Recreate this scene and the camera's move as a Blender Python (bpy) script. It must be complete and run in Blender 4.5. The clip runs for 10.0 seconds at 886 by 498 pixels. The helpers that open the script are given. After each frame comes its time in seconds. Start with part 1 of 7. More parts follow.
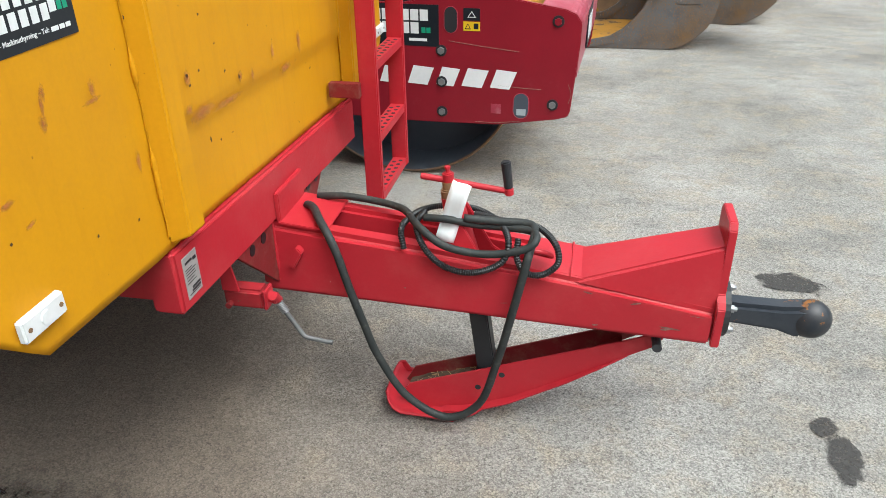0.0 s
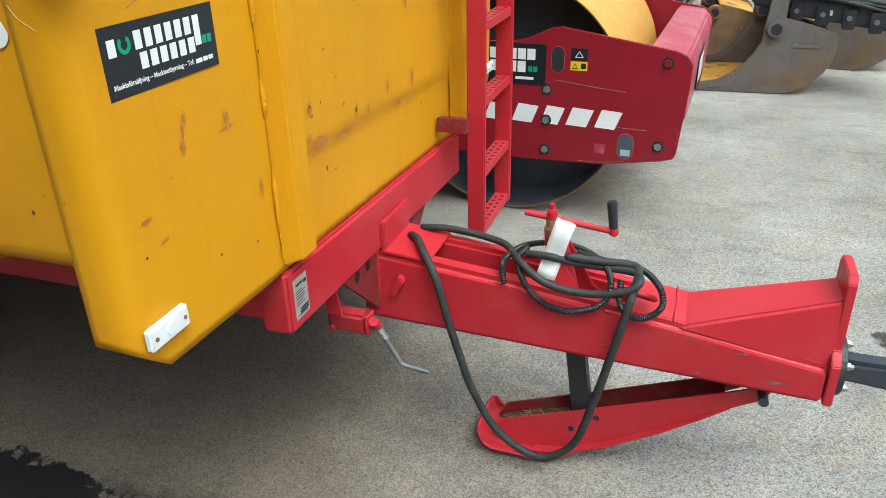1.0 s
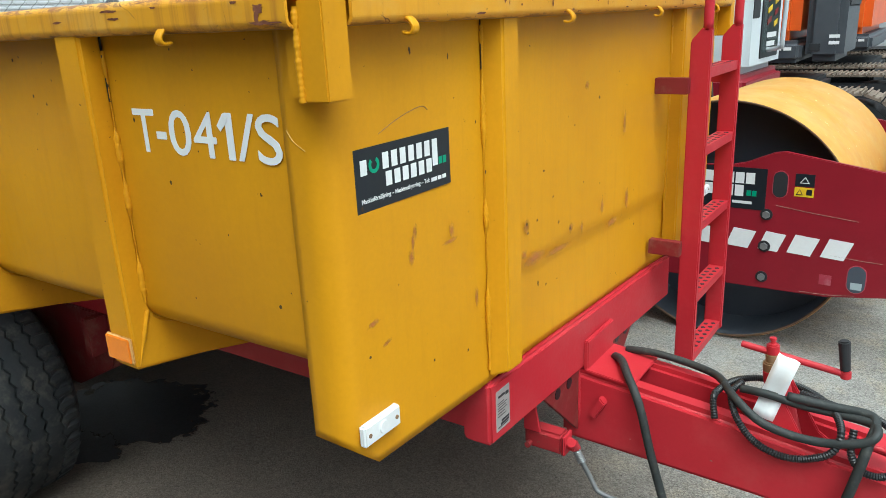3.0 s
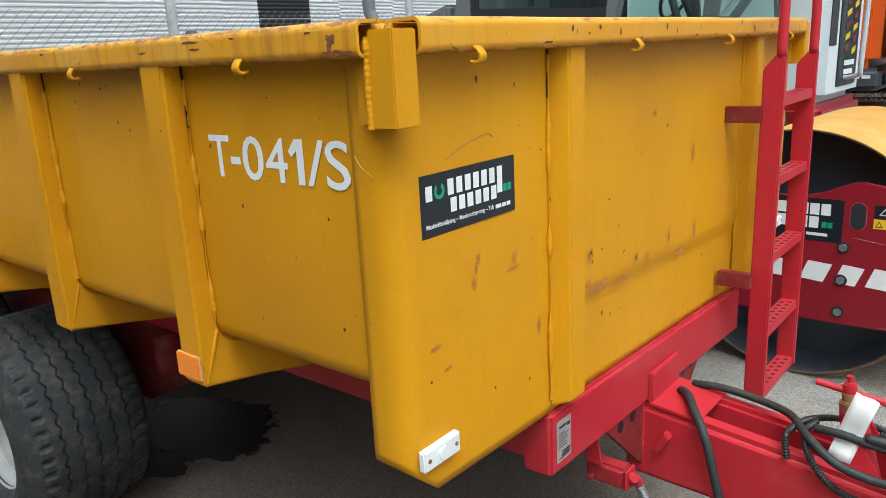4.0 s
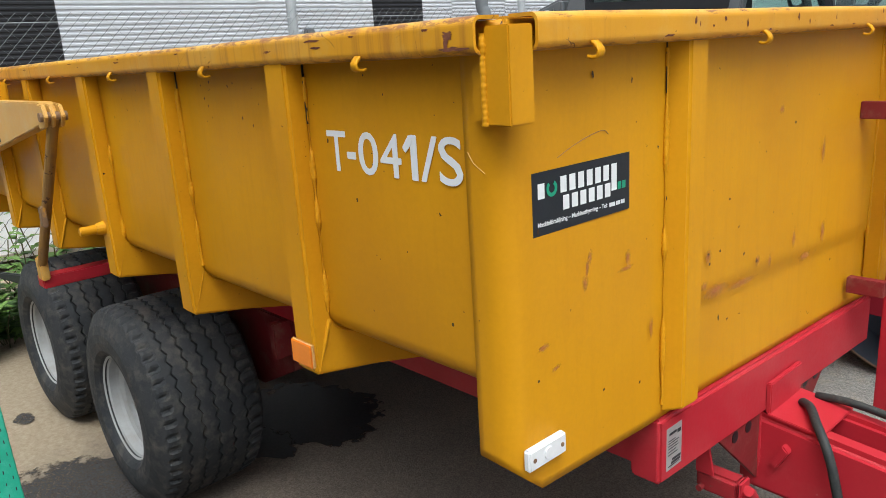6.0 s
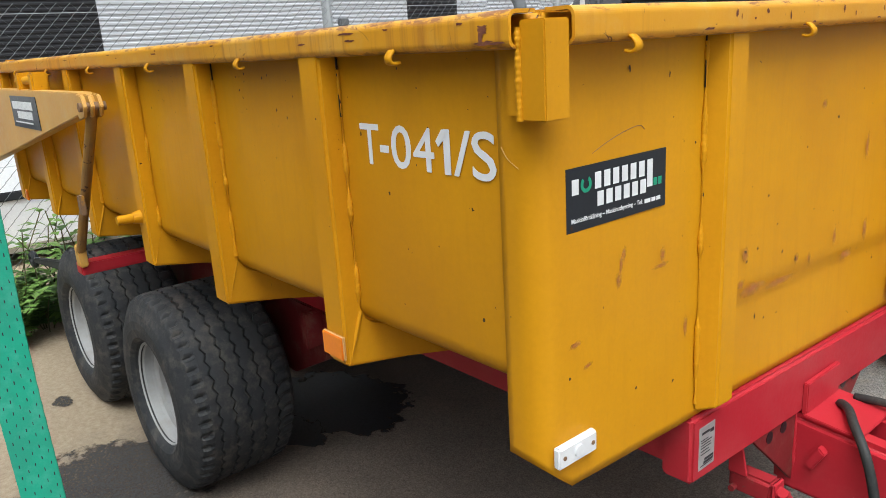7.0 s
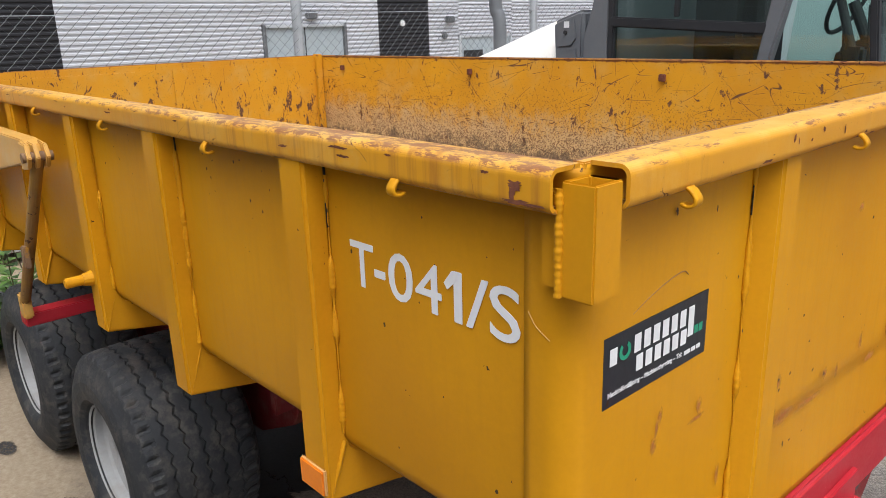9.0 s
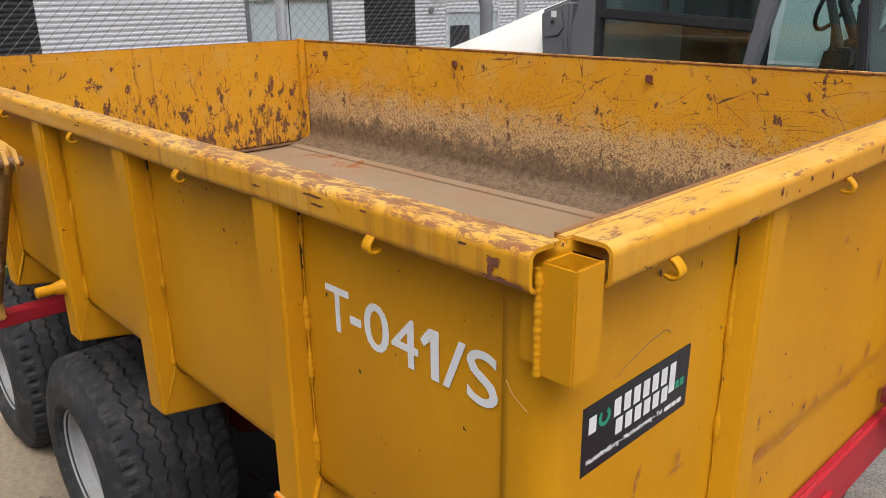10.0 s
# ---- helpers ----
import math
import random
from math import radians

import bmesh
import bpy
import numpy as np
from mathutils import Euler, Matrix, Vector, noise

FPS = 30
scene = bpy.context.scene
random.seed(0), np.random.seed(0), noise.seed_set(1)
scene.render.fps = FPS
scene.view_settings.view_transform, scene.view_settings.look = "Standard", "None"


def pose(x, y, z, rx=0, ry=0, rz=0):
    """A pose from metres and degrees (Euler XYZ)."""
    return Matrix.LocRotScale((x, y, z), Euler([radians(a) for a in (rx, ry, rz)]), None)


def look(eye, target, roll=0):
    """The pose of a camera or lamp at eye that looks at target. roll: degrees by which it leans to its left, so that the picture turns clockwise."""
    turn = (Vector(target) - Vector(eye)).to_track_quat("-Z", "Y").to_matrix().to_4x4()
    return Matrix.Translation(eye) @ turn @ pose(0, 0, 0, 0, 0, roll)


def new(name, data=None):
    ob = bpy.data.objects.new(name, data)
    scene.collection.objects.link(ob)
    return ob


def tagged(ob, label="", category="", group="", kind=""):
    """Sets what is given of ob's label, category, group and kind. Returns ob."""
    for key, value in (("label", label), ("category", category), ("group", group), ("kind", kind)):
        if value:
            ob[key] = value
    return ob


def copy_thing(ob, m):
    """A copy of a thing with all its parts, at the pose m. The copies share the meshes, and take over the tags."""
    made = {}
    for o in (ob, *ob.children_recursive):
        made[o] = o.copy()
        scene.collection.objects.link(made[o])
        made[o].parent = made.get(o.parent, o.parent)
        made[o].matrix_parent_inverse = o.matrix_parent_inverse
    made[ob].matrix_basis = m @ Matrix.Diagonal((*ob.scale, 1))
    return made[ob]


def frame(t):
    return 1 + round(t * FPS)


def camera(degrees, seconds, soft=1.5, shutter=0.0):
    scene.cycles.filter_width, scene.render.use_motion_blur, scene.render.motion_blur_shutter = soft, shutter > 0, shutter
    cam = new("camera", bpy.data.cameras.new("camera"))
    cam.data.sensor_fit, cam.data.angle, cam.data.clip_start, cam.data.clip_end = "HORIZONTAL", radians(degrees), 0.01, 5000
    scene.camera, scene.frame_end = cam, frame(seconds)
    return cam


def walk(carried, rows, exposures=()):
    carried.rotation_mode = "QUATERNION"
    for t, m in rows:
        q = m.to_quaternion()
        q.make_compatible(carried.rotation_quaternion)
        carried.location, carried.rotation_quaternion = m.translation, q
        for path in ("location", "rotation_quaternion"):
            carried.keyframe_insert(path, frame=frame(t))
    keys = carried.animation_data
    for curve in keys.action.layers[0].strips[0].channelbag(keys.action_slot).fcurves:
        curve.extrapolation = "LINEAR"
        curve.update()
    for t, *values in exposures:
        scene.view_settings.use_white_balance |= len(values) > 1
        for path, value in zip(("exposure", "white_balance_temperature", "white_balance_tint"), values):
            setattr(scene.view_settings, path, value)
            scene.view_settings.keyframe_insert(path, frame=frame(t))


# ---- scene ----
cam = camera(61.7, 10.0, soft=0.5)
PATH = [
    (0, (-0.11, 0.114, 1.706), (-0.459, 1.824, 0.73), -0.8),
    (0.5, (-0.123, 0.101, 1.708), (-0.583, 1.805, 0.768), -0.9),
    (1, (-0.139, 0.091, 1.711), (-0.731, 1.782, 0.823), -1.3),
    (1.5, (-0.157, 0.083, 1.72), (-0.892, 1.752, 0.898), -1.6),
    (2, (-0.164, 0.072, 1.731), (-1.038, 1.71, 0.988), -2.0),
    (2.5, (-0.164, 0.064, 1.732), (-1.161, 1.667, 1.071), -2.4),
    (4, (-0.163, 0.053, 1.732), (-1.401, 1.537, 1.215), -2.9),
    (4.5, (-0.164, 0.052, 1.731), (-1.461, 1.488, 1.226), -3.0),
    (5, (-0.165, 0.051, 1.731), (-1.517, 1.436, 1.226), -3.1),
    (5.5, (-0.168, 0.05, 1.733), (-1.569, 1.384, 1.224), -3.4),
    (6, (-0.172, 0.049, 1.734), (-1.613, 1.336, 1.221), -3.6),
    (7.5, (-0.195, 0.064, 1.759), (-1.694, 1.273, 1.219), -3.5),
    (8, (-0.289, 0.11, 1.801), (-1.776, 1.335, 1.262), -3.0),
    (8.5, (-0.391, 0.161, 1.882), (-1.848, 1.417, 1.335), -2.3),
    (9, (-0.436, 0.188, 1.952), (-1.856, 1.475, 1.379), -1.7),
    (9.5, (-0.46, 0.204, 2.012), (-1.852, 1.504, 1.401), -1.2),
    (10, (-0.481, 0.248, 2.064), (-1.856, 1.548, 1.418), -0.7),
]
walk(cam, [(t, look(eye, target, roll)) for t, eye, target, roll in PATH], [(0.0, 0.03, 6150, 1), (1.0, 0.03, 6000, -4), (2.0, 0.04, 5700, -9), (2.5, 0.02, 5750, -8), (4.5, -0.15, 6100, 2), (6.0, -0.17, 6150, 4), (7.5, -0.15, 6200, 5), (8.5, -0.17, 6100, 4), (9.2, -0.33, 6350, 12), (10.0, -0.43, 6450, 11)])

# ---- world and sun: a bright, thinly clouded day ----
world = bpy.data.worlds.new("overcast")
scene.world = world
world.use_nodes = True
wn = world.node_tree.nodes
wl = world.node_tree.links
sky = wn.new("ShaderNodeTexSky")
sky.sky_type = 'NISHITA'
sky.sun_disc = False
sky.sun_elevation = radians(58)
sky.sun_rotation = radians(135)
sky.dust_density = 4.0
soft = wn.new("ShaderNodeHueSaturation")
soft.inputs["Saturation"].default_value = 0.25
wl.new(sky.outputs[0], soft.inputs["Color"])
crown = wn.new("ShaderNodeSeparateXYZ")
wl.new(wn.new("ShaderNodeTexCoord").outputs["Generated"], crown.inputs[0])
rise = wn.new("ShaderNodeMapRange")
rise.inputs["From Min"].default_value = 0.0
rise.inputs["From Max"].default_value = 1.0
rise.inputs["To Min"].default_value = 0.24
rise.inputs["To Max"].default_value = 2.45
wl.new(crown.outputs[2], rise.inputs["Value"])
cloud = wn.new("ShaderNodeVectorMath")
cloud.operation = 'SCALE'
wl.new(soft.outputs[0], cloud.inputs[0])
wl.new(rise.outputs[0], cloud.inputs["Scale"])
wl.new(cloud.outputs[0], wn["Background"].inputs[0])
wn["Background"].inputs[1].default_value = 0.19
sun = new("sun", bpy.data.lights.new("sun", 'SUN'))
sun.data.energy = 1.5
sun.data.angle = radians(40)
sun.data.color = (1.0, 0.96, 0.9)
sun.matrix_basis = look((4.3, -0.6, 8.8), (0, 0, 0))


# ---- materials ----
def nodes_of(name):
    m = bpy.data.materials.new(name)
    m.use_nodes = True
    return m, m.node_tree.nodes, m.node_tree.links, m.node_tree.nodes["Principled BSDF"]


def noise_node(n, l, vec, scale, detail=5.0, rough=0.6):
    t = n.new("ShaderNodeTexNoise")
    t.inputs["Scale"].default_value = scale
    t.inputs["Detail"].default_value = detail
    t.inputs["Roughness"].default_value = rough
    if vec is not None:
        l.new(vec, t.inputs["Vector"])
    return t


def ramp_node(n, l, fac, lo, hi):
    r = n.new("ShaderNodeMapRange")
    r.inputs["From Min"].default_value = lo
    r.inputs["From Max"].default_value = hi
    l.new(fac, r.inputs["Value"])
    return r.outputs[0]


def math_node(n, l, op, a, b):
    m = n.new("ShaderNodeMath")
    m.operation = op
    for i, v in enumerate((a, b)):
        if isinstance(v, (int, float)):
            m.inputs[i].default_value = v
        else:
            l.new(v, m.inputs[i])
    return m.outputs[0]


def mix_node(n, l, fac, a, b):
    m = n.new("ShaderNodeMix")
    m.data_type = 'RGBA'
    if isinstance(fac, (int, float)):
        m.inputs["Factor"].default_value = fac
    else:
        l.new(fac, m.inputs["Factor"])
    for key, v in (("A", a), ("B", b)):
        sock = [s for s in m.inputs if s.name == key and s.type == 'RGBA'][0]
        if isinstance(v, tuple):
            sock.default_value = (*v, 1)
        else:
            l.new(v, sock)
    return [s for s in m.outputs if s.type == 'RGBA'][0]


def mapped(n, l, vec, scale, turn=(0, 0, 0)):
    m = n.new("ShaderNodeMapping")
    m.inputs["Scale"].default_value = scale
    m.inputs["Rotation"].default_value = tuple(radians(a) for a in turn)
    l.new(vec, m.inputs["Vector"])
    return m.outputs[0]


def bump_node(n, l, bsdf, height, strength, distance=0.002):
    b = n.new("ShaderNodeBump")
    b.inputs["Strength"].default_value = strength
    b.inputs["Distance"].default_value = distance
    l.new(height, b.inputs["Height"])
    l.new(b.outputs[0], bsdf.inputs["Normal"])


def surface(name, base, other, scale=4.0, rough=0.45, metal=0.0, chip=None, chip_level=0.7, chip_scale=18.0,
            dust=None, dust_level=0.55, fine=90.0, bump=0.15, streak=0.0, spec=0.5, speck=None, speck_level=0.74):
    """Paint, rubber or metal: two tones at a large scale, fine grain, chips with a colour of their own, dust."""
    m, n, l, bsdf = nodes_of(name)
    pos = n.new("ShaderNodeTexCoord").outputs["Object"]
    big = noise_node(n, l, pos, scale, 6.0)
    grain = noise_node(n, l, pos, fine, 3.0)
    col = mix_node(n, l, ramp_node(n, l, big.outputs[0], 0.35, 0.7), base, other)
    if streak:
        run = noise_node(n, l, mapped(n, l, pos, (14, 14, 1.2)), 3.0, 5.0)
        col = mix_node(n, l, math_node(n, l, 'MULTIPLY', ramp_node(n, l, run.outputs[0], 0.5, 0.75), streak), col, other)
    if dust:
        d = noise_node(n, l, pos, scale * 2.3, 8.0, 0.7)
        col = mix_node(n, l, math_node(n, l, 'MULTIPLY', ramp_node(n, l, d.outputs[0], dust_level, dust_level + 0.25), 0.55), col, dust)
    rough_out = ramp_node(n, l, grain.outputs[0], 0.2, 0.8)
    rough_out = math_node(n, l, 'ADD', math_node(n, l, 'MULTIPLY', rough_out, 0.14), rough - 0.07)
    if chip:
        c = noise_node(n, l, pos, chip_scale, 7.0, 0.62)
        hit = ramp_node(n, l, c.outputs[0], chip_level, chip_level + 0.03)
        col = mix_node(n, l, hit, col, chip)
        rough_out = math_node(n, l, 'MAXIMUM', rough_out, math_node(n, l, 'MULTIPLY', hit, 0.85))
    if speck:
        d = noise_node(n, l, pos, 46.0, 4.0, 0.6)
        col = mix_node(n, l, ramp_node(n, l, d.outputs[0], speck_level, speck_level + 0.02), col, speck)
    tone = n.new("ShaderNodeHueSaturation")
    l.new(col, tone.inputs["Color"])
    l.new(math_node(n, l, 'ADD', math_node(n, l, 'MULTIPLY', grain.outputs[0], 0.14), 0.93), tone.inputs["Value"])
    l.new(tone.outputs[0], bsdf.inputs["Base Color"])
    l.new(rough_out, bsdf.inputs["Roughness"])
    bsdf.inputs["Metallic"].default_value = metal
    bsdf.inputs["Specular IOR Level"].default_value = spec * 0.7
    if bump:
        bump_node(n, l, bsdf, math_node(n, l, 'ADD', grain.outputs[0], math_node(n, l, 'MULTIPLY', big.outputs[0], 2.0)), bump)
    return m


def scratch_lines(n, l, pos, along, across, turn, seed, level, width):
    """Thin wandering scratches: contour lines of a stretched noise, broken into strokes by a second one."""
    v = mapped(n, l, mapped(n, l, pos, (1, 1, 1), turn), (across, across, along))
    off = n.new("ShaderNodeVectorMath")
    off.inputs[1].default_value = (seed * 3.7, seed * 5.1, seed * 2.3)
    l.new(v, off.inputs[0])
    wave = noise_node(n, l, off.outputs[0], 1.0, 1.0, 0.4)
    dist = math_node(n, l, 'ABSOLUTE', math_node(n, l, 'SUBTRACT', wave.outputs[0], 0.5), 0.0)
    line = ramp_node(n, l, dist, width * 0.6, width * 0.25)
    gate = noise_node(n, l, off.outputs[0], 2.3, 4.0, 0.6)
    return math_node(n, l, 'MULTIPLY', line, ramp_node(n, l, gate.outputs[0], level, level + 0.04))


def worn_yellow(name, wear, soil, top=False, across_x=False, drawn=(1.0, 1.0, 1.6), bare_at=0.525, low_wear=0.0):
    """Load-bed paint: scratches every way, specks and scabs of rust, and soil that lies over the lower part."""
    m, n, l, bsdf = nodes_of(name)
    pos = n.new("ShaderNodeNewGeometry").outputs["Position"]
    big = noise_node(n, l, pos, 2.5, 6.0)
    # Base a step brighter than YELLOW: light in the bed put into the colour.
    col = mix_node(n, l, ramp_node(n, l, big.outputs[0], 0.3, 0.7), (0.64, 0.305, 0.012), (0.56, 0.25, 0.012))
    pale = noise_node(n, l, pos, 6.0, 8.0, 0.7)
    col = mix_node(n, l, math_node(n, l, 'MULTIPLY', ramp_node(n, l, pale.outputs[0], 0.5, 0.75), 0.45), col, (0.6, 0.40, 0.14))
    sep = n.new("ShaderNodeSeparateXYZ")
    l.new(pos, sep.inputs[0])
    hits = None
    strokes = ((6, 2.2, 12, 0.60, 0.008), (-24, 2.0, 11, 0.59, 0.007), (48, 1.6, 10, 0.57, 0.007), (78, 1.6, 13, 0.57, 0.008), (97, 1.8, 17, 0.57, 0.010), (-58, 1.6, 10, 0.57, 0.007), (28, 1.4, 9, 0.58, 0.006))
    if low_wear:
        strokes = ((4, 3.4, 14, 0.60, 0.012), (-16, 3.0, 13, 0.61, 0.010), (22, 2.8, 12, 0.61, 0.010), (62, 1.6, 10, 0.62, 0.007))
    for k, (a, along, across, level, width) in enumerate(strokes):
        h = scratch_lines(n, l, pos, along, across, (a, 0, 0) if across_x else (0, a, 0), k + 1, level - wear, width)
        hits = h if hits is None else math_node(n, l, 'MAXIMUM', hits, h)
    scab = noise_node(n, l, mapped(n, l, pos, (1.0, 1.0, 0.6)), 15.0, 10.0, 0.72)
    scab_level = scab.outputs[0]
    if low_wear:
        gouge = noise_node(n, l, mapped(n, l, pos, (1.0, 1.0, 0.3)), 34.0, 12.0, 0.8)
        spread = noise_node(n, l, pos, 2.6, 3.0, 0.5)
        lower = math_node(n, l, 'MULTIPLY', ramp_node(n, l, sep.outputs[2], 1.76, 1.18), math_node(n, l, 'MULTIPLY', spread.outputs[0], low_wear * 2))
        scab_level = math_node(n, l, 'ADD', scab_level, math_node(n, l, 'MULTIPLY', lower, 0.8))
        hits = math_node(n, l, 'MAXIMUM', hits, math_node(n, l, 'MULTIPLY', ramp_node(n, l, math_node(n, l, 'ADD', gouge.outputs[0], lower), 0.635, 0.655), 0.9))
    hits = math_node(n, l, 'MAXIMUM', hits, ramp_node(n, l, scab_level, 0.66 - wear, 0.675 - wear))
    dots = noise_node(n, l, pos, 120.0, 8.0, 0.75)
    dense = ramp_node(n, l, sep.outputs[2], 1.72, 1.35) if soil else None
    dot = math_node(n, l, 'ADD', dots.outputs[0], math_node(n, l, 'MULTIPLY', dense, 0.11)) if soil else dots.outputs[0]
    hits = math_node(n, l, 'MAXIMUM', hits, math_node(n, l, 'MULTIPLY', ramp_node(n, l, dot, 0.665 - wear, 0.685 - wear), 0.85))
    rust = noise_node(n, l, pos, 40.0, 3.0)
    rustcol = mix_node(n, l, rust.outputs[0], (0.05, 0.025, 0.016), (0.22, 0.09, 0.04))
    if soil:
        rag = noise_node(n, l, mapped(n, l, pos, (1.6, 1.6, 3)), 4.0, 6.0, 0.7)
        grit = noise_node(n, l, mapped(n, l, pos, (1.6, 1.6, 0.9)), 80.0, 10.0, 0.85)
        coarse = noise_node(n, l, mapped(n, l, pos, (1.4, 1.4, 0.5)), 16.0, 10.0, 0.8)
        h1 = math_node(n, l, 'ADD', sep.outputs[2], math_node(n, l, 'MULTIPLY', rag.outputs[0], 0.30))
        h2 = math_node(n, l, 'ADD', h1, math_node(n, l, 'MULTIPLY', grit.outputs[0], 0.46))
        h2 = math_node(n, l, 'ADD', h2, math_node(n, l, 'MULTIPLY', coarse.outputs[0], 0.30))
        bare = ramp_node(n, l, h2, 2.04, 1.92)
        bone = mix_node(n, l, ramp_node(n, l, grit.outputs[0], 0.35, 0.65), (0.40, 0.30, 0.18), (0.66, 0.53, 0.34))
        col = mix_node(n, l, math_node(n, l, 'MULTIPLY', bare, 0.62), col, bone)
    col = mix_node(n, l, hits, col, rustcol)
    if top:
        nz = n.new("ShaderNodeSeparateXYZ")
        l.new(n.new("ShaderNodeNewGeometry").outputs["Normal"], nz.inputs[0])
        patch = noise_node(n, l, mapped(n, l, pos, drawn), 62.0, 14.0, 0.8)
        zone = noise_node(n, l, pos, 1.7, 3.0)
        lift = math_node(n, l, 'ADD', patch.outputs[0], math_node(n, l, 'MULTIPLY', math_node(n, l, 'SUBTRACT', zone.outputs[0], 0.5), 0.22))
        worn = math_node(n, l, 'MULTIPLY', ramp_node(n, l, lift, bare_at, bare_at + 0.015), ramp_node(n, l, nz.outputs[2], 0.2, 0.6))
        # Paler tone on faces that point up, broken by noise.
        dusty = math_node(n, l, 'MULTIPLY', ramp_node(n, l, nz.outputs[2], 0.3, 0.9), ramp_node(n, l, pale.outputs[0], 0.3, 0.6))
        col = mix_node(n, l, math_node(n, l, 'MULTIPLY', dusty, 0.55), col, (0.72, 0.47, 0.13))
        scar = mix_node(n, l, rust.outputs[0], (0.085, 0.022, 0.022), (0.24, 0.075, 0.05))
        col = mix_node(n, l, math_node(n, l, 'MULTIPLY', worn, 0.8), col, scar)
        drip = noise_node(n, l, mapped(n, l, pos, (40, 40, 2.0)), 1.0, 5.0, 0.6)
        runs = math_node(n, l, 'MULTIPLY', ramp_node(n, l, drip.outputs[0], 0.50, 0.68), ramp_node(n, l, zone.outputs[0], 0.46, 0.60))
        col = mix_node(n, l, math_node(n, l, 'MULTIPLY', runs, 0.6), col, (0.26, 0.085, 0.02))
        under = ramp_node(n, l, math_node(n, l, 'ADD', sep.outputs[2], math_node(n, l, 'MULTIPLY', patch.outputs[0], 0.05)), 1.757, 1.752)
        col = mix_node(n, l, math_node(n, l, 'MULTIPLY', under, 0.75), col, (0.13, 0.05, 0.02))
    if soil:
        low = ramp_node(n, l, h2, 1.86, 1.79)
        grime = noise_node(n, l, mapped(n, l, pos, (1.0, 1.0, 0.9)), 30.0, 10.0, 0.8)
        mud = mix_node(n, l, ramp_node(n, l, grime.outputs[0], 0.36, 0.64), (0.055, 0.032, 0.019), (0.20, 0.135, 0.082))
        col = mix_node(n, l, math_node(n, l, 'MULTIPLY', low, 0.92), col, mud)
        lip = ramp_node(n, l, math_node(n, l, 'ADD', sep.outputs[2], math_node(n, l, 'MULTIPLY', coarse.outputs[0], 0.035)), 1.789, 1.793)
        col = mix_node(n, l, math_node(n, l, 'MULTIPLY', lip, 0.85), col, (0.20, 0.075, 0.035))
    l.new(col, bsdf.inputs["Base Color"])
    l.new(math_node(n, l, 'ADD', math_node(n, l, 'MULTIPLY', hits, 0.35), 0.45), bsdf.inputs["Roughness"])
    bsdf.inputs["Specular IOR Level"].default_value = 0.35
    bump_node(n, l, bsdf, math_node(n, l, 'ADD', math_node(n, l, 'MULTIPLY', hits, -0.7), scab.outputs[0]), 0.35)
    return m


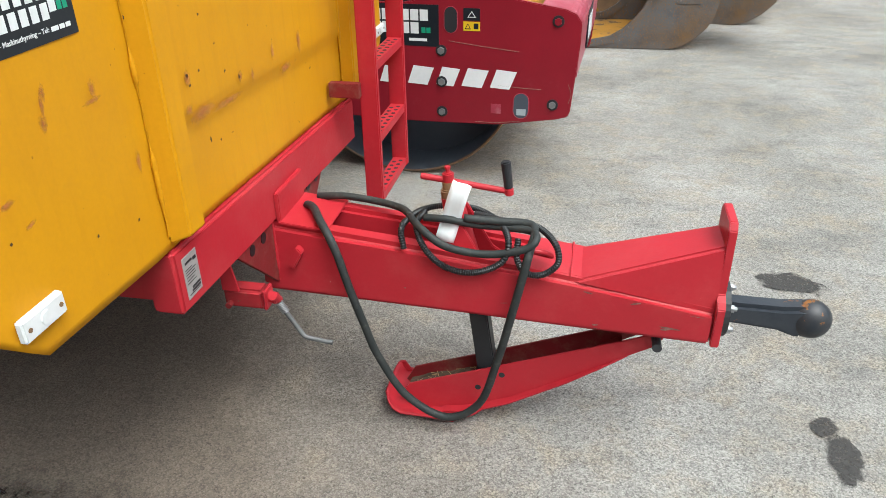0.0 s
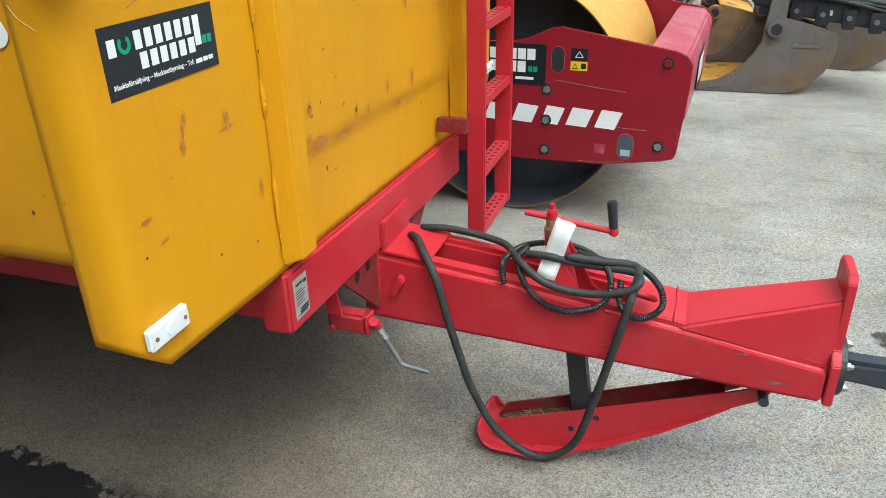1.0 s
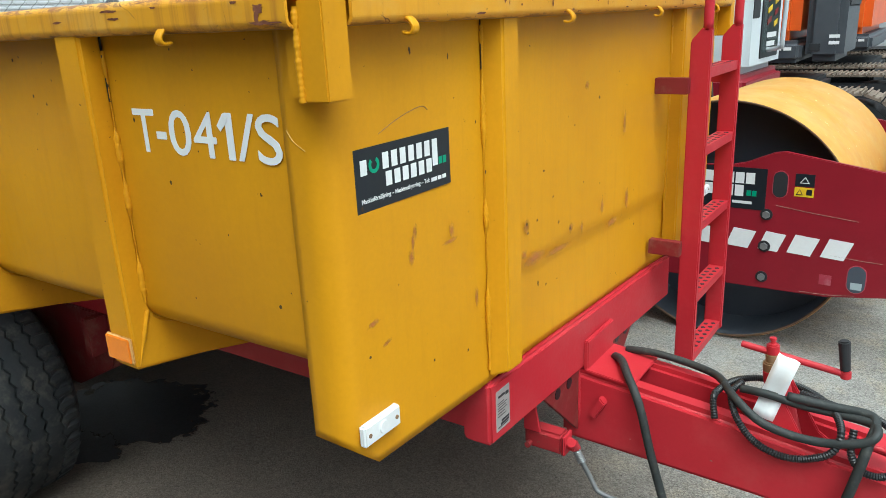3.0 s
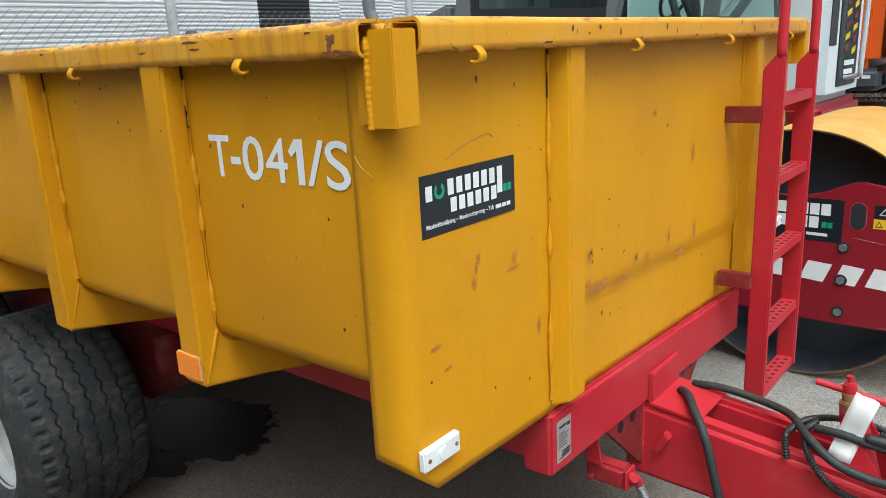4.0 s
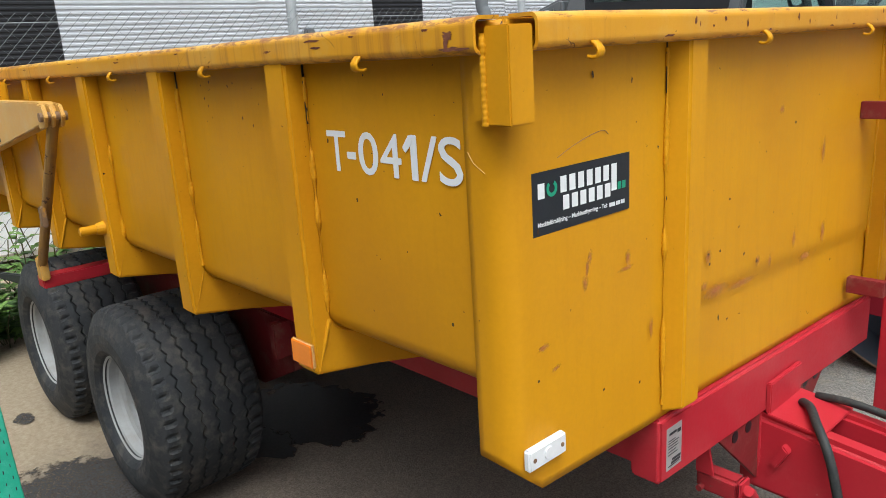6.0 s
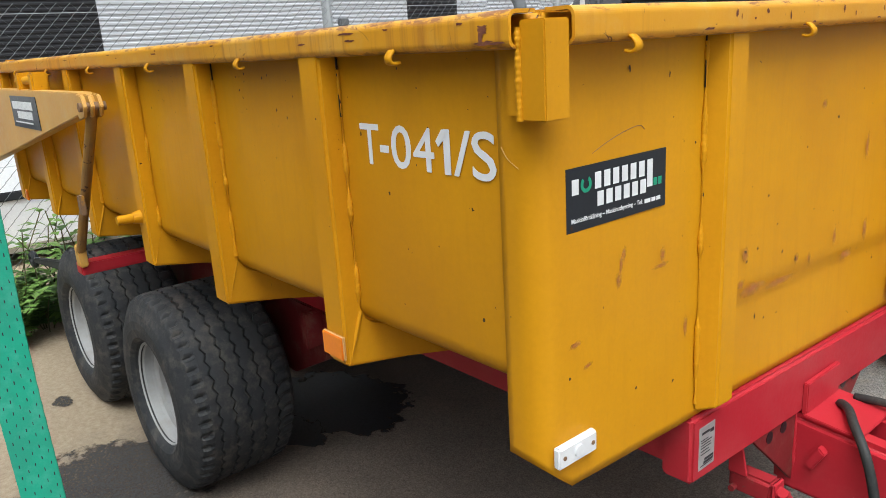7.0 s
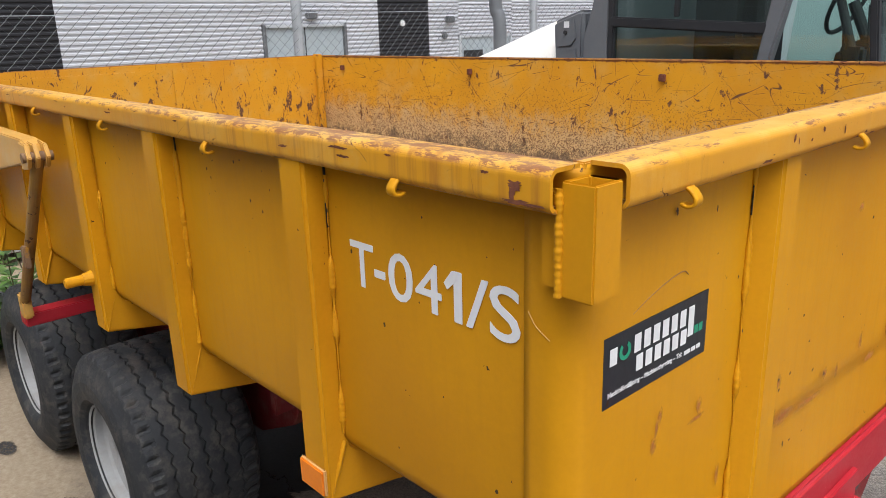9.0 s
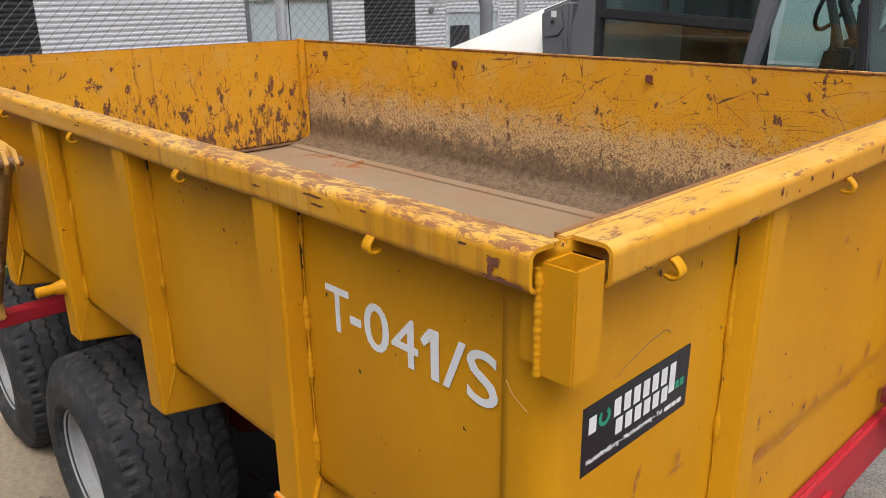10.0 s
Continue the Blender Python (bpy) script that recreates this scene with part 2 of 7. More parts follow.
def ground_material():
    """Old pale asphalt: stone speckle, brown dirt, painted shade by the trailer, and the paler sandy soil towards the
    fence.
    """
    m, n, l, bsdf = nodes_of("old_asphalt")
    pos = n.new("ShaderNodeNewGeometry").outputs["Position"]
    speck = n.new("ShaderNodeTexVoronoi")
    speck.inputs["Scale"].default_value = 190.0
    l.new(pos, speck.inputs["Vector"])
    stone = n.new("ShaderNodeSeparateColor")
    l.new(speck.outputs["Color"], stone.inputs[0])
    big = noise_node(n, l, pos, 0.7, 8.0, 0.62)
    mid = noise_node(n, l, pos, 5.0, 8.0, 0.7)
    col = mix_node(n, l, ramp_node(n, l, big.outputs[0], 0.38, 0.64), (0.215, 0.201, 0.185), (0.35, 0.334, 0.316))
    col = mix_node(n, l, math_node(n, l, 'MULTIPLY', ramp_node(n, l, mid.outputs[0], 0.48, 0.70), 0.7), col, (0.33, 0.27, 0.20))
    soot = noise_node(n, l, mapped(n, l, pos, (1.0, 2.2, 1.0)), 2.6, 10.0, 0.72)
    col = mix_node(n, l, math_node(n, l, 'MULTIPLY', ramp_node(n, l, soot.outputs[0], 0.52, 0.68), 0.55), col, (0.13, 0.128, 0.125))
    fine = noise_node(n, l, pos, 220.0, 3.0)
    pit = noise_node(n, l, pos, 38.0, 6.0, 0.75)
    val = math_node(n, l, 'ADD', math_node(n, l, 'MULTIPLY', stone.outputs[0], 0.55), math_node(n, l, 'MULTIPLY', fine.outputs[0], 0.5))
    gap = ramp_node(n, l, speck.outputs["Distance"], 0.75, 0.35)
    coarse = noise_node(n, l, pos, 90.0, 5.0, 0.8)
    hole = ramp_node(n, l, coarse.outputs[0], 0.36, 0.44)
    val = math_node(n, l, 'ADD', val, math_node(n, l, 'ADD', math_node(n, l, 'MULTIPLY', gap, 0.22), math_node(n, l, 'MULTIPLY', hole, 0.32)))
    val = math_node(n, l, 'ADD', val, math_node(n, l, 'MULTIPLY', pit.outputs[0], 0.35))
    tone = n.new("ShaderNodeHueSaturation")
    l.new(col, tone.inputs["Color"])
    l.new(math_node(n, l, 'ADD', math_node(n, l, 'MULTIPLY', val, 1.45), -0.485), tone.inputs["Value"])
    sep = n.new("ShaderNodeSeparateXYZ")
    l.new(pos, sep.inputs[0])
    edge = math_node(n, l, 'ADD', sep.outputs[0], math_node(n, l, 'MULTIPLY', mid.outputs[0], 1.6))
    sand = ramp_node(n, l, math_node(n, l, 'ADD', edge, math_node(n, l, 'MULTIPLY', sep.outputs[1], 0.5)), -1.9, -2.7)
    # Brown earth, darkened to hold the shade by and under the trailer.
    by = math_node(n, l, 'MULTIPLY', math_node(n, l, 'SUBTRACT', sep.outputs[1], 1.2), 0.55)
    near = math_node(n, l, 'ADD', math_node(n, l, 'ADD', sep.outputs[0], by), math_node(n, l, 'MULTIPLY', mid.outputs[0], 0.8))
    earth_shade = ramp_node(n, l, near, 0.65, -0.45)
    earth_shade_col = mix_node(n, l, mid.outputs[0], (0.132, 0.104, 0.084), (0.238, 0.192, 0.152))
    earth_shade_tone = n.new("ShaderNodeHueSaturation")
    l.new(earth_shade_col, earth_shade_tone.inputs["Color"])
    l.new(math_node(n, l, 'ADD', math_node(n, l, 'MULTIPLY', val, 0.9), 0.0), earth_shade_tone.inputs["Value"])
    grit = noise_node(n, l, pos, 35.0, 8.0, 0.75)
    sandcol = mix_node(n, l, ramp_node(n, l, grit.outputs[0], 0.3, 0.7), (0.33, 0.25, 0.165), (0.52, 0.43, 0.31))
    out = mix_node(n, l, math_node(n, l, 'MULTIPLY', earth_shade, 0.92), tone.outputs[0], earth_shade_tone.outputs[0])
    out = mix_node(n, l, math_node(n, l, 'MULTIPLY', sand, 0.9), out, sandcol)
    l.new(out, bsdf.inputs["Base Color"])
    bsdf.inputs["Roughness"].default_value = 0.9
    bsdf.inputs["Specular IOR Level"].default_value = 0.25
    bump_node(n, l, bsdf, math_node(n, l, 'ADD', val, math_node(n, l, 'MULTIPLY', mid.outputs[0], 1.5)), 0.9, 0.009)
    return m


def plain(name, col, rough=0.5, metal=0.0, grain=60.0, vary=0.12, bump=0.1):
    return surface(name, col, tuple(c * (1 - vary) for c in col), 8.0, rough, metal, fine=grain, bump=bump)


def glass(name, tint, gloss):
    """A thin tinted pane: mostly clear, with a mirror's share of gloss."""
    m, n, l, bsdf = nodes_of(name)
    clear = n.new("ShaderNodeBsdfTransparent")
    clear.inputs[0].default_value = (*tint, 1)
    shine = n.new("ShaderNodeBsdfGlossy")
    shine.inputs["Roughness"].default_value = 0.02
    mix = n.new("ShaderNodeMixShader")
    mix.inputs[0].default_value = gloss
    l.new(clear.outputs[0], mix.inputs[1])
    l.new(shine.outputs[0], mix.inputs[2])
    l.new(mix.outputs[0], n["Material Output"].inputs[0])
    return m


YELLOW = surface("yellow_paint", (0.60, 0.278, 0.006), (0.51, 0.224, 0.007), 1.6, 0.45, spec=0.22, speck=(0.05, 0.025, 0.015), speck_level=0.718, chip=(0.05, 0.03, 0.02), chip_level=0.735, chip_scale=24.0,
                 dust=(0.54, 0.27, 0.010), dust_level=0.58, bump=0.08, streak=0.45)
YELLOW_PALE = surface("yellow_paint_dusty", (0.6, 0.34, 0.07), (0.5, 0.26, 0.05), 3.0, 0.45, chip=(0.09, 0.045, 0.03), chip_level=0.72,
                      chip_scale=20.0, dust=(0.55, 0.42, 0.2), dust_level=0.5)
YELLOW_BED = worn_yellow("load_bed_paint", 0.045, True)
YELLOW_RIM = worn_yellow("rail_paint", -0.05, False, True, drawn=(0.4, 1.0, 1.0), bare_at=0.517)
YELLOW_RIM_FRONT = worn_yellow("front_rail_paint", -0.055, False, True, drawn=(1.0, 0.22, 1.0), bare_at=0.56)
YELLOW_GATE = worn_yellow("tailgate_paint", 0.045, False, False, True, low_wear=0.12)
OCHRE_WORN = surface("worn_ochre_paint", (0.36, 0.19, 0.035), (0.24, 0.13, 0.05), 9.0, 0.55, chip=(0.1, 0.05, 0.03), chip_level=0.62, chip_scale=30.0)
EDGE_RUST = surface("rusty_edge", (0.30, 0.115, 0.05), (0.56, 0.30, 0.06), 14.0, 0.75, chip=(0.07, 0.035, 0.025), chip_level=0.58, chip_scale=40.0, dust=(0.30, 0.12, 0.06), dust_level=0.45)
BED_FLOOR = surface("bed_steel", (0.25, 0.165, 0.095), (0.29, 0.215, 0.145), 1.4, 0.6, 0.0, chip=(0.28, 0.115, 0.045), chip_level=0.60, chip_scale=3.0, fine=50, dust=(0.33, 0.13, 0.045), dust_level=0.50)
RED = surface("red_paint", (0.44, 0.021, 0.034), (0.38, 0.018, 0.028), 2.5, 0.42, chip=(0.16, 0.07, 0.05), chip_level=0.755, chip_scale=22.0,
              dust=(0.46, 0.055, 0.06), dust_level=0.5, bump=0.1, spec=0.4, speck=(0.45, 0.25, 0.2), speck_level=0.75)
RED_WORN = surface("red_paint_worn", (0.34, 0.018, 0.026), (0.20, 0.016, 0.02), 9.0, 0.5, chip=(0.15, 0.08, 0.05), chip_level=0.64, chip_scale=30.0, dust=(0.22, 0.12, 0.09), dust_level=0.55)
# Much darker red with brown dust and chips.
RED_DARK = surface("red_paint_dark", (0.21, 0.014, 0.018), (0.14, 0.016, 0.016), 4.0, 0.6, chip=(0.12, 0.07, 0.05), chip_level=0.68, chip_scale=14.0,
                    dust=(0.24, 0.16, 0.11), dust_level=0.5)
MAROON = surface("maroon_paint", (0.245, 0.010, 0.022), (0.20, 0.009, 0.018), 2.0, 0.35, chip=(0.5, 0.4, 0.38), chip_level=0.77, chip_scale=14.0,
                 dust=(0.3, 0.06, 0.08), dust_level=0.6, speck=(0.6, 0.5, 0.48), speck_level=0.75)
# Lighter, pinker maroon than the side plates.
MAROON_PALE = surface("pale_maroon_paint", (0.36, 0.05, 0.08), (0.29, 0.025, 0.045), 3.0, 0.38, dust=(0.5, 0.24, 0.27), dust_level=0.45, speck=(0.65, 0.55, 0.53), speck_level=0.72)
DRUM = surface("drum_steel", (0.52, 0.25, 0.03), (0.50, 0.31, 0.10), 4.0, 0.55, 0.0, chip=(0.8, 0.68, 0.4), chip_level=0.715, chip_scale=26.0, fine=40, dust=(0.46, 0.19, 0.04), dust_level=0.44, bump=0.3, speck=(0.8, 0.7, 0.45), speck_level=0.7)
DARK = surface("dark_steel", (0.018, 0.02, 0.024), (0.032, 0.033, 0.036), 3.0, 0.5, 0.0)
LIP_STEEL = surface("drum_lip_steel", (0.10, 0.065, 0.045), (0.16, 0.09, 0.05), 8.0, 0.7)
INNER_STEEL = surface("drum_inner_steel", (0.06, 0.072, 0.095), (0.075, 0.085, 0.105), 3.0, 0.5, 0.0)
BLACK = surface("black_paint", (0.022, 0.025, 0.03), (0.04, 0.04, 0.042), 9.0, 0.45, 0.0, chip=(0.2, 0.1, 0.05), chip_level=0.72, chip_scale=16.0)
CUP_STEEL = surface("rusted_cup_steel", (0.03, 0.036, 0.046), (0.06, 0.055, 0.055), 14.0, 0.42, 0.3, chip=(0.27, 0.115, 0.035), chip_level=0.60, chip_scale=13.0)
HITCH = surface("coupling_steel", (0.035, 0.042, 0.055), (0.06, 0.065, 0.075), 9.0, 0.42, 0.3, chip=(0.3, 0.12, 0.04), chip_level=0.62, chip_scale=9.0)
RUBBER = surface("tyre_rubber", (0.019, 0.022, 0.026), (0.036, 0.037, 0.039), 7.0, 0.72, 0.0, dust=(0.14, 0.12, 0.10), dust_level=0.49, fine=70, bump=0.9)
HOSE = surface("hose_rubber", (0.018, 0.022, 0.023), (0.034, 0.037, 0.036), 14.0, 0.6, 0.0, dust=(0.12, 0.115, 0.1), dust_level=0.55)
CONDUIT = plain("black_conduit", (0.014, 0.015, 0.017), 0.4)
SILVER = surface("silver_rim_paint", (0.36, 0.37, 0.375), (0.29, 0.29, 0.285), 7.0, 0.6, 0.0, chip=(0.2, 0.15, 0.1), chip_level=0.70, dust=(0.27, 0.245, 0.21), dust_level=0.5)
ZINC = surface("zinc_plate", (0.36, 0.37, 0.38), (0.26, 0.27, 0.28), 20.0, 0.4, 0.7)
DULL_STEEL = surface("dull_steel", (0.13, 0.135, 0.14), (0.2, 0.2, 0.2), 20.0, 0.5, 0.4)
GALV = surface("galvanised_steel", (0.42, 0.45, 0.47), (0.5, 0.52, 0.54), 12.0, 0.45, 0.4)
WIRE = surface("weathered_wire", (0.20, 0.215, 0.23), (0.27, 0.28, 0.29), 9.0, 0.5, 0.3)
WHITE_PLASTIC = plain("white_plastic", (0.72, 0.73, 0.74), 0.35)
WHITE_VINYL = plain("white_vinyl", (0.74, 0.75, 0.76), 0.4, vary=0.04)
GREEN_VINYL = plain("green_vinyl", (0.02, 0.3, 0.17), 0.4)
NAVY_VINYL = plain("dark_vinyl", (0.012, 0.016, 0.022), 0.35, vary=0.2)
BLUE_DARK = plain("dark_blue_plastic", (0.012, 0.02, 0.05), 0.5)
ALU = surface("printed_aluminium", (0.42, 0.42, 0.41), (0.33, 0.33, 0.32), 25.0, 0.4, 0.3)
AMBER = plain("amber_reflector", (0.8, 0.22, 0.01), 0.18, grain=200)
AMBER_RIM = plain("pale_amber_rim", (0.72, 0.42, 0.16), 0.3)
AMBER_STICKER = plain("yellow_vinyl", (0.75, 0.5, 0.02), 0.4)
PAPER = plain("paper_tag", (0.78, 0.8, 0.82), 0.7, vary=0.05)
GREEN_STRAP = surface("green_webbing", (0.02, 0.33, 0.21), (0.03, 0.27, 0.18), 12.0, 0.7, 0.0, dust=(0.1, 0.4, 0.3), dust_level=0.5, fine=300, bump=0.4)
ORANGE = surface("orange_paint", (0.72, 0.12, 0.015), (0.6, 0.1, 0.015), 2.0, 0.35)
GREY_PAINT = surface("dark_grey_paint", (0.11, 0.118, 0.13), (0.14, 0.148, 0.155), 3.0, 0.42, dust=(0.16, 0.15, 0.14), dust_level=0.58)
SLATE = surface("slate_paint", (0.05, 0.056, 0.068), (0.07, 0.076, 0.086), 3.0, 0.38)
LIGHT_GREY = surface("pale_grey_paint", (0.5, 0.53, 0.56), (0.42, 0.45, 0.48), 3.0, 0.42)
CAB_GREY = surface("cab_grey_paint", (0.12, 0.13, 0.145), (0.15, 0.16, 0.17), 3.0, 0.42)
CAB_WHITE = surface("cab_white_paint", (0.64, 0.68, 0.71), (0.58, 0.62, 0.65), 3.0, 0.35)
CREAM = surface("cream_white_paint", (0.82, 0.80, 0.74), (0.78, 0.76, 0.70), 2.0, 0.3)
TRACK = surface("track_steel", (0.15, 0.115, 0.09), (0.24, 0.19, 0.15), 7.0, 0.7, 0.3, dust=(0.3, 0.25, 0.2), dust_level=0.45)
BUCKET = surface("worn_bucket_steel", (0.115, 0.122, 0.135), (0.155, 0.095, 0.05), 2.4, 0.5, 0.15, chip=(0.24, 0.12, 0.045), chip_level=0.575, chip_scale=75.0, dust=(0.055, 0.052, 0.055), dust_level=0.46, speck=(0.34, 0.31, 0.27), speck_level=0.68, bump=0.5)
RUSTY = surface("rusty_steel", (0.17, 0.10, 0.06), (0.27, 0.16, 0.08), 6.0, 0.7, 0.1, chip=(0.4, 0.2, 0.03), chip_level=0.62, chip_scale=5.0)
STRAW = plain("dry_straw", (0.36, 0.26, 0.12), 0.8)
BLUE = surface("blue_paint", (0.02, 0.12, 0.42), (0.02, 0.1, 0.34), 4.0, 0.4, chip=(0.3, 0.3, 0.3), chip_level=0.72)


PALE_SCUFF = surface("bare_scuff", (0.30, 0.16, 0.13), (0.10, 0.035, 0.03), 60.0, 0.6, fine=200)


def stain_shade_material(name, col, strength, rough, fade=0.36):
    """A soaked-in stain or a blot of painted shade: ragged, speckled, thinning out towards its rim."""
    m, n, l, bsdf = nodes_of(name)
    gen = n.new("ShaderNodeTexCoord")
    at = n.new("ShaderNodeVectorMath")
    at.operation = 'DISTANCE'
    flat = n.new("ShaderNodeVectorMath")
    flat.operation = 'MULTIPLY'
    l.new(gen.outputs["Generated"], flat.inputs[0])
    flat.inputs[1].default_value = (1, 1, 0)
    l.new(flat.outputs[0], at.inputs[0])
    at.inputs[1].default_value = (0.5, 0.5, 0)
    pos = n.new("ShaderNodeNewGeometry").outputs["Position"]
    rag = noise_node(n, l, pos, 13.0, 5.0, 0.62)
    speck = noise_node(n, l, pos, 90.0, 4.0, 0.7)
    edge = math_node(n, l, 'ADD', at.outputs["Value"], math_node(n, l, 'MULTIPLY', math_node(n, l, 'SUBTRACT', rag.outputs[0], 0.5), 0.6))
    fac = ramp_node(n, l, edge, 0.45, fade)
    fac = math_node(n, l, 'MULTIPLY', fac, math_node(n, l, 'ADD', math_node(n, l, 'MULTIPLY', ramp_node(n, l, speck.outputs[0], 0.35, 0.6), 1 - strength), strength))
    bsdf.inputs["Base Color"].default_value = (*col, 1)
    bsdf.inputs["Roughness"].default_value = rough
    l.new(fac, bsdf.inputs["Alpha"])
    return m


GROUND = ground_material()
OIL = stain_shade_material("oil_stain", (0.012, 0.012, 0.014), 0.85, 0.5, 0.405)
DAMP = stain_shade_material("damp_stain", (0.04, 0.036, 0.034), 0.55, 0.75)
# Soft dark tone for ground with the bed's shade painted in.
BED_SHADE = stain_shade_material("bed_shade_ground", (0.03, 0.027, 0.024), 0.75, 0.85, 0.05)
CLAD_WHITE = plain("white_cladding", (0.50, 0.52, 0.56), 0.45, vary=0.08)
CLAD_BLACK = plain("black_cladding", (0.022, 0.023, 0.027), 0.45)
WALL_GREY = surface("grey_wall_paint", (0.13, 0.135, 0.14), (0.17, 0.17, 0.17), 2.0, 0.7)
GATE_GREY = plain("grey_door_paint", (0.38, 0.44, 0.47), 0.45)
GLASS_DARK = glass("tinted_glass", (0.88, 0.98, 0.955), 0.08)
VAN_WHITE = plain("van_paint", (0.80, 0.81, 0.83), 0.25, vary=0.03)
SEAT = plain("dark_upholstery", (0.03, 0.03, 0.033), 0.8)
LEAF = surface("leaf_green", (0.12, 0.23, 0.045), (0.20, 0.32, 0.09), 14.0, 0.5, spec=0.3)
LEAF_DARK = surface("leaf_dark_green", (0.07, 0.14, 0.04), (0.11, 0.19, 0.06), 14.0, 0.5, spec=0.3)
SOIL = surface("dark_soil", (0.07, 0.05, 0.035), (0.12, 0.09, 0.06), 20.0, 0.9, fine=150, bump=0.5)
STEM = plain("plant_stem", (0.12, 0.11, 0.05), 0.7)


# ---- mesh helpers ----
def thing(name, at, label, category, group="", kind="", turn=0):
    ob = new(name)
    ob.empty_display_size = 0.2
    ob.matrix_basis = pose(*at, 0, 0, turn)
    return tagged(ob, label, category, group, kind)


def base_of(ob):
    """The place of a thing that is not turned, through its parents."""
    v = Vector((0, 0, 0))
    while ob is not None:
        v += ob.location
        ob = ob.parent
    return v


def part(name, bm, material, parent=None, label="", local=False, smooth=False, thick=0.0, kind=""):
    """Link bm as one mesh. The mesh is given in the world's places unless local is set, then in its parent's."""
    smooth = smooth or name == "weld_bead"
    if parent is not None and not local:
        bmesh.ops.translate(bm, verts=bm.verts, vec=-base_of(parent))
    if thick:
        bmesh.ops.recalc_face_normals(bm, faces=bm.faces)
    me = bpy.data.meshes.new(name)
    if smooth:
        for f in bm.faces:
            f.smooth = True
    bm.to_mesh(me)
    bm.free()
    for mt in (material if isinstance(material, (list, tuple)) else (material,)):
        me.materials.append(mt)
    ob = new(name, me)
    ob.parent = parent
    if thick:
        mod = ob.modifiers.new("thickness", 'SOLIDIFY')
        mod.thickness = thick
        mod.offset = -1
    if label or kind:
        tagged(ob, label, kind=kind)
    return ob


def bevel(bm, width, segments=2, angle=30):
    edges = [e for e in bm.edges if len(e.link_faces) == 2 and e.calc_face_angle(0) > radians(angle)]
    if edges and width > 0:
        bmesh.ops.bevel(bm, geom=edges, offset=width, segments=segments, affect='EDGES', clamp_overlap=True)
    return bm


def box(x0, x1, y0, y1, z0, z1, soften=0.004, segments=2, bm=None):
    out = bmesh.new()
    m = Matrix.LocRotScale(((x0 + x1) / 2, (y0 + y1) / 2, (z0 + z1) / 2), None, (abs(x1 - x0), abs(y1 - y0), abs(z1 - z0)))
    bmesh.ops.create_cube(out, size=1, matrix=m)
    bevel(out, soften, segments)
    return merge(bm, out)


def merge(bm, other):
    if bm is None:
        return other
    me = bpy.data.meshes.new("tmp")
    other.to_mesh(me)
    other.free()
    bm.from_mesh(me)
    bpy.data.meshes.remove(me)
    return bm


def prism(points, axis, a, b, soften=0.003, segments=2, bm=None):
    """A polygon (pairs in the other two axes, in the order x, y, z) drawn out along an axis from a to b."""
    out = bmesh.new()

    def at(p, v):
        return {'x': (v, p[0], p[1]), 'y': (p[0], v, p[1]), 'z': (p[0], p[1], v)}[axis]
    lo = [out.verts.new(at(p, a)) for p in points]
    hi = [out.verts.new(at(p, b)) for p in points]
    out.faces.new(lo)
    out.faces.new(hi)
    for i in range(len(points)):
        j = (i + 1) % len(points)
        out.faces.new((lo[i], lo[j], hi[j], hi[i]))
    bmesh.ops.recalc_face_normals(out, faces=out.faces)
    bevel(out, soften, segments)
    return merge(bm, out)


def rod(p, q, r, r2=None, n=16, caps=True, soften=0.0, bm=None):
    out = bmesh.new()
    p, q = Vector(p), Vector(q)
    d = q - p
    m = Matrix.Translation((p + q) / 2) @ d.to_track_quat('Z', 'Y').to_matrix().to_4x4()
    bmesh.ops.create_cone(out, cap_ends=caps, segments=n, radius1=r, radius2=r if r2 is None else r2, depth=d.length, matrix=m)
    bevel(out, soften, 2, 50)
    return merge(bm, out)


def smooth_path(points, steps=8):
    """Catmull-Rom through the points."""
    pts = [Vector(p) for p in points]
    pts = [pts[0] * 2 - pts[1]] + pts + [pts[-1] * 2 - pts[-2]]
    out = []
    for i in range(1, len(pts) - 2):
        a, b, c, d = pts[i - 1:i + 3]
        for k in range(steps):
            t = k / steps
            out.append(0.5 * ((2 * b) + (c - a) * t + (2 * a - 5 * b + 4 * c - d) * t * t + (3 * b - a - 3 * c + d) * t ** 3))
    out.append(pts[-2])
    return out


def sweep(path, r, n=10, ridge=0.0, pitch=0.0, bm=None):
    """A round hose along a path; ridge and pitch make it corrugated."""
    out = bmesh.new()
    pts = [Vector(p) for p in path]
    if pitch:
        fine, run = [pts[0]], 0.0
        for a, b in zip(pts, pts[1:]):
            k = max(1, int((b - a).length / (pitch / 2)))
            fine += [a.lerp(b, (i + 1) / k) for i in range(k)]
        pts = fine
    up = Vector((0.13, 0.2, 1))
    rings = []
    for i, p in enumerate(pts):
        d = (pts[min(i + 1, len(pts) - 1)] - pts[max(i - 1, 0)]).normalized()
        s = d.cross(up)
        s = s.normalized() if s.length > 1e-4 else Vector((1, 0, 0))
        u = s.cross(d)
        rr = r + (ridge if pitch and i % 2 else 0)
        rings.append([out.verts.new(p + (s * math.cos(a) + u * math.sin(a)) * rr) for a in [k * math.tau / n for k in range(n)]])
    for A, B in zip(rings, rings[1:]):
        for k in range(n):
            out.faces.new((A[k], A[(k + 1) % n], B[(k + 1) % n], B[k]))
    out.faces.new(rings[0][::-1])
    out.faces.new(rings[-1])
    bmesh.ops.recalc_face_normals(out, faces=out.faces)
    return merge(bm, out)


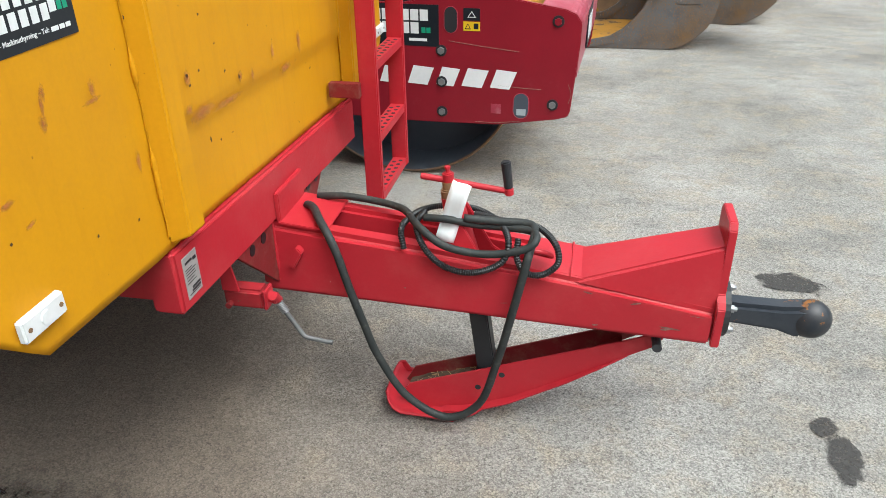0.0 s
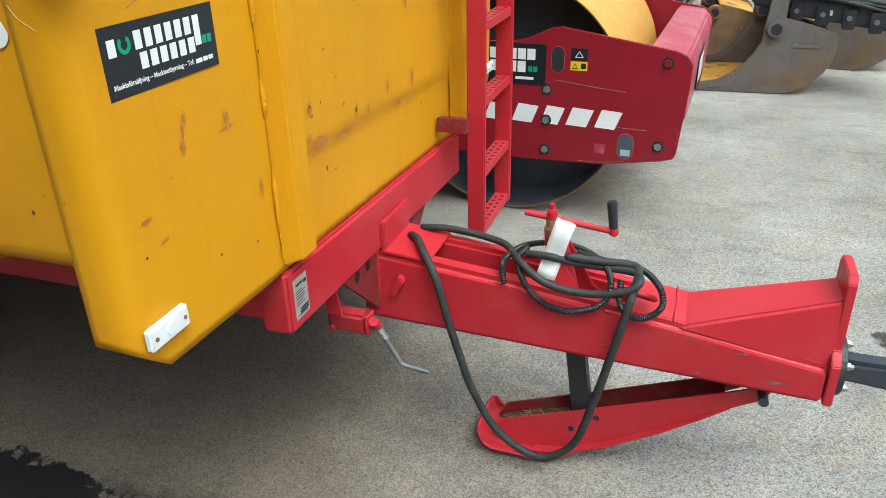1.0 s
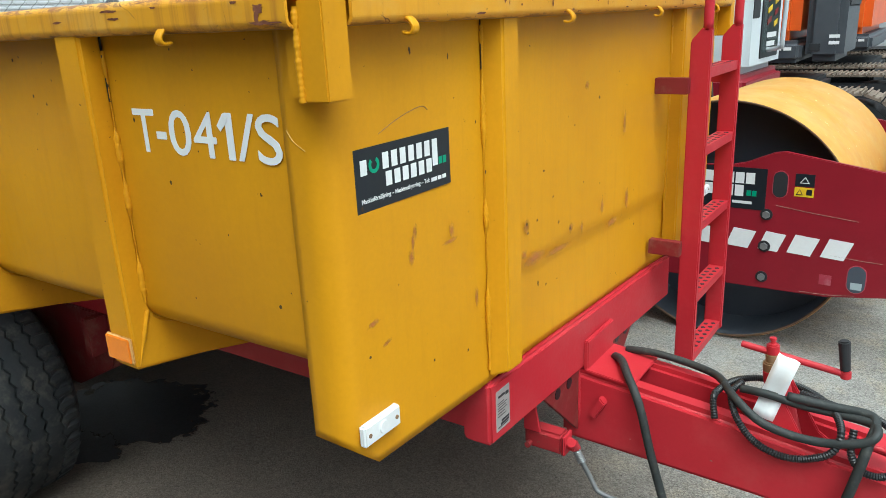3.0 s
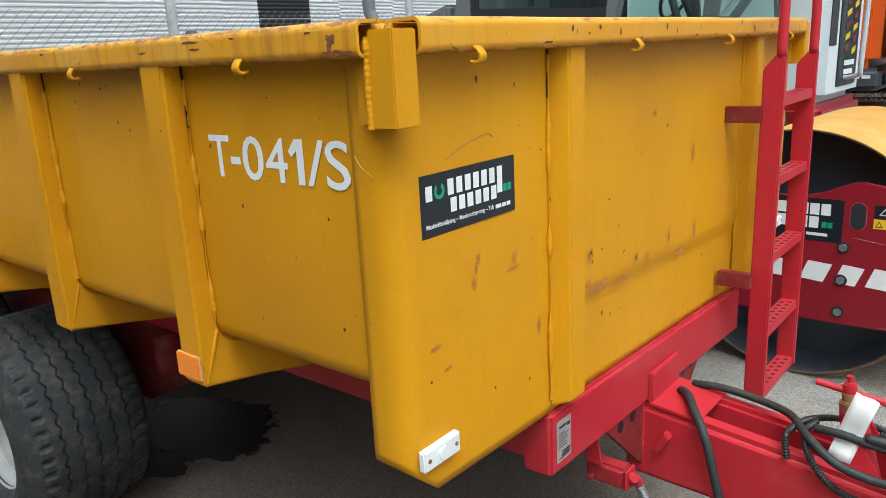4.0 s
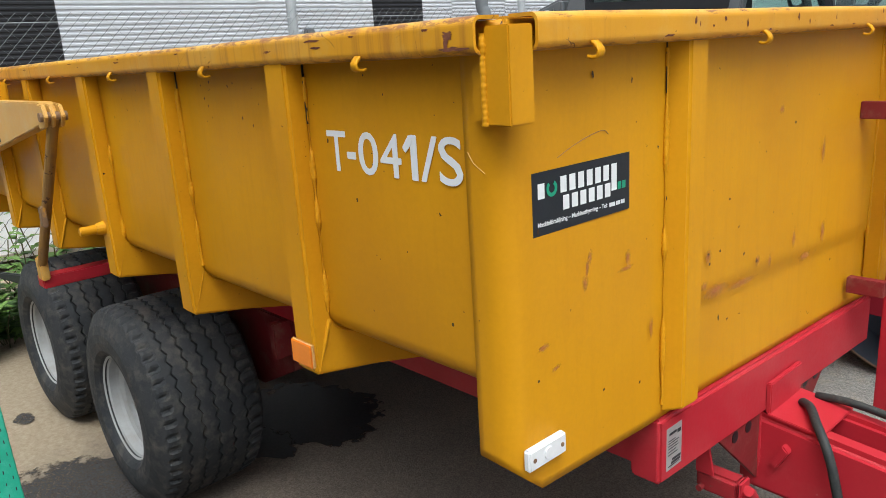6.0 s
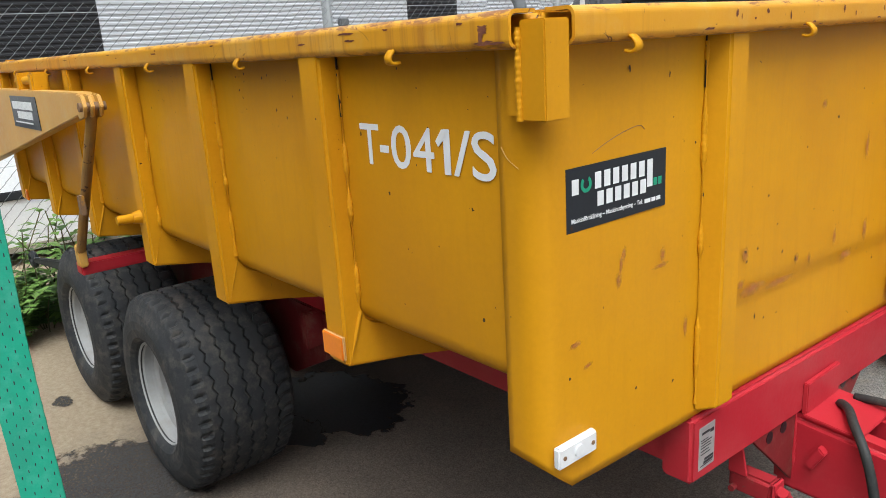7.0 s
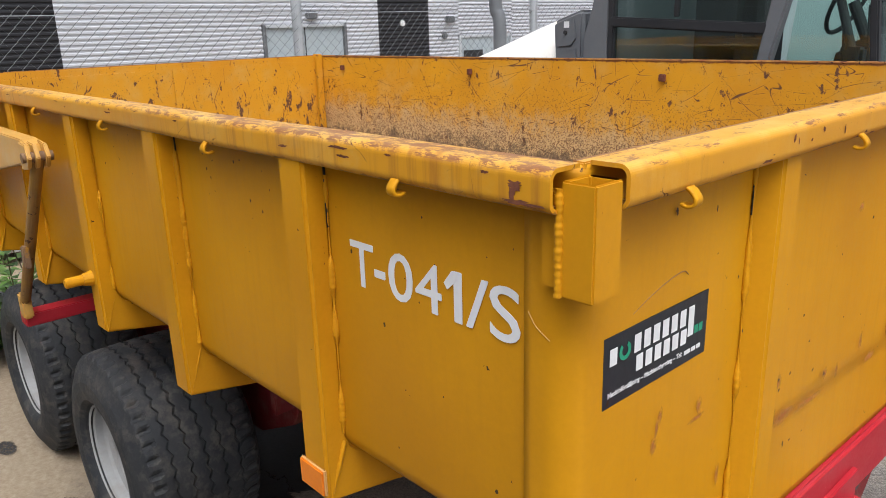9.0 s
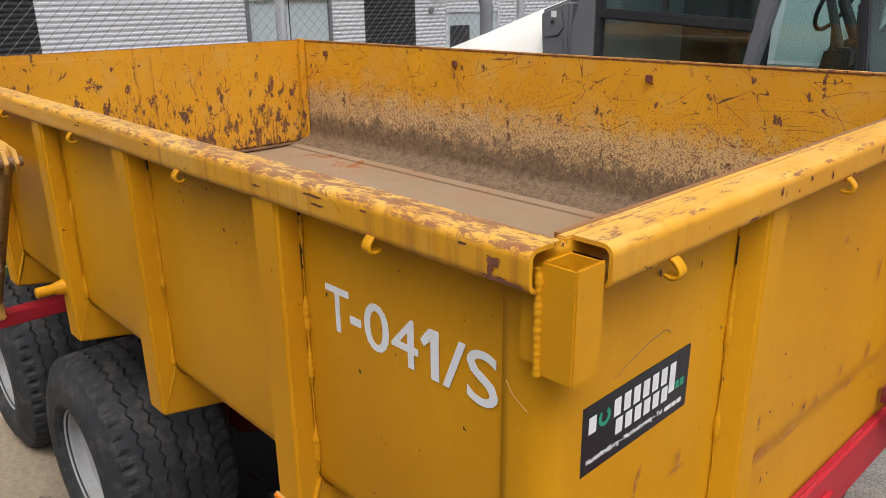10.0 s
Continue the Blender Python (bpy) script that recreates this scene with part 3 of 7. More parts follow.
def lathe(profile, axis_at, n=48, bm=None):
    """Turn (y, r) pairs about a line along y through axis_at."""
    out = bmesh.new()
    cx, cy, cz = axis_at
    rings = []
    for y, r in profile:
        rings.append([out.verts.new((cx + r * math.cos(a), cy + y, cz + r * math.sin(a))) for a in [k * math.tau / n for k in range(n)]])
    for A, B in zip(rings, rings[1:]):
        for k in range(n):
            out.faces.new((A[k], A[(k + 1) % n], B[(k + 1) % n], B[k]))
    bmesh.ops.recalc_face_normals(out, faces=out.faces)
    return merge(bm, out)


def sheet(rows, bm=None):
    """A surface through rows of points."""
    out = bmesh.new()
    vs = [[out.verts.new(p) for p in row] for row in rows]
    for A, B in zip(vs, vs[1:]):
        for i in range(len(A) - 1):
            out.faces.new((A[i], A[i + 1], B[i + 1], B[i]))
    bmesh.ops.recalc_face_normals(out, faces=out.faces)
    return merge(bm, out)


def bead(p, q, r, seed, bm=None, rope=0.0):
    """A lumpy weld bead from p to q."""
    rnd = random.Random(seed)
    p, q = Vector(p), Vector(q)
    span = (q - p).length
    k = max(12, int(span / (0.0025 if rope else 0.005)))
    out = bmesh.new()
    d = (q - p).normalized()
    s = d.cross(Vector((0.3, 0.5, 0.1)))
    s.normalize()
    u = s.cross(d)
    rings = []
    for i in range(k + 1):
        at = i * span / k
        stitch = min(1.0, max(0.0, 0.5 + 2.6 * noise.noise(Vector((at * 11.0, seed * 3.1, 0.4)))))
        rr = r * (0.22 + 0.95 * stitch) * (0.9 + 0.16 * math.sin(i * 2.2) + 0.14 * rnd.random())
        if rope:
            rr = r * (0.86 + 0.09 * math.sin(at * math.tau / rope + 1.4 * math.sin(at * 47)) + 0.22 * noise.noise(Vector((at * 60.0, seed, 2.2))))
        c = p.lerp(q, i / k) + s * noise.noise(Vector((at * 30, seed, 7.0))) * r * 0.5
        rings.append([out.verts.new(c + (s * math.cos(a) + u * math.sin(a)) * rr) for a in [j * math.tau / 8 for j in range(8)]])
    for A, B in zip(rings, rings[1:]):
        for j in range(8):
            out.faces.new((A[j], A[(j + 1) % 8], B[(j + 1) % 8], B[j]))
    bmesh.ops.recalc_face_normals(out, faces=out.faces)
    return merge(bm, out)


def lettering(name, text, at, width, height, turn, material, parent, label="", bold=0.0, fat=0.0):
    """Words in the built-in font, scaled to a width and height, as a thin mesh."""
    cu = bpy.data.curves.new("words", 'FONT')
    cu.body = text
    cu.extrude = 0.004
    cu.offset = bold
    cu.resolution_u = 4
    ob = bpy.data.objects.new("words", cu)
    scene.collection.objects.link(ob)
    bpy.context.view_layer.update()
    me = bpy.data.meshes.new_from_object(ob.evaluated_get(bpy.context.evaluated_depsgraph_get()))
    bpy.data.objects.remove(ob)
    xs = [v.co.x for v in me.vertices]
    ys = [v.co.y for v in me.vertices]
    sx = width / (max(xs) - min(xs))
    sy = height / (max(ys) - min(ys))
    m = Matrix.Translation(Vector(at) - (base_of(parent) if parent else Vector())) @ turn.to_4x4() @ Matrix.Diagonal((sx, sy, 0.06, 1)) @ Matrix.Translation((-min(xs), -min(ys), 0))
    if fat:
        out = bmesh.new()
        for k, (dx, dy) in enumerate(((0, 0), (fat, 0), (-fat, 0), (0, fat), (0, -fat))):
            copy = me.copy()
            copy.transform(Matrix.Translation((dx / sx, dy / sy, 0.0006 * k)))
            out.from_mesh(copy)
            bpy.data.meshes.remove(copy)
        out.to_mesh(me)
        out.free()
    me.transform(m)
    me.materials.append(material)
    made = new(name, me)
    made.parent = parent
    if label:
        tagged(made, label)
    return made


FACE_SIDE = Euler((radians(90), 0, 0)).to_matrix()
FACE_FRONT = Euler((radians(90), 0, radians(90))).to_matrix()


# ---- ground ----
def build_ground():
    bm = bmesh.new()
    bmesh.ops.create_grid(bm, x_segments=80, y_segments=80, size=15)
    for v in bm.verts:
        v.co.z = 0.012 * (noise.noise(v.co * 0.35)) * min(1.0, max(0.0, (v.co.length - 6) / 6)) - 0.002
    rim = [e for e in bm.edges if len(e.link_faces) == 1]
    made = bmesh.ops.extrude_edge_only(bm, edges=rim)["geom"]
    for v in [g for g in made if isinstance(g, bmesh.types.BMVert)]:
        v.co = v.co * 100
        v.co.z = -0.002
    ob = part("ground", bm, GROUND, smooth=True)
    tagged(ob, "old pale grey asphalt yard turning sandy towards the fence", "ground", kind="structure")


def stain(name, at, rx, ry, seed, material, label, lift=0.004, turn=0.0):
    """A flat blot with a ragged rim."""
    rnd = random.Random(seed)
    bm = bmesh.new()
    n = 90
    c = bm.verts.new((at[0], at[1], lift))
    ring = []
    for i in range(n):
        a = i * math.tau / n
        k = 1 + 0.30 * noise.noise(Vector((math.cos(a) * 1.3 + seed, math.sin(a) * 1.3, seed * 0.7))) + 0.22 * noise.noise(Vector((math.cos(a) * 5, math.sin(a) * 5, seed)))
        k += 0.07 * rnd.random()
        u, w = math.cos(a) * rx * k, math.sin(a) * ry * k
        ring.append(bm.verts.new((at[0] + u * math.cos(turn) - w * math.sin(turn), at[1] + u * math.sin(turn) + w * math.cos(turn), lift)))
    for i in range(n):
        bm.faces.new((c, ring[i], ring[(i + 1) % n]))
    return tagged(part(name, bm, material), label, "stain", kind="structure")


build_ground()
stain("oil_stain", (-3.24, 1.76), 0.44, 0.30, 1, OIL, "black oil stain on the asphalt beneath the trailer", turn=0.25)
stain("oil_stain", (-3.16, 1.45), 0.26, 0.13, 11, OIL, "small black oil stain beside the larger one", lift=0.005, turn=0.5)
stain("damp_shade_patch", (-3.30, 0.72), 0.46, 0.34, 2, DAMP, "dark damp patch on the ground beside the wheel", turn=0.6)
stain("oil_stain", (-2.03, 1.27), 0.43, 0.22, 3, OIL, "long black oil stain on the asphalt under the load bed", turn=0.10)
# Dark ground blot that also paints the shade under the bed's front.
stain("damp_shade_patch", (-1.35, 1.02), 0.95, 0.50, 8, BED_SHADE, "dark ground under the front of the load bed with its shade painted in", lift=0.003)
stain("oil_stain", (0.80, 3.07), 0.15, 0.08, 4, DAMP, "small dark oil spot on pale asphalt", turn=-0.3)
stain("oil_stain", (0.76, 2.0), 0.055, 0.12, 5, DAMP, "small dark oil spot on pale asphalt")
stain("oil_stain", (0.74, 2.14), 0.045, 0.05, 6, DAMP, "small dark oil spot on pale asphalt")
stain("oil_stain", (-4.35, 0.75), 0.10, 0.05, 7, DAMP, "small damp spot on sandy ground behind the wheel")


# Unseen wall, added to keep low sky light off the trailer's near side.
bm = box(-9.5, 2.5, -3.6, -3.3, 0.0, 3.6, 0.01)
tagged(part("light_block_wall", bm, WALL_GREY), "plain dark grey wall added out of view to cut low sky light", "wall", kind="structure")

# ---- the trailer ----
NEAR, FAR, FRONT, REAR = 0.935, 3.235, -1.0, -5.03
trailer = thing("tipping_trailer", (-2.5, 2.085, 0.0), "yellow two-axle tipping trailer with red drawbar on worn asphalt", "trailer")


def sink(y):
    """The lower edge of the front sheet: it sinks a little towards the far side."""
    return 0.893 - 0.0436 * (y - 1.5)


def front_panel():
    """The folded front sheet: it wraps round both corners, and its lower corners are cut off."""
    prof = [(-1.086, 0.9285), (-1.07, 0.928), (-1.055, 0.928)]
    for k in range(9):
        a = radians(270 + 90 * k / 8)
        prof.append((-1.050 + 0.050 * math.cos(a), 0.972 + 0.044 * math.sin(a)))
    prof += [(FRONT, 1.0055), (FRONT, 1.04)] + [(FRONT, 1.08 + k * 0.144) for k in range(15)]
    prof += [(FRONT, 2 * 2.085 - y) for y in (1.04, 1.0055)]
    prof += [(x, 2 * 2.085 - y) for x, y in reversed(prof[:12])]

    def low(x, y):
        d = min(y, 2 * 2.085 - y)
        return max(sink(y), 1.7695 + -0.0433 * x + -0.8941 * d)

    def high(y):
        return 1.778
    rows = []
    def crease(y, z):
        """The sheet between the ribs is folded in a little below a line that sinks towards the far side."""
        inside = min(1.0, max(0.0, (min(y, 2 * 2.085 - y) - 1.42) / 0.15))
        k = min(1.0, max(0.0, (z - (1.135 - 0.05 * (y - 1.6))) / 0.05 + 0.5))
        return 0.011 * inside * (k * k * (3 - 2 * k) - 1)
    for f in [i / 44 for i in range(45)]:
        rows.append([(x + 0.004 * math.sin(math.pi * f) * math.sin(y * 2.6) * (x > -1.01) + crease(y, low(x, y) + (high(y) - low(x, y)) * f), y, low(x, y) + (high(y) - low(x, y)) * f) for x, y in prof])
    ob = part("front_panel", sheet(rows), YELLOW, trailer, "yellow painted front sheet with rust scabs", smooth=True, thick=0.006)
    return ob


front_panel()


def side_panel(y, sign, mat_out, name, label):
    """Side sheet: upright, then a soft fold inwards to the floor. sign is +1 where the outside is at smaller y."""
    prof = [(y, 1.78), (y, 1.6), (y, 1.4), (y, 1.17)]
    prof += [(y + sign * 0.004, 1.15), (y + sign * 0.014, 1.135), (y + sign * 0.03, 1.122), (y + sign * 0.16, 1.066), (y + sign * 0.19, 1.062)]
    rows = []
    n = 40
    for i in range(n + 1):
        x = -1.064 + (REAR + 1.064) * i / n
        rows.append([(x, yy + 0.0012 * math.sin(x * 9.7) * math.sin((z - 1.1) * 4.6), z) for yy, z in prof])
    return part(name, sheet(rows), mat_out, trailer, label, smooth=True)


side_panel(NEAR, 1, YELLOW, "side_panel", "yellow outer side sheet with small chips")
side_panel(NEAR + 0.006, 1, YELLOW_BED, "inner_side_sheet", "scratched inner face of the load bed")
side_panel(FAR, -1, YELLOW, "side_panel", "yellow outer side sheet")
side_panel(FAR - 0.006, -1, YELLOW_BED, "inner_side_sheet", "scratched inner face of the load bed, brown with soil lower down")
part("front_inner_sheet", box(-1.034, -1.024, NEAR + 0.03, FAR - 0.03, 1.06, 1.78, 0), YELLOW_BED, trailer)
part("bed_floor", box(REAR, -1.03, NEAR + 0.17, FAR - 0.17, 1.052, 1.066, 0), BED_FLOOR, trailer, "bare brown steel load-bed floor")
part("floor_angle", prism([(FAR - 0.19, 1.064), (FAR - 0.07, 1.075), (FAR - 0.07, 1.10), (FAR - 0.08, 1.10), (FAR - 0.09, 1.085), (FAR - 0.19, 1.075)], 'x', REAR, -1.02, 0.002), BED_FLOOR, trailer)
part("worn_edge", box(REAR, -1.0, FAR - 0.010, FAR - 0.001, 1.779, 1.7872, 0.002), EDGE_RUST, trailer)
part("worn_edge", box(REAR - 0.011, REAR - 0.001, NEAR + 0.06, FAR - 0.06, 1.783, 1.7885, 0.002), EDGE_RUST, trailer)
part("front_edge_strip", box(-1.02, -1.004, 0.95, 3.22, 1.772, 1.7825, 0.002), YELLOW_RIM_FRONT, trailer)


def tailgate():
    g = part("tailgate", box(REAR - 0.012, REAR, NEAR, FAR, 1.06, 1.785, 0.002), YELLOW_GATE, trailer, "scratched yellow tailgate with rust scars")
    mid = 2.085
    for a, b in ((NEAR + 0.02, mid - 0.05), (mid + 0.05, FAR - 0.07)):
        part("tailgate_plate", prism([(a, 1.10), (b, 1.10), (b, 1.75), (a, 1.75)], 'x', REAR + 0.002, REAR + 0.012, 0.004), YELLOW_GATE, g)
    part("gate_lip", box(REAR - 0.03, REAR + 0.02, NEAR, FAR, 1.075, 1.092, 0.003), RUSTY, g)
    part("corner_post", box(REAR - 0.02, REAR + 0.03, FAR - 0.055, FAR - 0.01, 1.07, 1.795, 0.004), YELLOW_GATE, g)
    part("corner_post", box(REAR - 0.02, REAR + 0.03, NEAR + 0.01, NEAR + 0.055, 1.07, 1.795, 0.004), YELLOW_GATE, g)
    for y in (NEAR - 0.0, FAR - 0.1, mid - 0.05):
        part("outer_post", box(REAR - 0.09, REAR - 0.012, y, y + 0.1, 1.0, 1.78, 0.006), YELLOW, g)


tailgate()


def channel(length_axis, a, b, outer, inner, flip=1):
    """A folded C rail: top flange, rounded outer web, short bottom lip. outer and inner are places across."""
    t = 0.006
    w = abs(inner - outer)
    s = 1 if inner > outer else -1
    z1, z0 = 1.785, 1.726
    r = 0.016
    out = [(inner, z1)]
    for k in range(9):
        an = radians(90 + 90 * k / 8)
        out.append((outer + s * (r + r * math.cos(an)), z1 - r + r * math.sin(an)))
    for k in range(9):
        an = radians(180 + 90 * k / 8)
        out.append((outer + s * (r + r * math.cos(an)), z0 + r + r * math.sin(an)))
    out.append((outer + s * min(0.034, w * 0.6), z0))
    inn = []
    ri = r - t
    inn.append((inner, z1 - t))
    for k in range(9):
        an = radians(90 + 90 * k / 8)
        inn.append((outer + s * (r + ri * math.cos(an)), z1 - r + ri * math.sin(an)))
    for k in range(9):
        an = radians(180 + 90 * k / 8)
        inn.append((outer + s * (r + ri * math.cos(an)), z0 + r + ri * math.sin(an)))
    inn.append((outer + s * min(0.034, w * 0.6), z0 + t))
    prof = out + inn[::-1]
    bm = bmesh.new()
    n = 24
    rings = []
    for i in range(n + 1):
        v = a + (b - a) * i / n
        dip = 0.0010 * math.sin(v * 7.1)
        rings.append([bm.verts.new((v, p[0] + dip, p[1] + dip * 0.6) if length_axis == 'x' else (p[0] + dip, v, p[1] + dip * 0.6)) for p in prof])
    m = len(prof)
    for A, B in zip(rings, rings[1:]):
        for k in range(m):
            bm.faces.new((A[k], A[(k + 1) % m], B[(k + 1) % m], B[k]))
    h = m // 2
    for R in (rings[0], rings[-1]):
        for k in range(h - 1):
            bm.faces.new((R[k], R[k + 1], R[m - 2 - k], R[m - 1 - k]))
    bmesh.ops.recalc_face_normals(bm, faces=bm.faces)
    return bm


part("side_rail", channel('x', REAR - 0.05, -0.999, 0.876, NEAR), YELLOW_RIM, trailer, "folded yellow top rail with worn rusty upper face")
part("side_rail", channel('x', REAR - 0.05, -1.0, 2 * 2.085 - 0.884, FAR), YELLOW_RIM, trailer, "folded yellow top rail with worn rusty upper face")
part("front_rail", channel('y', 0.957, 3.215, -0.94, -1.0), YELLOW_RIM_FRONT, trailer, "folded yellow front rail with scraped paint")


def rail_chip(x, z, rx, rz, seed):
    """A place where the paint has broken off the rail's outer face."""
    bm = bmesh.new()
    ring = []
    for i in range(26):
        a = i * math.tau / 26
        k = 1 + 0.6 * noise.noise(Vector((math.cos(a) * 1.6, math.sin(a) * 1.6, seed))) + 0.7 * noise.noise(Vector((math.cos(a) * 5, math.sin(a) * 5, seed)))
        ring.append(bm.verts.new((x + rx * k * math.cos(a), 0.8752 + 0.0010 * math.sin(x * 7.1), z + rz * k * math.sin(a))))
    bm.faces.new(ring)
    part("paint_chip", bm, CHIP, trailer)


CHIP = surface("rusty_chip", (0.10, 0.03, 0.02), (0.20, 0.07, 0.035), 40.0, 0.85, fine=220, bump=0.4)
rail_chip(-1.055, 1.758, 0.012, 0.006, 1.3)
rail_chip(-1.060, 1.748, 0.005, 0.009, 2.9)
rail_chip(-1.05, 1.7365, 0.03, 0.0035, 4.1)
chips = random.Random(5)
for k in range(12):
    rail_chip(-1.1 - 2.6 * chips.random() ** 1.3, 1.770 - 0.016 * chips.random() ** 2.0, 0.006 + 0.022 * chips.random() ** 2, 0.0008 + 0.0016 * chips.random(), 7.0 + k)


front_chips = random.Random(8)
for k in range(26):
    y, low = 1.02 + 2.1 * front_chips.random(), front_chips.random() < 0.55
    z = 1.732 + 0.008 * front_chips.random() if low else 1.748 + 0.026 * front_chips.random()
    ry, rz = (0.006 + 0.014 * front_chips.random() ** 2, 0.0012 + 0.0014 * front_chips.random()) if low else (0.0018 + 0.003 * front_chips.random(), 0.0025 + 0.006 * front_chips.random())
    bm = bmesh.new()
    bm.faces.new([bm.verts.new((-0.9388 + 0.0010 * math.sin(y * 7.1), y + ry * q * math.cos(a), z + rz * q * math.sin(a))) for a, q in [(i * math.tau / 14, 0.6 + 0.8 * front_chips.random()) for i in range(14)]])
    part("paint_chip", bm, CHIP, trailer)


def stake_pocket(y0, y1):
    bm = bmesh.new()
    o = [(-0.998, y0), (-0.946, y0), (-0.946, y1), (-0.998, y1)]
    i = [(-0.993, y0 + 0.005), (-0.951, y0 + 0.005), (-0.951, y1 - 0.005), (-0.993, y1 - 0.005)]
    lo, hi = 1.616, 1.768
    vo = [[bm.verts.new((x, y, z)) for x, y in o] for z in (lo, hi)]
    vi = [[bm.verts.new((x, y, z)) for x, y in i] for z in (lo + 0.01, hi)]
    for k in range(4):
        j = (k + 1) % 4
        bm.faces.new((vo[0][k], vo[0][j], vo[1][j], vo[1][k]))
        bm.faces.new((vi[0][k], vi[0][j], vi[1][j], vi[1][k]))
        bm.faces.new((vo[1][k], vo[1][j], vi[1][j], vi[1][k]))
    bm.faces.new(vi[0])
    bm.faces.new(vo[0])
    bmesh.ops.recalc_face_normals(bm, faces=bm.faces)
    bevel(bm, 0.004, 2, 60)
    bm2 = box(-1.04, -0.997, min(y0, y1) + 0.012, y1, lo + 0.004, hi - 0.02, 0.002)
    p = part("stake_pocket", merge(bm, bm2), YELLOW, trailer, "square yellow stake pocket welded on the corner")
    part("weld_bead", bead((-1.0, y0 - 0.001, lo), (-1.0, y0 - 0.001, hi - 0.01), 0.0066, 3, rope=0.010), YELLOW, p)


stake_pocket(0.896, 0.953)
stake_pocket(2 * 2.085 - 0.953, 2 * 2.085 - 0.896)


def side_rib(x1, near, seed):
    """A pressed upright with its foot that runs in under the floor."""
    x0 = x1 - 0.084
    s = 1 if near else -1
    yo = 0.884 if near else 2 * 2.085 - 0.884
    yi = NEAR - 0.001 if near else FAR + 0.001
    a = bmesh.new()
    rib = prism([(yo, 1.738), (yi, 1.738), (yi, 1.172), (yi + s * 0.016, 1.134), (yi + s * 0.03, 1.121), (yi + s * 0.16, 1.064), (yi + s * 0.55, 1.05), (yi + s * 0.55, 0.90), (yo + s * 0.18, 0.992), (yo, 1.022)], 'x', x0, x1, 0.007, 3, a)
    ob = part("side_rib", rib, YELLOW, trailer)
    part("weld_bead", bead((x1 + 0.001, yi - s * 0.003, 1.70), (x1 + 0.001, yi - s * 0.003, 1.165), 0.0068, seed), YELLOW, ob)
    if near:
        part("weld_bead", bead((x1 + 0.001, yo + 0.008, 1.028), (x1 + 0.001, yi - 0.002, 1.15), 0.0045, seed + 50), YELLOW, ob)
    return ob


RIBS = [-1.574, -2.232, -2.860, -3.55, -4.24, -4.93]
for k, x1 in enumerate(RIBS):
    side_rib(x1, True, k)
    side_rib(x1, False, k + 20)


def front_rib(y0, y1, seed):
    """A folded upright with a slanting near flank."""
    bm = bmesh.new()
    plan = [(-1.003, y0), (-0.958, y0 + 0.022), (-0.958, y1), (-1.003, y1 + 0.004)]
    foot = [sink(y) + lift for (_, y), lift in zip(plan, (0.012, 0.028, 0.028, 0.012))]
    lo = [bm.verts.new((x, y, z)) for (x, y), z in zip(plan, foot)]
    hi = [bm.verts.new((x, y, 1.738)) for x, y in plan]
    bm.faces.new(lo[::-1])
    bm.faces.new(hi)
    for k in range(4):
        bm.faces.new((lo[k], lo[(k + 1) % 4], hi[(k + 1) % 4], hi[k]))
    bmesh.ops.recalc_face_normals(bm, faces=bm.faces)
    bevel(bm, 0.005, 3)
    ob = part("front_rib", bm, YELLOW, trailer)
    part("weld_bead", bead((-0.9985, y0 - 0.001, 1.715), (-0.9985, y0 - 0.001, 0.93), 0.0058, seed), YELLOW, ob)
    part("weld_bead", bead((-0.9985, y1 + 0.003, 1.715), (-0.9985, y1 + 0.003, 0.93), 0.004, seed + 1), YELLOW, ob)


front_rib(1.424, 1.514, 71)
front_rib(2.665, 2.755, 73)
# Dark strips that paint the shade in the open gaps beside the ribs.
part("seam_shade", box(-0.9990, -0.9965, 1.4185, 1.4215, 1.625, 1.738, 0.0008), CONDUIT, trailer)
part("seam_shade", box(-1.5735, -1.5715, 0.9275, 0.9325, 1.600, 1.732, 0.0005), CONDUIT, trailer)
part("seam_shade", box(-2.2255, -2.2235, 0.9285, 0.9325, 1.680, 1.732, 0.0005), CONDUIT, trailer)


def hook_at(p, out):
    """A small bent tarpaulin hook; out is the way it sticks out."""
    p, o = Vector(p), Vector(out)
    side = o.cross(Vector((0, 0, 1)))
    pts = [p + Vector((0, 0, 0.010)), p + o * 0.008 + Vector((0, 0, 0.004)), p + o * 0.015 - Vector((0, 0, 0.007)), p + o * 0.012 - Vector((0, 0, 0.017)), p + o * 0.001 - Vector((0, 0, 0.021)), p - o * 0.010 - Vector((0, 0, 0.018))]
    path = smooth_path(pts, 5)
    rows = [[q + side * w for w in (-0.009, -0.004, 0.004, 0.009)] for q in path]
    return sheet(rows)


for k in range(7):
    x = -1.30 - 0.635 * k
    part("tarp_hook", hook_at((x, 0.881, 1.728), (0, -1, 0)), YELLOW, trailer, smooth=True, thick=0.005)
for y in (1.095, 1.715, 2.335, 2.955):
    part("tarp_hook", hook_at((-0.936, y, 1.728), (1, 0, 0)), YELLOW, trailer, smooth=True, thick=0.005)
for x in (-2.28, -3.51, -4.75):
    part("inner_lug", box(x - 0.014, x + 0.014, FAR - 0.03, FAR - 0.008, 1.69, 1.722, 0.003), CHIP, trailer, "rusty square lug")


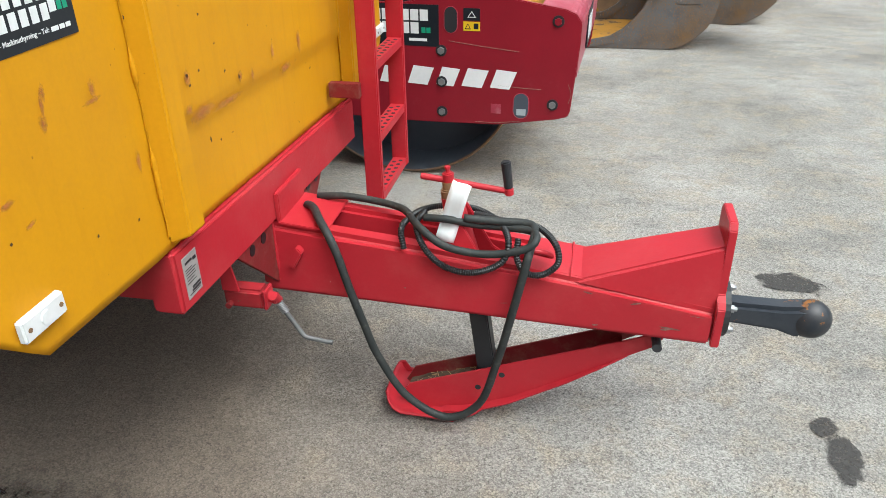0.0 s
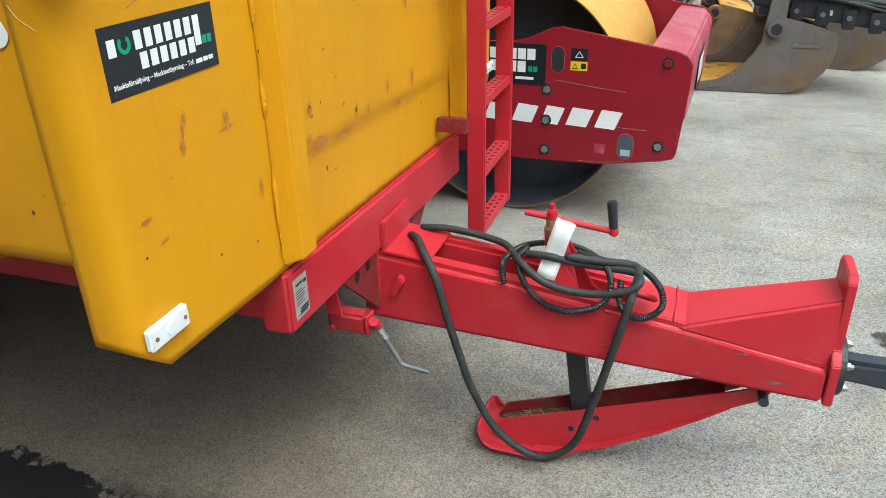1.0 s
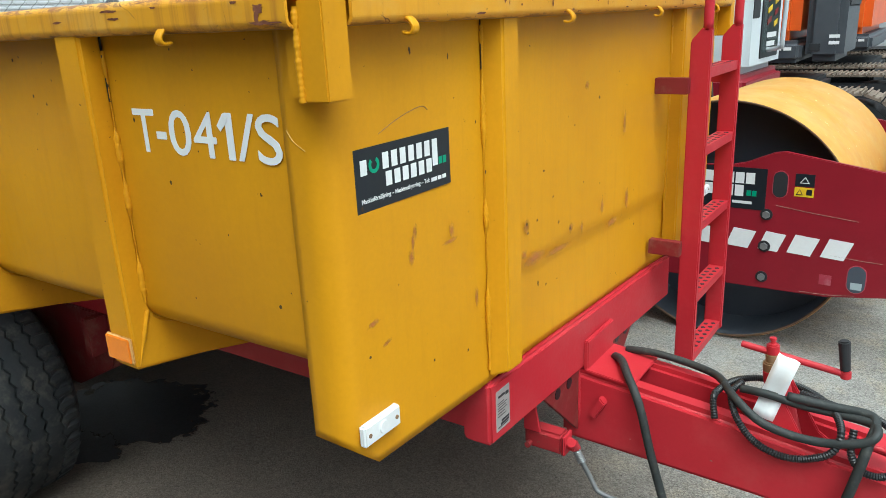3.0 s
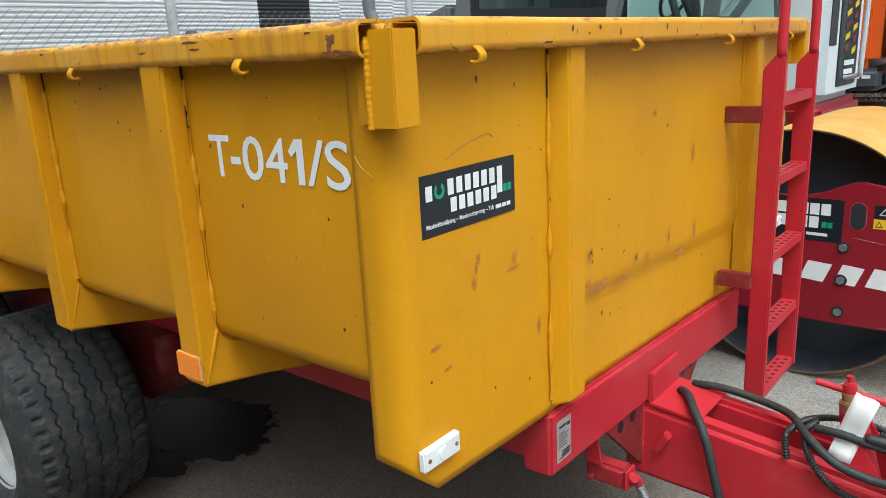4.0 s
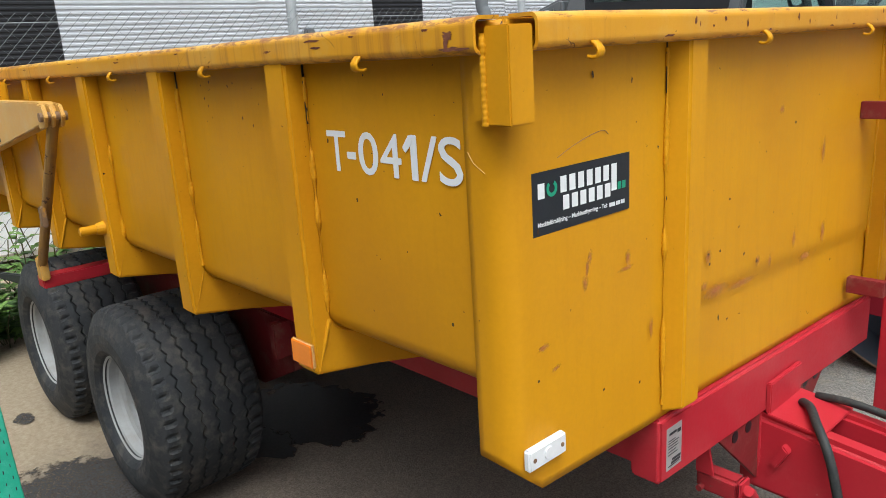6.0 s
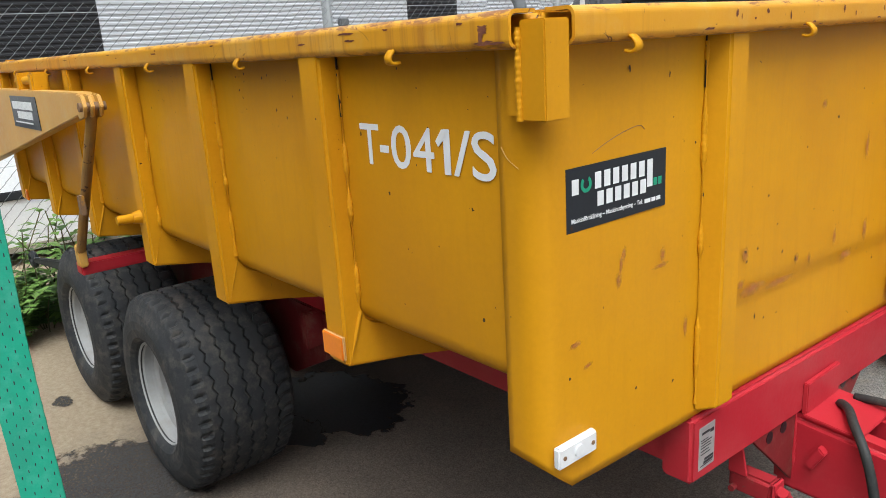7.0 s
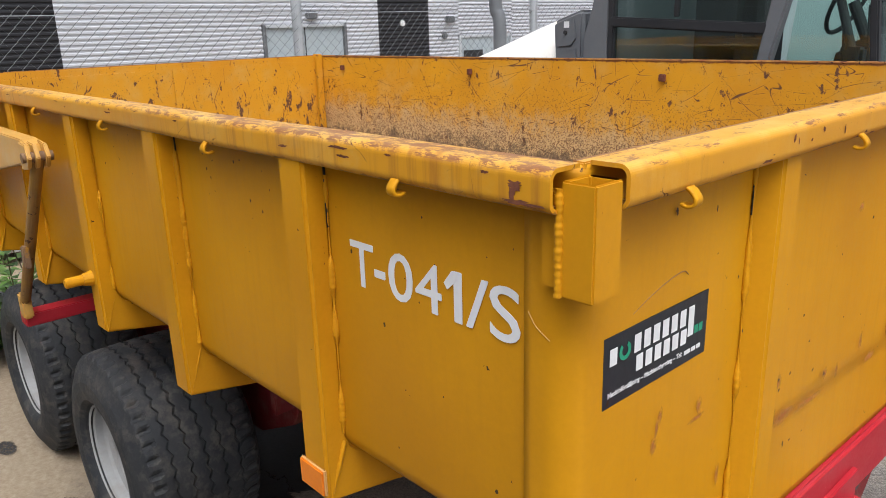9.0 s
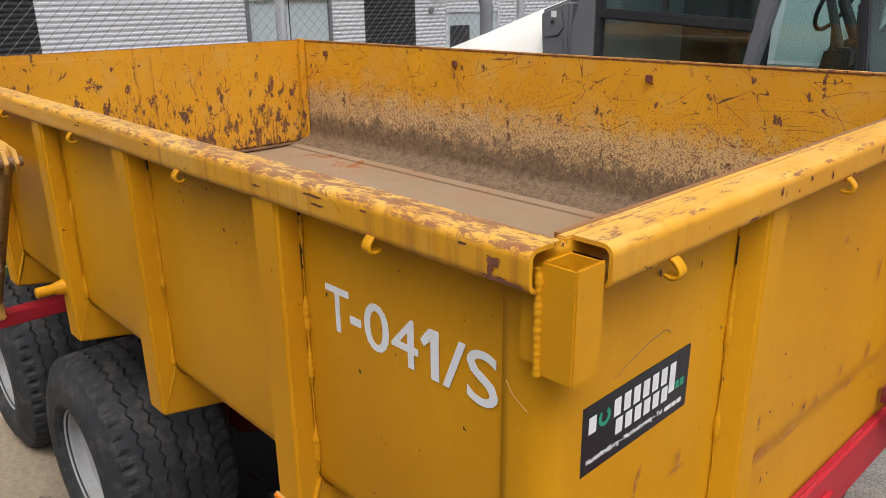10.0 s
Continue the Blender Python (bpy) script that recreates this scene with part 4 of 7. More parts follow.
# writing and signs on the load bed
for glyph, x0, x1, z0, tall in (("T", -1.509, -1.443, 1.505, 0.083), ("-", -1.440, -1.411, 1.533, 0.013), ("0", -1.400, -1.337, 1.504, 0.085), ("4", -1.329, -1.266, 1.505, 0.083), ("1", -1.2355, -1.219, 1.505, 0.083),
                                ("/", -1.209, -1.162, 1.505, 0.083), ("S", -1.158, -1.098, 1.503, 0.086)):
    lettering("fleet_letter", glyph, (x0, NEAR - 0.0014, z0), x1 - x0, tall, FACE_SIDE, WHITE_VINYL, trailer, "white vinyl lettering", 0.0, 0.0010)
part("numeral_flag", prism([(-1.259, 1.565), (-1.240, 1.588), (-1.2285, 1.588), (-1.2305, 1.573), (-1.251, 1.555)], 'y', NEAR - 0.0022, NEAR - 0.0010, 0), WHITE_VINYL, trailer)


def dealer_sticker(y0, z0, w, h, parent, x):
    """A dark advertising sticker facing forwards: the brand is drawn in plain blocks."""
    st = part("advertising_sticker", box(x, x + 0.0016, y0, y0 + w, z0, z0 + h, 0), NAVY_VINYL, parent, "dark sticker with white and green printing")
    e = x + 0.002

    def blk(a, b, c, d, m):
        part("print_block", box(e, e + 0.0006, y0 + a * w, y0 + b * w, z0 + c * h, z0 + d * h, 0.0003, 1), m, st)
    blk(0.05, 0.112, 0.58, 0.82, WHITE_VINYL)
    for k in range(7):
        blk(0.262 + k * 0.088, 0.322 + k * 0.088, 0.60 if k < 6 else 0.40, 0.862, WHITE_VINYL)
    for k in range(6):
        blk(0.285 + k * 0.0865, 0.346 + k * 0.0865, 0.315, 0.55, WHITE_VINYL)
    blk(0.86, 0.90, 0.40, 0.53, GREEN_VINYL)
    blk(0.91, 0.95, 0.40, 0.53, GREEN_VINYL)
    ring = bmesh.new()
    cy, cz, ro, ri = y0 + 0.18 * w, z0 + 0.71 * h, 0.13 * h, 0.07 * h
    vo = [ring.verts.new((e + 0.0006, cy + ro * math.cos(a), cz + ro * math.sin(a))) for a in [radians(130 + 12.5 * k) for k in range(24)]]
    vi = [ring.verts.new((e + 0.0006, cy + ri * math.cos(a), cz + ri * math.sin(a))) for a in [radians(130 + 12.5 * k) for k in range(24)]]
    for k in range(23):
        ring.faces.new((vo[k], vo[k + 1], vi[k + 1], vi[k]))
    part("print_ring", ring, GREEN_VINYL, st, thick=0.0005)
    lettering("print_line", "Maskinförsäljning – Maskinuthyrning – Tel:", (e, y0 + 0.045 * w, z0 + 0.115 * h), 0.70 * w, 0.10 * h, FACE_FRONT, WHITE_VINYL, st, bold=0.012)
    for a, b in ((0.765, 0.83), (0.84, 0.885), (0.895, 0.94)):
        blk(a, b, 0.13, 0.20, WHITE_VINYL)
    return st


dealer_sticker(0.998, 1.411, 0.292, 0.113, trailer, -0.9995)


def marker_lamp(y0, y1, z0, z1):
    lamp = part("marker_lamp", box(-0.999, -0.982, y0, y1, z0, z1, 0.004, 3), WHITE_PLASTIC, trailer, "small white front marker lamp with two screws")
    part("lens", rod((-0.983, (y0 + y1) / 2, (z0 + z1) / 2), (-0.979, (y0 + y1) / 2, (z0 + z1) / 2), 0.013, n=20, soften=0.001), WHITE_PLASTIC, lamp)
    for y in (y0 + 0.014, y1 - 0.014):
        part("screw", rod((-0.984, y, (z0 + z1) / 2), (-0.9805, y, (z0 + z1) / 2), 0.0045, n=10), RUSTY, lamp)


marker_lamp(0.952, 1.060, 0.976, 1.020)
marker_lamp(2 * 2.085 - 1.075, 2 * 2.085 - 0.957, 0.975, 1.014)
refl = part("side_reflector", box(-1.664, -1.574, 0.879, 0.885, 1.038, 1.10, 0.003), AMBER_RIM, trailer, "amber side reflector in a pale frame")
part("lens", box(-1.6610, -1.5780, 0.8745, 0.8795, 1.0405, 1.0965, 0.0015), AMBER, refl)
refl = part("side_reflector", box(-4.86, -4.81, 0.874, 0.884, 1.03, 1.09, 0.004), AMBER, trailer, "amber side reflector")

# rust scabs, scrapes and rubs with shapes of their own on the front and side
def blotch_material(name, col, rough):
    """Rust that bleeds softly out of a small scar, speckled and thinning out."""
    m, n, l, bsdf = nodes_of(name)
    flat = n.new("ShaderNodeVectorMath")
    flat.operation = 'MULTIPLY'
    l.new(n.new("ShaderNodeTexCoord").outputs["Generated"], flat.inputs[0])
    flat.inputs[1].default_value = (0, 1, 1)
    at = n.new("ShaderNodeVectorMath")
    at.operation = 'DISTANCE'
    l.new(flat.outputs[0], at.inputs[0])
    at.inputs[1].default_value = (0, 0.5, 0.5)
    pos = n.new("ShaderNodeNewGeometry").outputs["Position"]
    rag = noise_node(n, l, pos, 150.0, 6.0, 0.7)
    edge = math_node(n, l, 'ADD', at.outputs["Value"], math_node(n, l, 'MULTIPLY', math_node(n, l, 'SUBTRACT', rag.outputs[0], 0.5), 0.7))
    l.new(math_node(n, l, 'MULTIPLY', ramp_node(n, l, edge, 0.46, 0.06), 0.68), bsdf.inputs["Alpha"])
    tone = mix_node(n, l, rag.outputs[0], tuple(c * 0.6 for c in col), col)
    l.new(tone, bsdf.inputs["Base Color"])
    bsdf.inputs["Roughness"].default_value = rough
    return m


SCAB = blotch_material("rust_scab", (0.50, 0.165, 0.045), 0.85)
SCRAPE = plain("dark_scrape", (0.06, 0.032, 0.017), 0.7)


def scab(y, z, ry, rz, tilt, seed, mat):
    bm = bmesh.new()
    n = 22
    c = bm.verts.new((-0.9965, y, z))
    ring = []
    for i in range(n):
        a = i * math.tau / n
        k = 1 + 0.5 * noise.noise(Vector((math.cos(a) * 2, math.sin(a) * 2, seed))) + 0.5 * noise.noise(Vector((math.cos(a) * 5, math.sin(a) * 5, seed + 4)))
        u, w = ry * k * math.cos(a), rz * k * math.sin(a)
        ring.append(bm.verts.new((-0.9965, y + u * math.cos(tilt) - w * math.sin(tilt), z + u * math.sin(tilt) + w * math.cos(tilt))))
    for i in range(n):
        bm.faces.new((c, ring[i], ring[(i + 1) % n]))
    part("rust_scab", bm, mat, trailer)


for k, (y, z, ry, rz, tilt) in enumerate(((1.158, 1.342, 0.008, 0.017, -0.2), (1.150, 1.320, 0.005, 0.030, -0.2), (1.142, 1.294, 0.011, 0.022, -0.1), (1.285, 1.312, 0.010, 0.019, 0.1), (1.28, 1.290, 0.030, 0.006, 0.12), (1.372, 1.136, 0.009, 0.026, 0.1),
                                          (1.018, 1.201, 0.020, 0.007, 0.3), (1.05, 1.150, 0.020, 0.005, 0.3), (1.645, 1.142, 0.065, 0.017, -0.06), (1.60, 1.165, 0.018, 0.014, 0.0), (1.785, 1.127, 0.085, 0.009, -0.05),
                                          (1.61, 1.236, 0.016, 0.018, 0.3), (1.865, 1.17, 0.016, 0.016, 0.2), (1.94, 1.15, 0.01, 0.022, -0.1), (2.085, 1.176, 0.012, 0.03, 0.0), (2.168, 1.110, 0.05, 0.013, 0.1), (2.283, 1.16, 0.016, 0.034, -0.1),
                                          (2.25, 1.40, 0.012, 0.04, -0.2), (1.965, 1.54, 0.016, 0.012, 0.3))):
    scab(y, z, ry, rz, tilt, k + 3.3, SCAB)
for k, (y, z, ry, rz, tilt) in enumerate(((1.172, 1.678, 0.003, 0.007, 0.2), (1.669, 1.068, 0.004, 0.008, 0.1), (1.295, 1.66, 0.002, 0.006, 0), (1.667, 1.237, 0.004, 0.003, 0.4), (1.79, 1.202, 0.005, 0.003, 0.6), (1.618, 1.216, 0.005, 0.003, 0.2),
                                          (2.355, 1.055, 0.005, 0.003, 0.2), (1.705, 1.356, 0.004, 0.003, 0.0), (1.862, 1.168, 0.005, 0.006, 0.3), (1.612, 1.24, 0.005, 0.004, 0), (2.05, 1.5, 0.005, 0.004, 0.4), (1.425, 1.407, 0.003, 0.004, 0), (1.01, 1.42, 0.003, 0.005, 0),
                                          (1.0, 1.14, 0.003, 0.003, 0), (1.2, 1.05, 0.003, 0.003, 0), (1.33, 1.02, 0.004, 0.003, 0.5), (1.39, 1.52, 0.003, 0.003, 0))):
    scab(y, z, ry, rz, tilt, k + 9.1, SCRAPE)
scr = sweep(smooth_path([(-0.9992, 1.07, 1.542), (-0.9992, 1.11, 1.556), (-0.9992, 1.16, 1.569), (-0.9992, 1.205, 1.575), (-0.9992, 1.222, 1.566)], 5), 0.0008, 5)
part("scrape_mark", scr, RUSTY, trailer)
rub = sweep(smooth_path([(-1.078, 0.928, 1.566), (-1.065, 0.9275, 1.549), (-1.05, 0.9275, 1.539), (-1.038, 0.927, 1.533)], 5), 0.0008, 5)
part("scrape_mark", rub, YELLOW_PALE, trailer)

rnd = random.Random(21)
for kx, spread, count in ((-1.93, 0.16, 15), (-1.42, 0.10, 4), (-2.45, 0.2, 10), (-1.3, 0.3, 8), (-2.9, 0.25, 7), (-1.25, 0.12, 5)):
    for k in range(count):
        x, z, r = kx + spread * (rnd.random() - 0.5) * 2, 1.70 - 0.14 * rnd.random() if count > 6 else 1.2 + 0.45 * rnd.random(), 0.0012 + 0.0024 * rnd.random() ** 3
        bm = bmesh.new()
        bm.faces.new([bm.verts.new((x + r * q * math.cos(a), NEAR - 0.0016, z + 1.3 * r * q * math.sin(a))) for a, q in [(i * math.tau / 9, 0.7 + 0.6 * rnd.random()) for i in range(9)]])
        part("rust_speck", bm, SCRAPE, trailer)
# chassis
part("front_cross_beam", prism([(1.409, sink(1.409) - 0.172), (2.752, sink(2.752) - 0.172), (2.752, sink(2.752) - 0.004), (1.409, sink(1.409) - 0.004)], 'x', -1.075, -0.993, 0.009, 3), RED, trailer, "red front cross beam")
for y0, y1 in ((1.415, 1.52), (2.64, 2.745)):
    part("chassis_beam", box(-5.1, -1.06, y0, y1, 0.755, 0.885, 0.006), RED, trailer, "red chassis side beam")
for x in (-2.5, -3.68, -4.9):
    part("cross_member", box(x - 0.05, x + 0.05, 1.5, 2.66, 0.73, 0.87, 0.005), RED_DARK, trailer)
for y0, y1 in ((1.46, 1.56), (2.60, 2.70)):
    part("bogie_beam", prism([(-2.62, 0.72), (-2.72, 0.50), (-3.0, 0.36), (-4.4, 0.36), (-4.6, 0.5), (-4.7, 0.72)], 'y', y0, y1, 0.006), RED_DARK, trailer)
part("hanger_plate", box(-2.74, -2.70, 1.38, 1.46, 0.58, 0.73, 0.004), RED_DARK, trailer)
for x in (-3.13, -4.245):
    part("axle", rod((x, 1.1, 0.42), (x, 3.07, 0.42), 0.055, n=20), RED_DARK, trailer)

plate = part("type_plate", box(-0.9945, -0.9915, 1.437, 1.503, 0.752, 0.862, 0.001), ALU, trailer, "grey aluminium type plate with small dark print")
for z, a, b, hgt in ((0.845, 0.15, 0.62, 0.006), (0.842, 0.68, 0.9, 0.009), (0.828, 0.1, 0.55, 0.002), (0.822, 0.1, 0.8, 0.002), (0.815, 0.1, 0.7, 0.002), (0.808, 0.1, 0.75, 0.002), (0.80, 0.1, 0.6, 0.002),
                     (0.792, 0.1, 0.7, 0.002), (0.776, 0.35, 0.92, 0.006), (0.768, 0.3, 0.9, 0.006), (0.762, 0.1, 0.85, 0.002)):
    part("print_bar", box(-0.9914, -0.9908, 1.437 + 0.066 * a, 1.437 + 0.066 * b, z - hgt / 2, z + hgt / 2, 0), DARK, plate)


# wheels
def build_wheel():
    w = part("wheel", lathe([(0.004, 0.212), (-0.002, 0.219), (0.002, 0.225), (0.009, 0.223), (0.012, 0.212), (0.018, 0.206), (0.045, 0.203), (0.056, 0.197), (0.062, 0.180), (0.066, 0.172), (0.13, 0.169), (0.142, 0.160), (0.148, 0.140),
                             (0.138, 0.118), (0.125, 0.105), (0.122, 0.060), (0.10, 0.055), (0.095, 0.0)], (0, 0, 0), 96), SILVER, trailer, "wide worn tyre on a silver steel rim", local=True)
    bm = bmesh.new()
    R, width = 0.425, 0.43
    # across the tyre: place y, radius, groove depth, zigzag
    prof = [(0.014, 0.212, 0, 0), (-0.010, 0.230, 0, 0), (-0.026, 0.25, 0, 0), (-0.032, 0.285, 0, 0), (-0.03, 0.32, 0, 0), (-0.02, 0.352, 0, 0), (-0.004, 0.382, 0, 0), (0.004, 0.400, 0, 0), (0.010, 0.410, 0.5, 0),
            (0.020, 0.4165, 1, 0), (0.040, 0.4195, 1, 0), (0.054, 0.4208, 0, 0)]
    grooves = [0.085, 0.145, 0.205, 0.265, 0.325]
    for g in grooves:
        for dy, dr in ((-0.024, 0.0), (-0.005, 0.0), (-0.0042, -0.013), (0.0042, -0.013), (0.006, 0.0)):
            y = g + dy
            prof.append((y, R - 0.0025 - 0.004 * ((y - 0.205) / 0.2) ** 2 + dr, 0, 1))
    prof += [(0.358, 0.4205, 1, 0), (0.388, 0.416, 1, 0), (0.402, 0.402, 1, 0), (0.414, 0.382, 0, 0), (0.43, 0.352, 0, 0), (0.44, 0.30, 0, 0), (0.43, 0.24, 0, 0), (0.40, 0.205, 0, 0)]
    n = 300
    rings = []
    for k in range(n):
        a = k * math.tau / n
        zig = 0.0065 * (abs((k / 6) % 1 * 2 - 1) * 2 - 1)
        notch = (0.010, 0.012, 0.004, 0.0, 0.0, 0.0)[k % 6]
        row = []
        for y, r, sh, zz in prof:
            rr = r - notch * sh
            z = rr * math.sin(a)
            if z < -R + 0.010:
                z = -R + 0.010
            row.append(bm.verts.new((rr * math.cos(a), y + (zig if zz else 0), z)))
        rings.append(row)
    for k in range(n):
        A, B = rings[k], rings[(k + 1) % n]
        for i in range(len(prof) - 1):
            bm.faces.new((A[i], A[i + 1], B[i + 1], B[i]))
    bmesh.ops.recalc_face_normals(bm, faces=bm.faces)
    part("tyre", bm, RUBBER, w, "black truck-pattern tyre with dusty shoulder", local=True)
    part("hub", rod((0, 0.05, 0), (0, 0.12, 0), 0.05, n=20, soften=0.006), SILVER, w, local=True)
    for k in range(8):
        a = k * math.tau / 8
        part("wheel_nut", rod((0.085 * math.cos(a), 0.105, 0.085 * math.sin(a)), (0.085 * math.cos(a), 0.128, 0.085 * math.sin(a)), 0.012, n=6), ZINC, w, local=True)
    return w


wheel = build_wheel()
AXLE_Z = 0.413
off = -base_of(trailer)
wheel.location = Vector((-3.13, 0.90, AXLE_Z)) + off
for x, y, turn in ((-4.245, 0.90, 0), (-3.13, 3.27, 180), (-4.245, 3.27, 180)):
    copy_thing(wheel, pose(x + off.x, y + off.y, AXLE_Z + off.z, 0, 0, turn))

# ---- drawbar, its foot, jack and hoses ----
BAR_N, BAR_F = 1.94, 2.17


SCUFFED = surface("scuffed_primer", (0.115, 0.055, 0.048), (0.30, 0.12, 0.11), 60.0, 0.7, chip=(0.05, 0.03, 0.028), chip_level=0.55, chip_scale=90.0)
BAR_SIDE = [(-1.06, 0.705), (-0.565, 0.656), (-0.098, 0.596), (0.303, 0.531), (0.303, 0.413), (-0.119, 0.426), (-0.554, 0.442), (-1.06, 0.459)]
bar = part("drawbar", prism(BAR_SIDE, 'y', BAR_N, BAR_N + 0.078, 0.020, 5), RED, trailer, "red welded box-section drawbar with scuffed paint")
part("far_beam", prism(BAR_SIDE, 'y', BAR_F - 0.060, BAR_F, 0.014, 4), RED, bar)
part("bottom_plate", prism([(-1.0, 0.460), (0.28, 0.417), (0.28, 0.424), (-1.0, 0.468)], 'y', BAR_N + 0.04, BAR_F - 0.04, 0), RED_DARK, bar)
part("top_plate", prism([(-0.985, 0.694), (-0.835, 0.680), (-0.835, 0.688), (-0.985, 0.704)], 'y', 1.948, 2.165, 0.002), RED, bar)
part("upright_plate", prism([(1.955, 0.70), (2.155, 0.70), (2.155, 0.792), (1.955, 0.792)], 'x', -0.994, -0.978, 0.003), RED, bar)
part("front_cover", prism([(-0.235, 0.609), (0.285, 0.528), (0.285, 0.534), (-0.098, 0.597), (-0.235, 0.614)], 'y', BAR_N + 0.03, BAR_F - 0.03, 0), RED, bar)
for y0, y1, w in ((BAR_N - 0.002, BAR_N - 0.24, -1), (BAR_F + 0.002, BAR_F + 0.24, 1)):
    g = part("gusset_plate", prism([(y0, 0.72), (y1, 0.72), (y0, 0.50)], 'x', -1.012, -1.0, 0.001), RED_DARK, trailer)
    part("weld_bead", bead((-0.999, y0 - w * 0.001, 0.705), (-0.999, y0 - w * 0.001, 0.505), 0.005, 90 + w), RED, g)
    for yy in (y0 + w * 0.069, y0 + w * 0.145):
        part("drilled_hole", rod((-1.001, yy, 0.690), (-0.9985, yy, 0.690), 0.017, n=18), CONDUIT, g)
part("chain_lug", prism([(-0.958, 0.580), (-0.940, 0.562), (-0.906, 0.622), (-0.924, 0.640)], 'y', 1.912, 1.942, 0.004), RED, bar)


def wedge():
    """The raised nose that carries the coupling plate: wide at its foot, narrower at the top."""
    bm = bmesh.new()
    P = [(-0.125, 1.950, 0.582), (-0.125, 2.160, 0.582), (0.302, 1.960, 0.505), (0.302, 2.150, 0.505), (0.302, 1.984, 0.722), (0.302, 2.126, 0.722)]
    v = [bm.verts.new(p) for p in P]
    for f in ((0, 2, 4), (1, 5, 3), (0, 4, 5, 1), (0, 1, 3, 2), (2, 3, 5, 4)):
        bm.faces.new([v[i] for i in f])
    bmesh.ops.recalc_face_normals(bm, faces=bm.faces)
    bevel(bm, 0.009, 3)
    part("nose_wedge", bm, RED, bar, "red wedge-shaped nose with scratches")
    part("weld_bead", bead((-0.115, 1.950, 0.602), (-0.115, 2.160, 0.602), 0.004, 5), RED, bar)


wedge()


def scuff(x, z, length, high, slope, seed, material, y=1.9465):
    """A bare scuff along the side of the drawbar, with a ragged rim."""
    bm = bmesh.new()
    ring = []
    for i in range(26):
        a = i * math.tau / 26
        k = 0.8 + 0.9 * noise.noise(Vector((math.cos(a) * 2.4, math.sin(a) * 2.4, seed)))
        u, w = 0.5 * length * math.cos(a) * k, 0.5 * high * math.sin(a) * k
        ring.append(bm.verts.new((x + u, y, z + w + slope * u)))
    bm.faces.new(ring)
    part("bare_scuff", bm, material, bar)


for k, (x, z, length, high, slope) in enumerate(((0.177, 0.455, 0.10, 0.016, -0.10), (0.205, 0.448, 0.04, 0.012, -0.2), (0.075, 0.527, 0.055, 0.005, -0.05), (-0.026, 0.440, 0.03, 0.012, 0.0), (0.011, 0.524, 0.012, 0.006, 0.0), (-0.21, 0.455, 0.02, 0.005, 0.0))):
    scuff(x, z, length, high, slope, k + 2.7, SCUFFED)
plate_pts = [(1.936, 0.418), (2.174, 0.418), (2.174, 0.545), (2.16, 0.562), (2.135, 0.575), (2.13, 0.77), (2.115, 0.792), (1.995, 0.792), (1.98, 0.77), (1.972, 0.575), (1.95, 0.562), (1.936, 0.545)]
hp = part("coupling_plate", prism(plate_pts, 'x', 0.29, 0.314, 0.003), RED, bar, "upright red coupling plate with drilled holes")
for y in (2.01, 2.105):
    for z in (0.70, 0.755):
        part("drilled_hole", rod((0.3135, y, z), (0.3155, y, z), 0.010, n=14), DARK, hp)
eye = part("tow_coupling", prism([(2.055 + 0.086 * math.cos(a), 0.483 + 0.086 * math.sin(a)) for a in [k * math.tau / 28 for k in range(28)]], 'x', 0.315, 0.338, 0.003), BLACK, trailer, "black forged ball coupling with rusty tip")
part("shank", prism([(0.335, 0.446), (0.335, 0.518), (0.37, 0.516), (0.49, 0.516), (0.56, 0.524), (0.58, 0.48), (0.56, 0.418), (0.53, 0.420), (0.485, 0.436), (0.37, 0.446)], 'y', 2.020, 2.090, 0.014, 4), HITCH, eye)


def cup():
    bm = bmesh.new()
    bmesh.ops.create_uvsphere(bm, u_segments=28, v_segments=16, radius=1)
    for v in bm.verts:
        if v.co.z < -0.8:
            v.co.z = -0.8
        v.co = Vector((0.572 + v.co.x * 0.060, 2.055 + v.co.y * 0.052, 0.471 + v.co.z * 0.060))
    part("ball_cup", bm, CUP_STEEL, eye, "rusted ball cup", smooth=True)


cup()
for k in range(6):
    a = radians(30 + 60 * k)
    y, z = 2.055 + 0.070 * math.cos(a), 0.483 + 0.070 * math.sin(a)
    b = part("bolt", rod((0.334, y, z), (0.347, y, z), 0.012, n=6), ZINC, eye)
    part("bolt_end", rod((0.346, y, z), (0.356, y, z), 0.0065, n=10), ZINC, b)


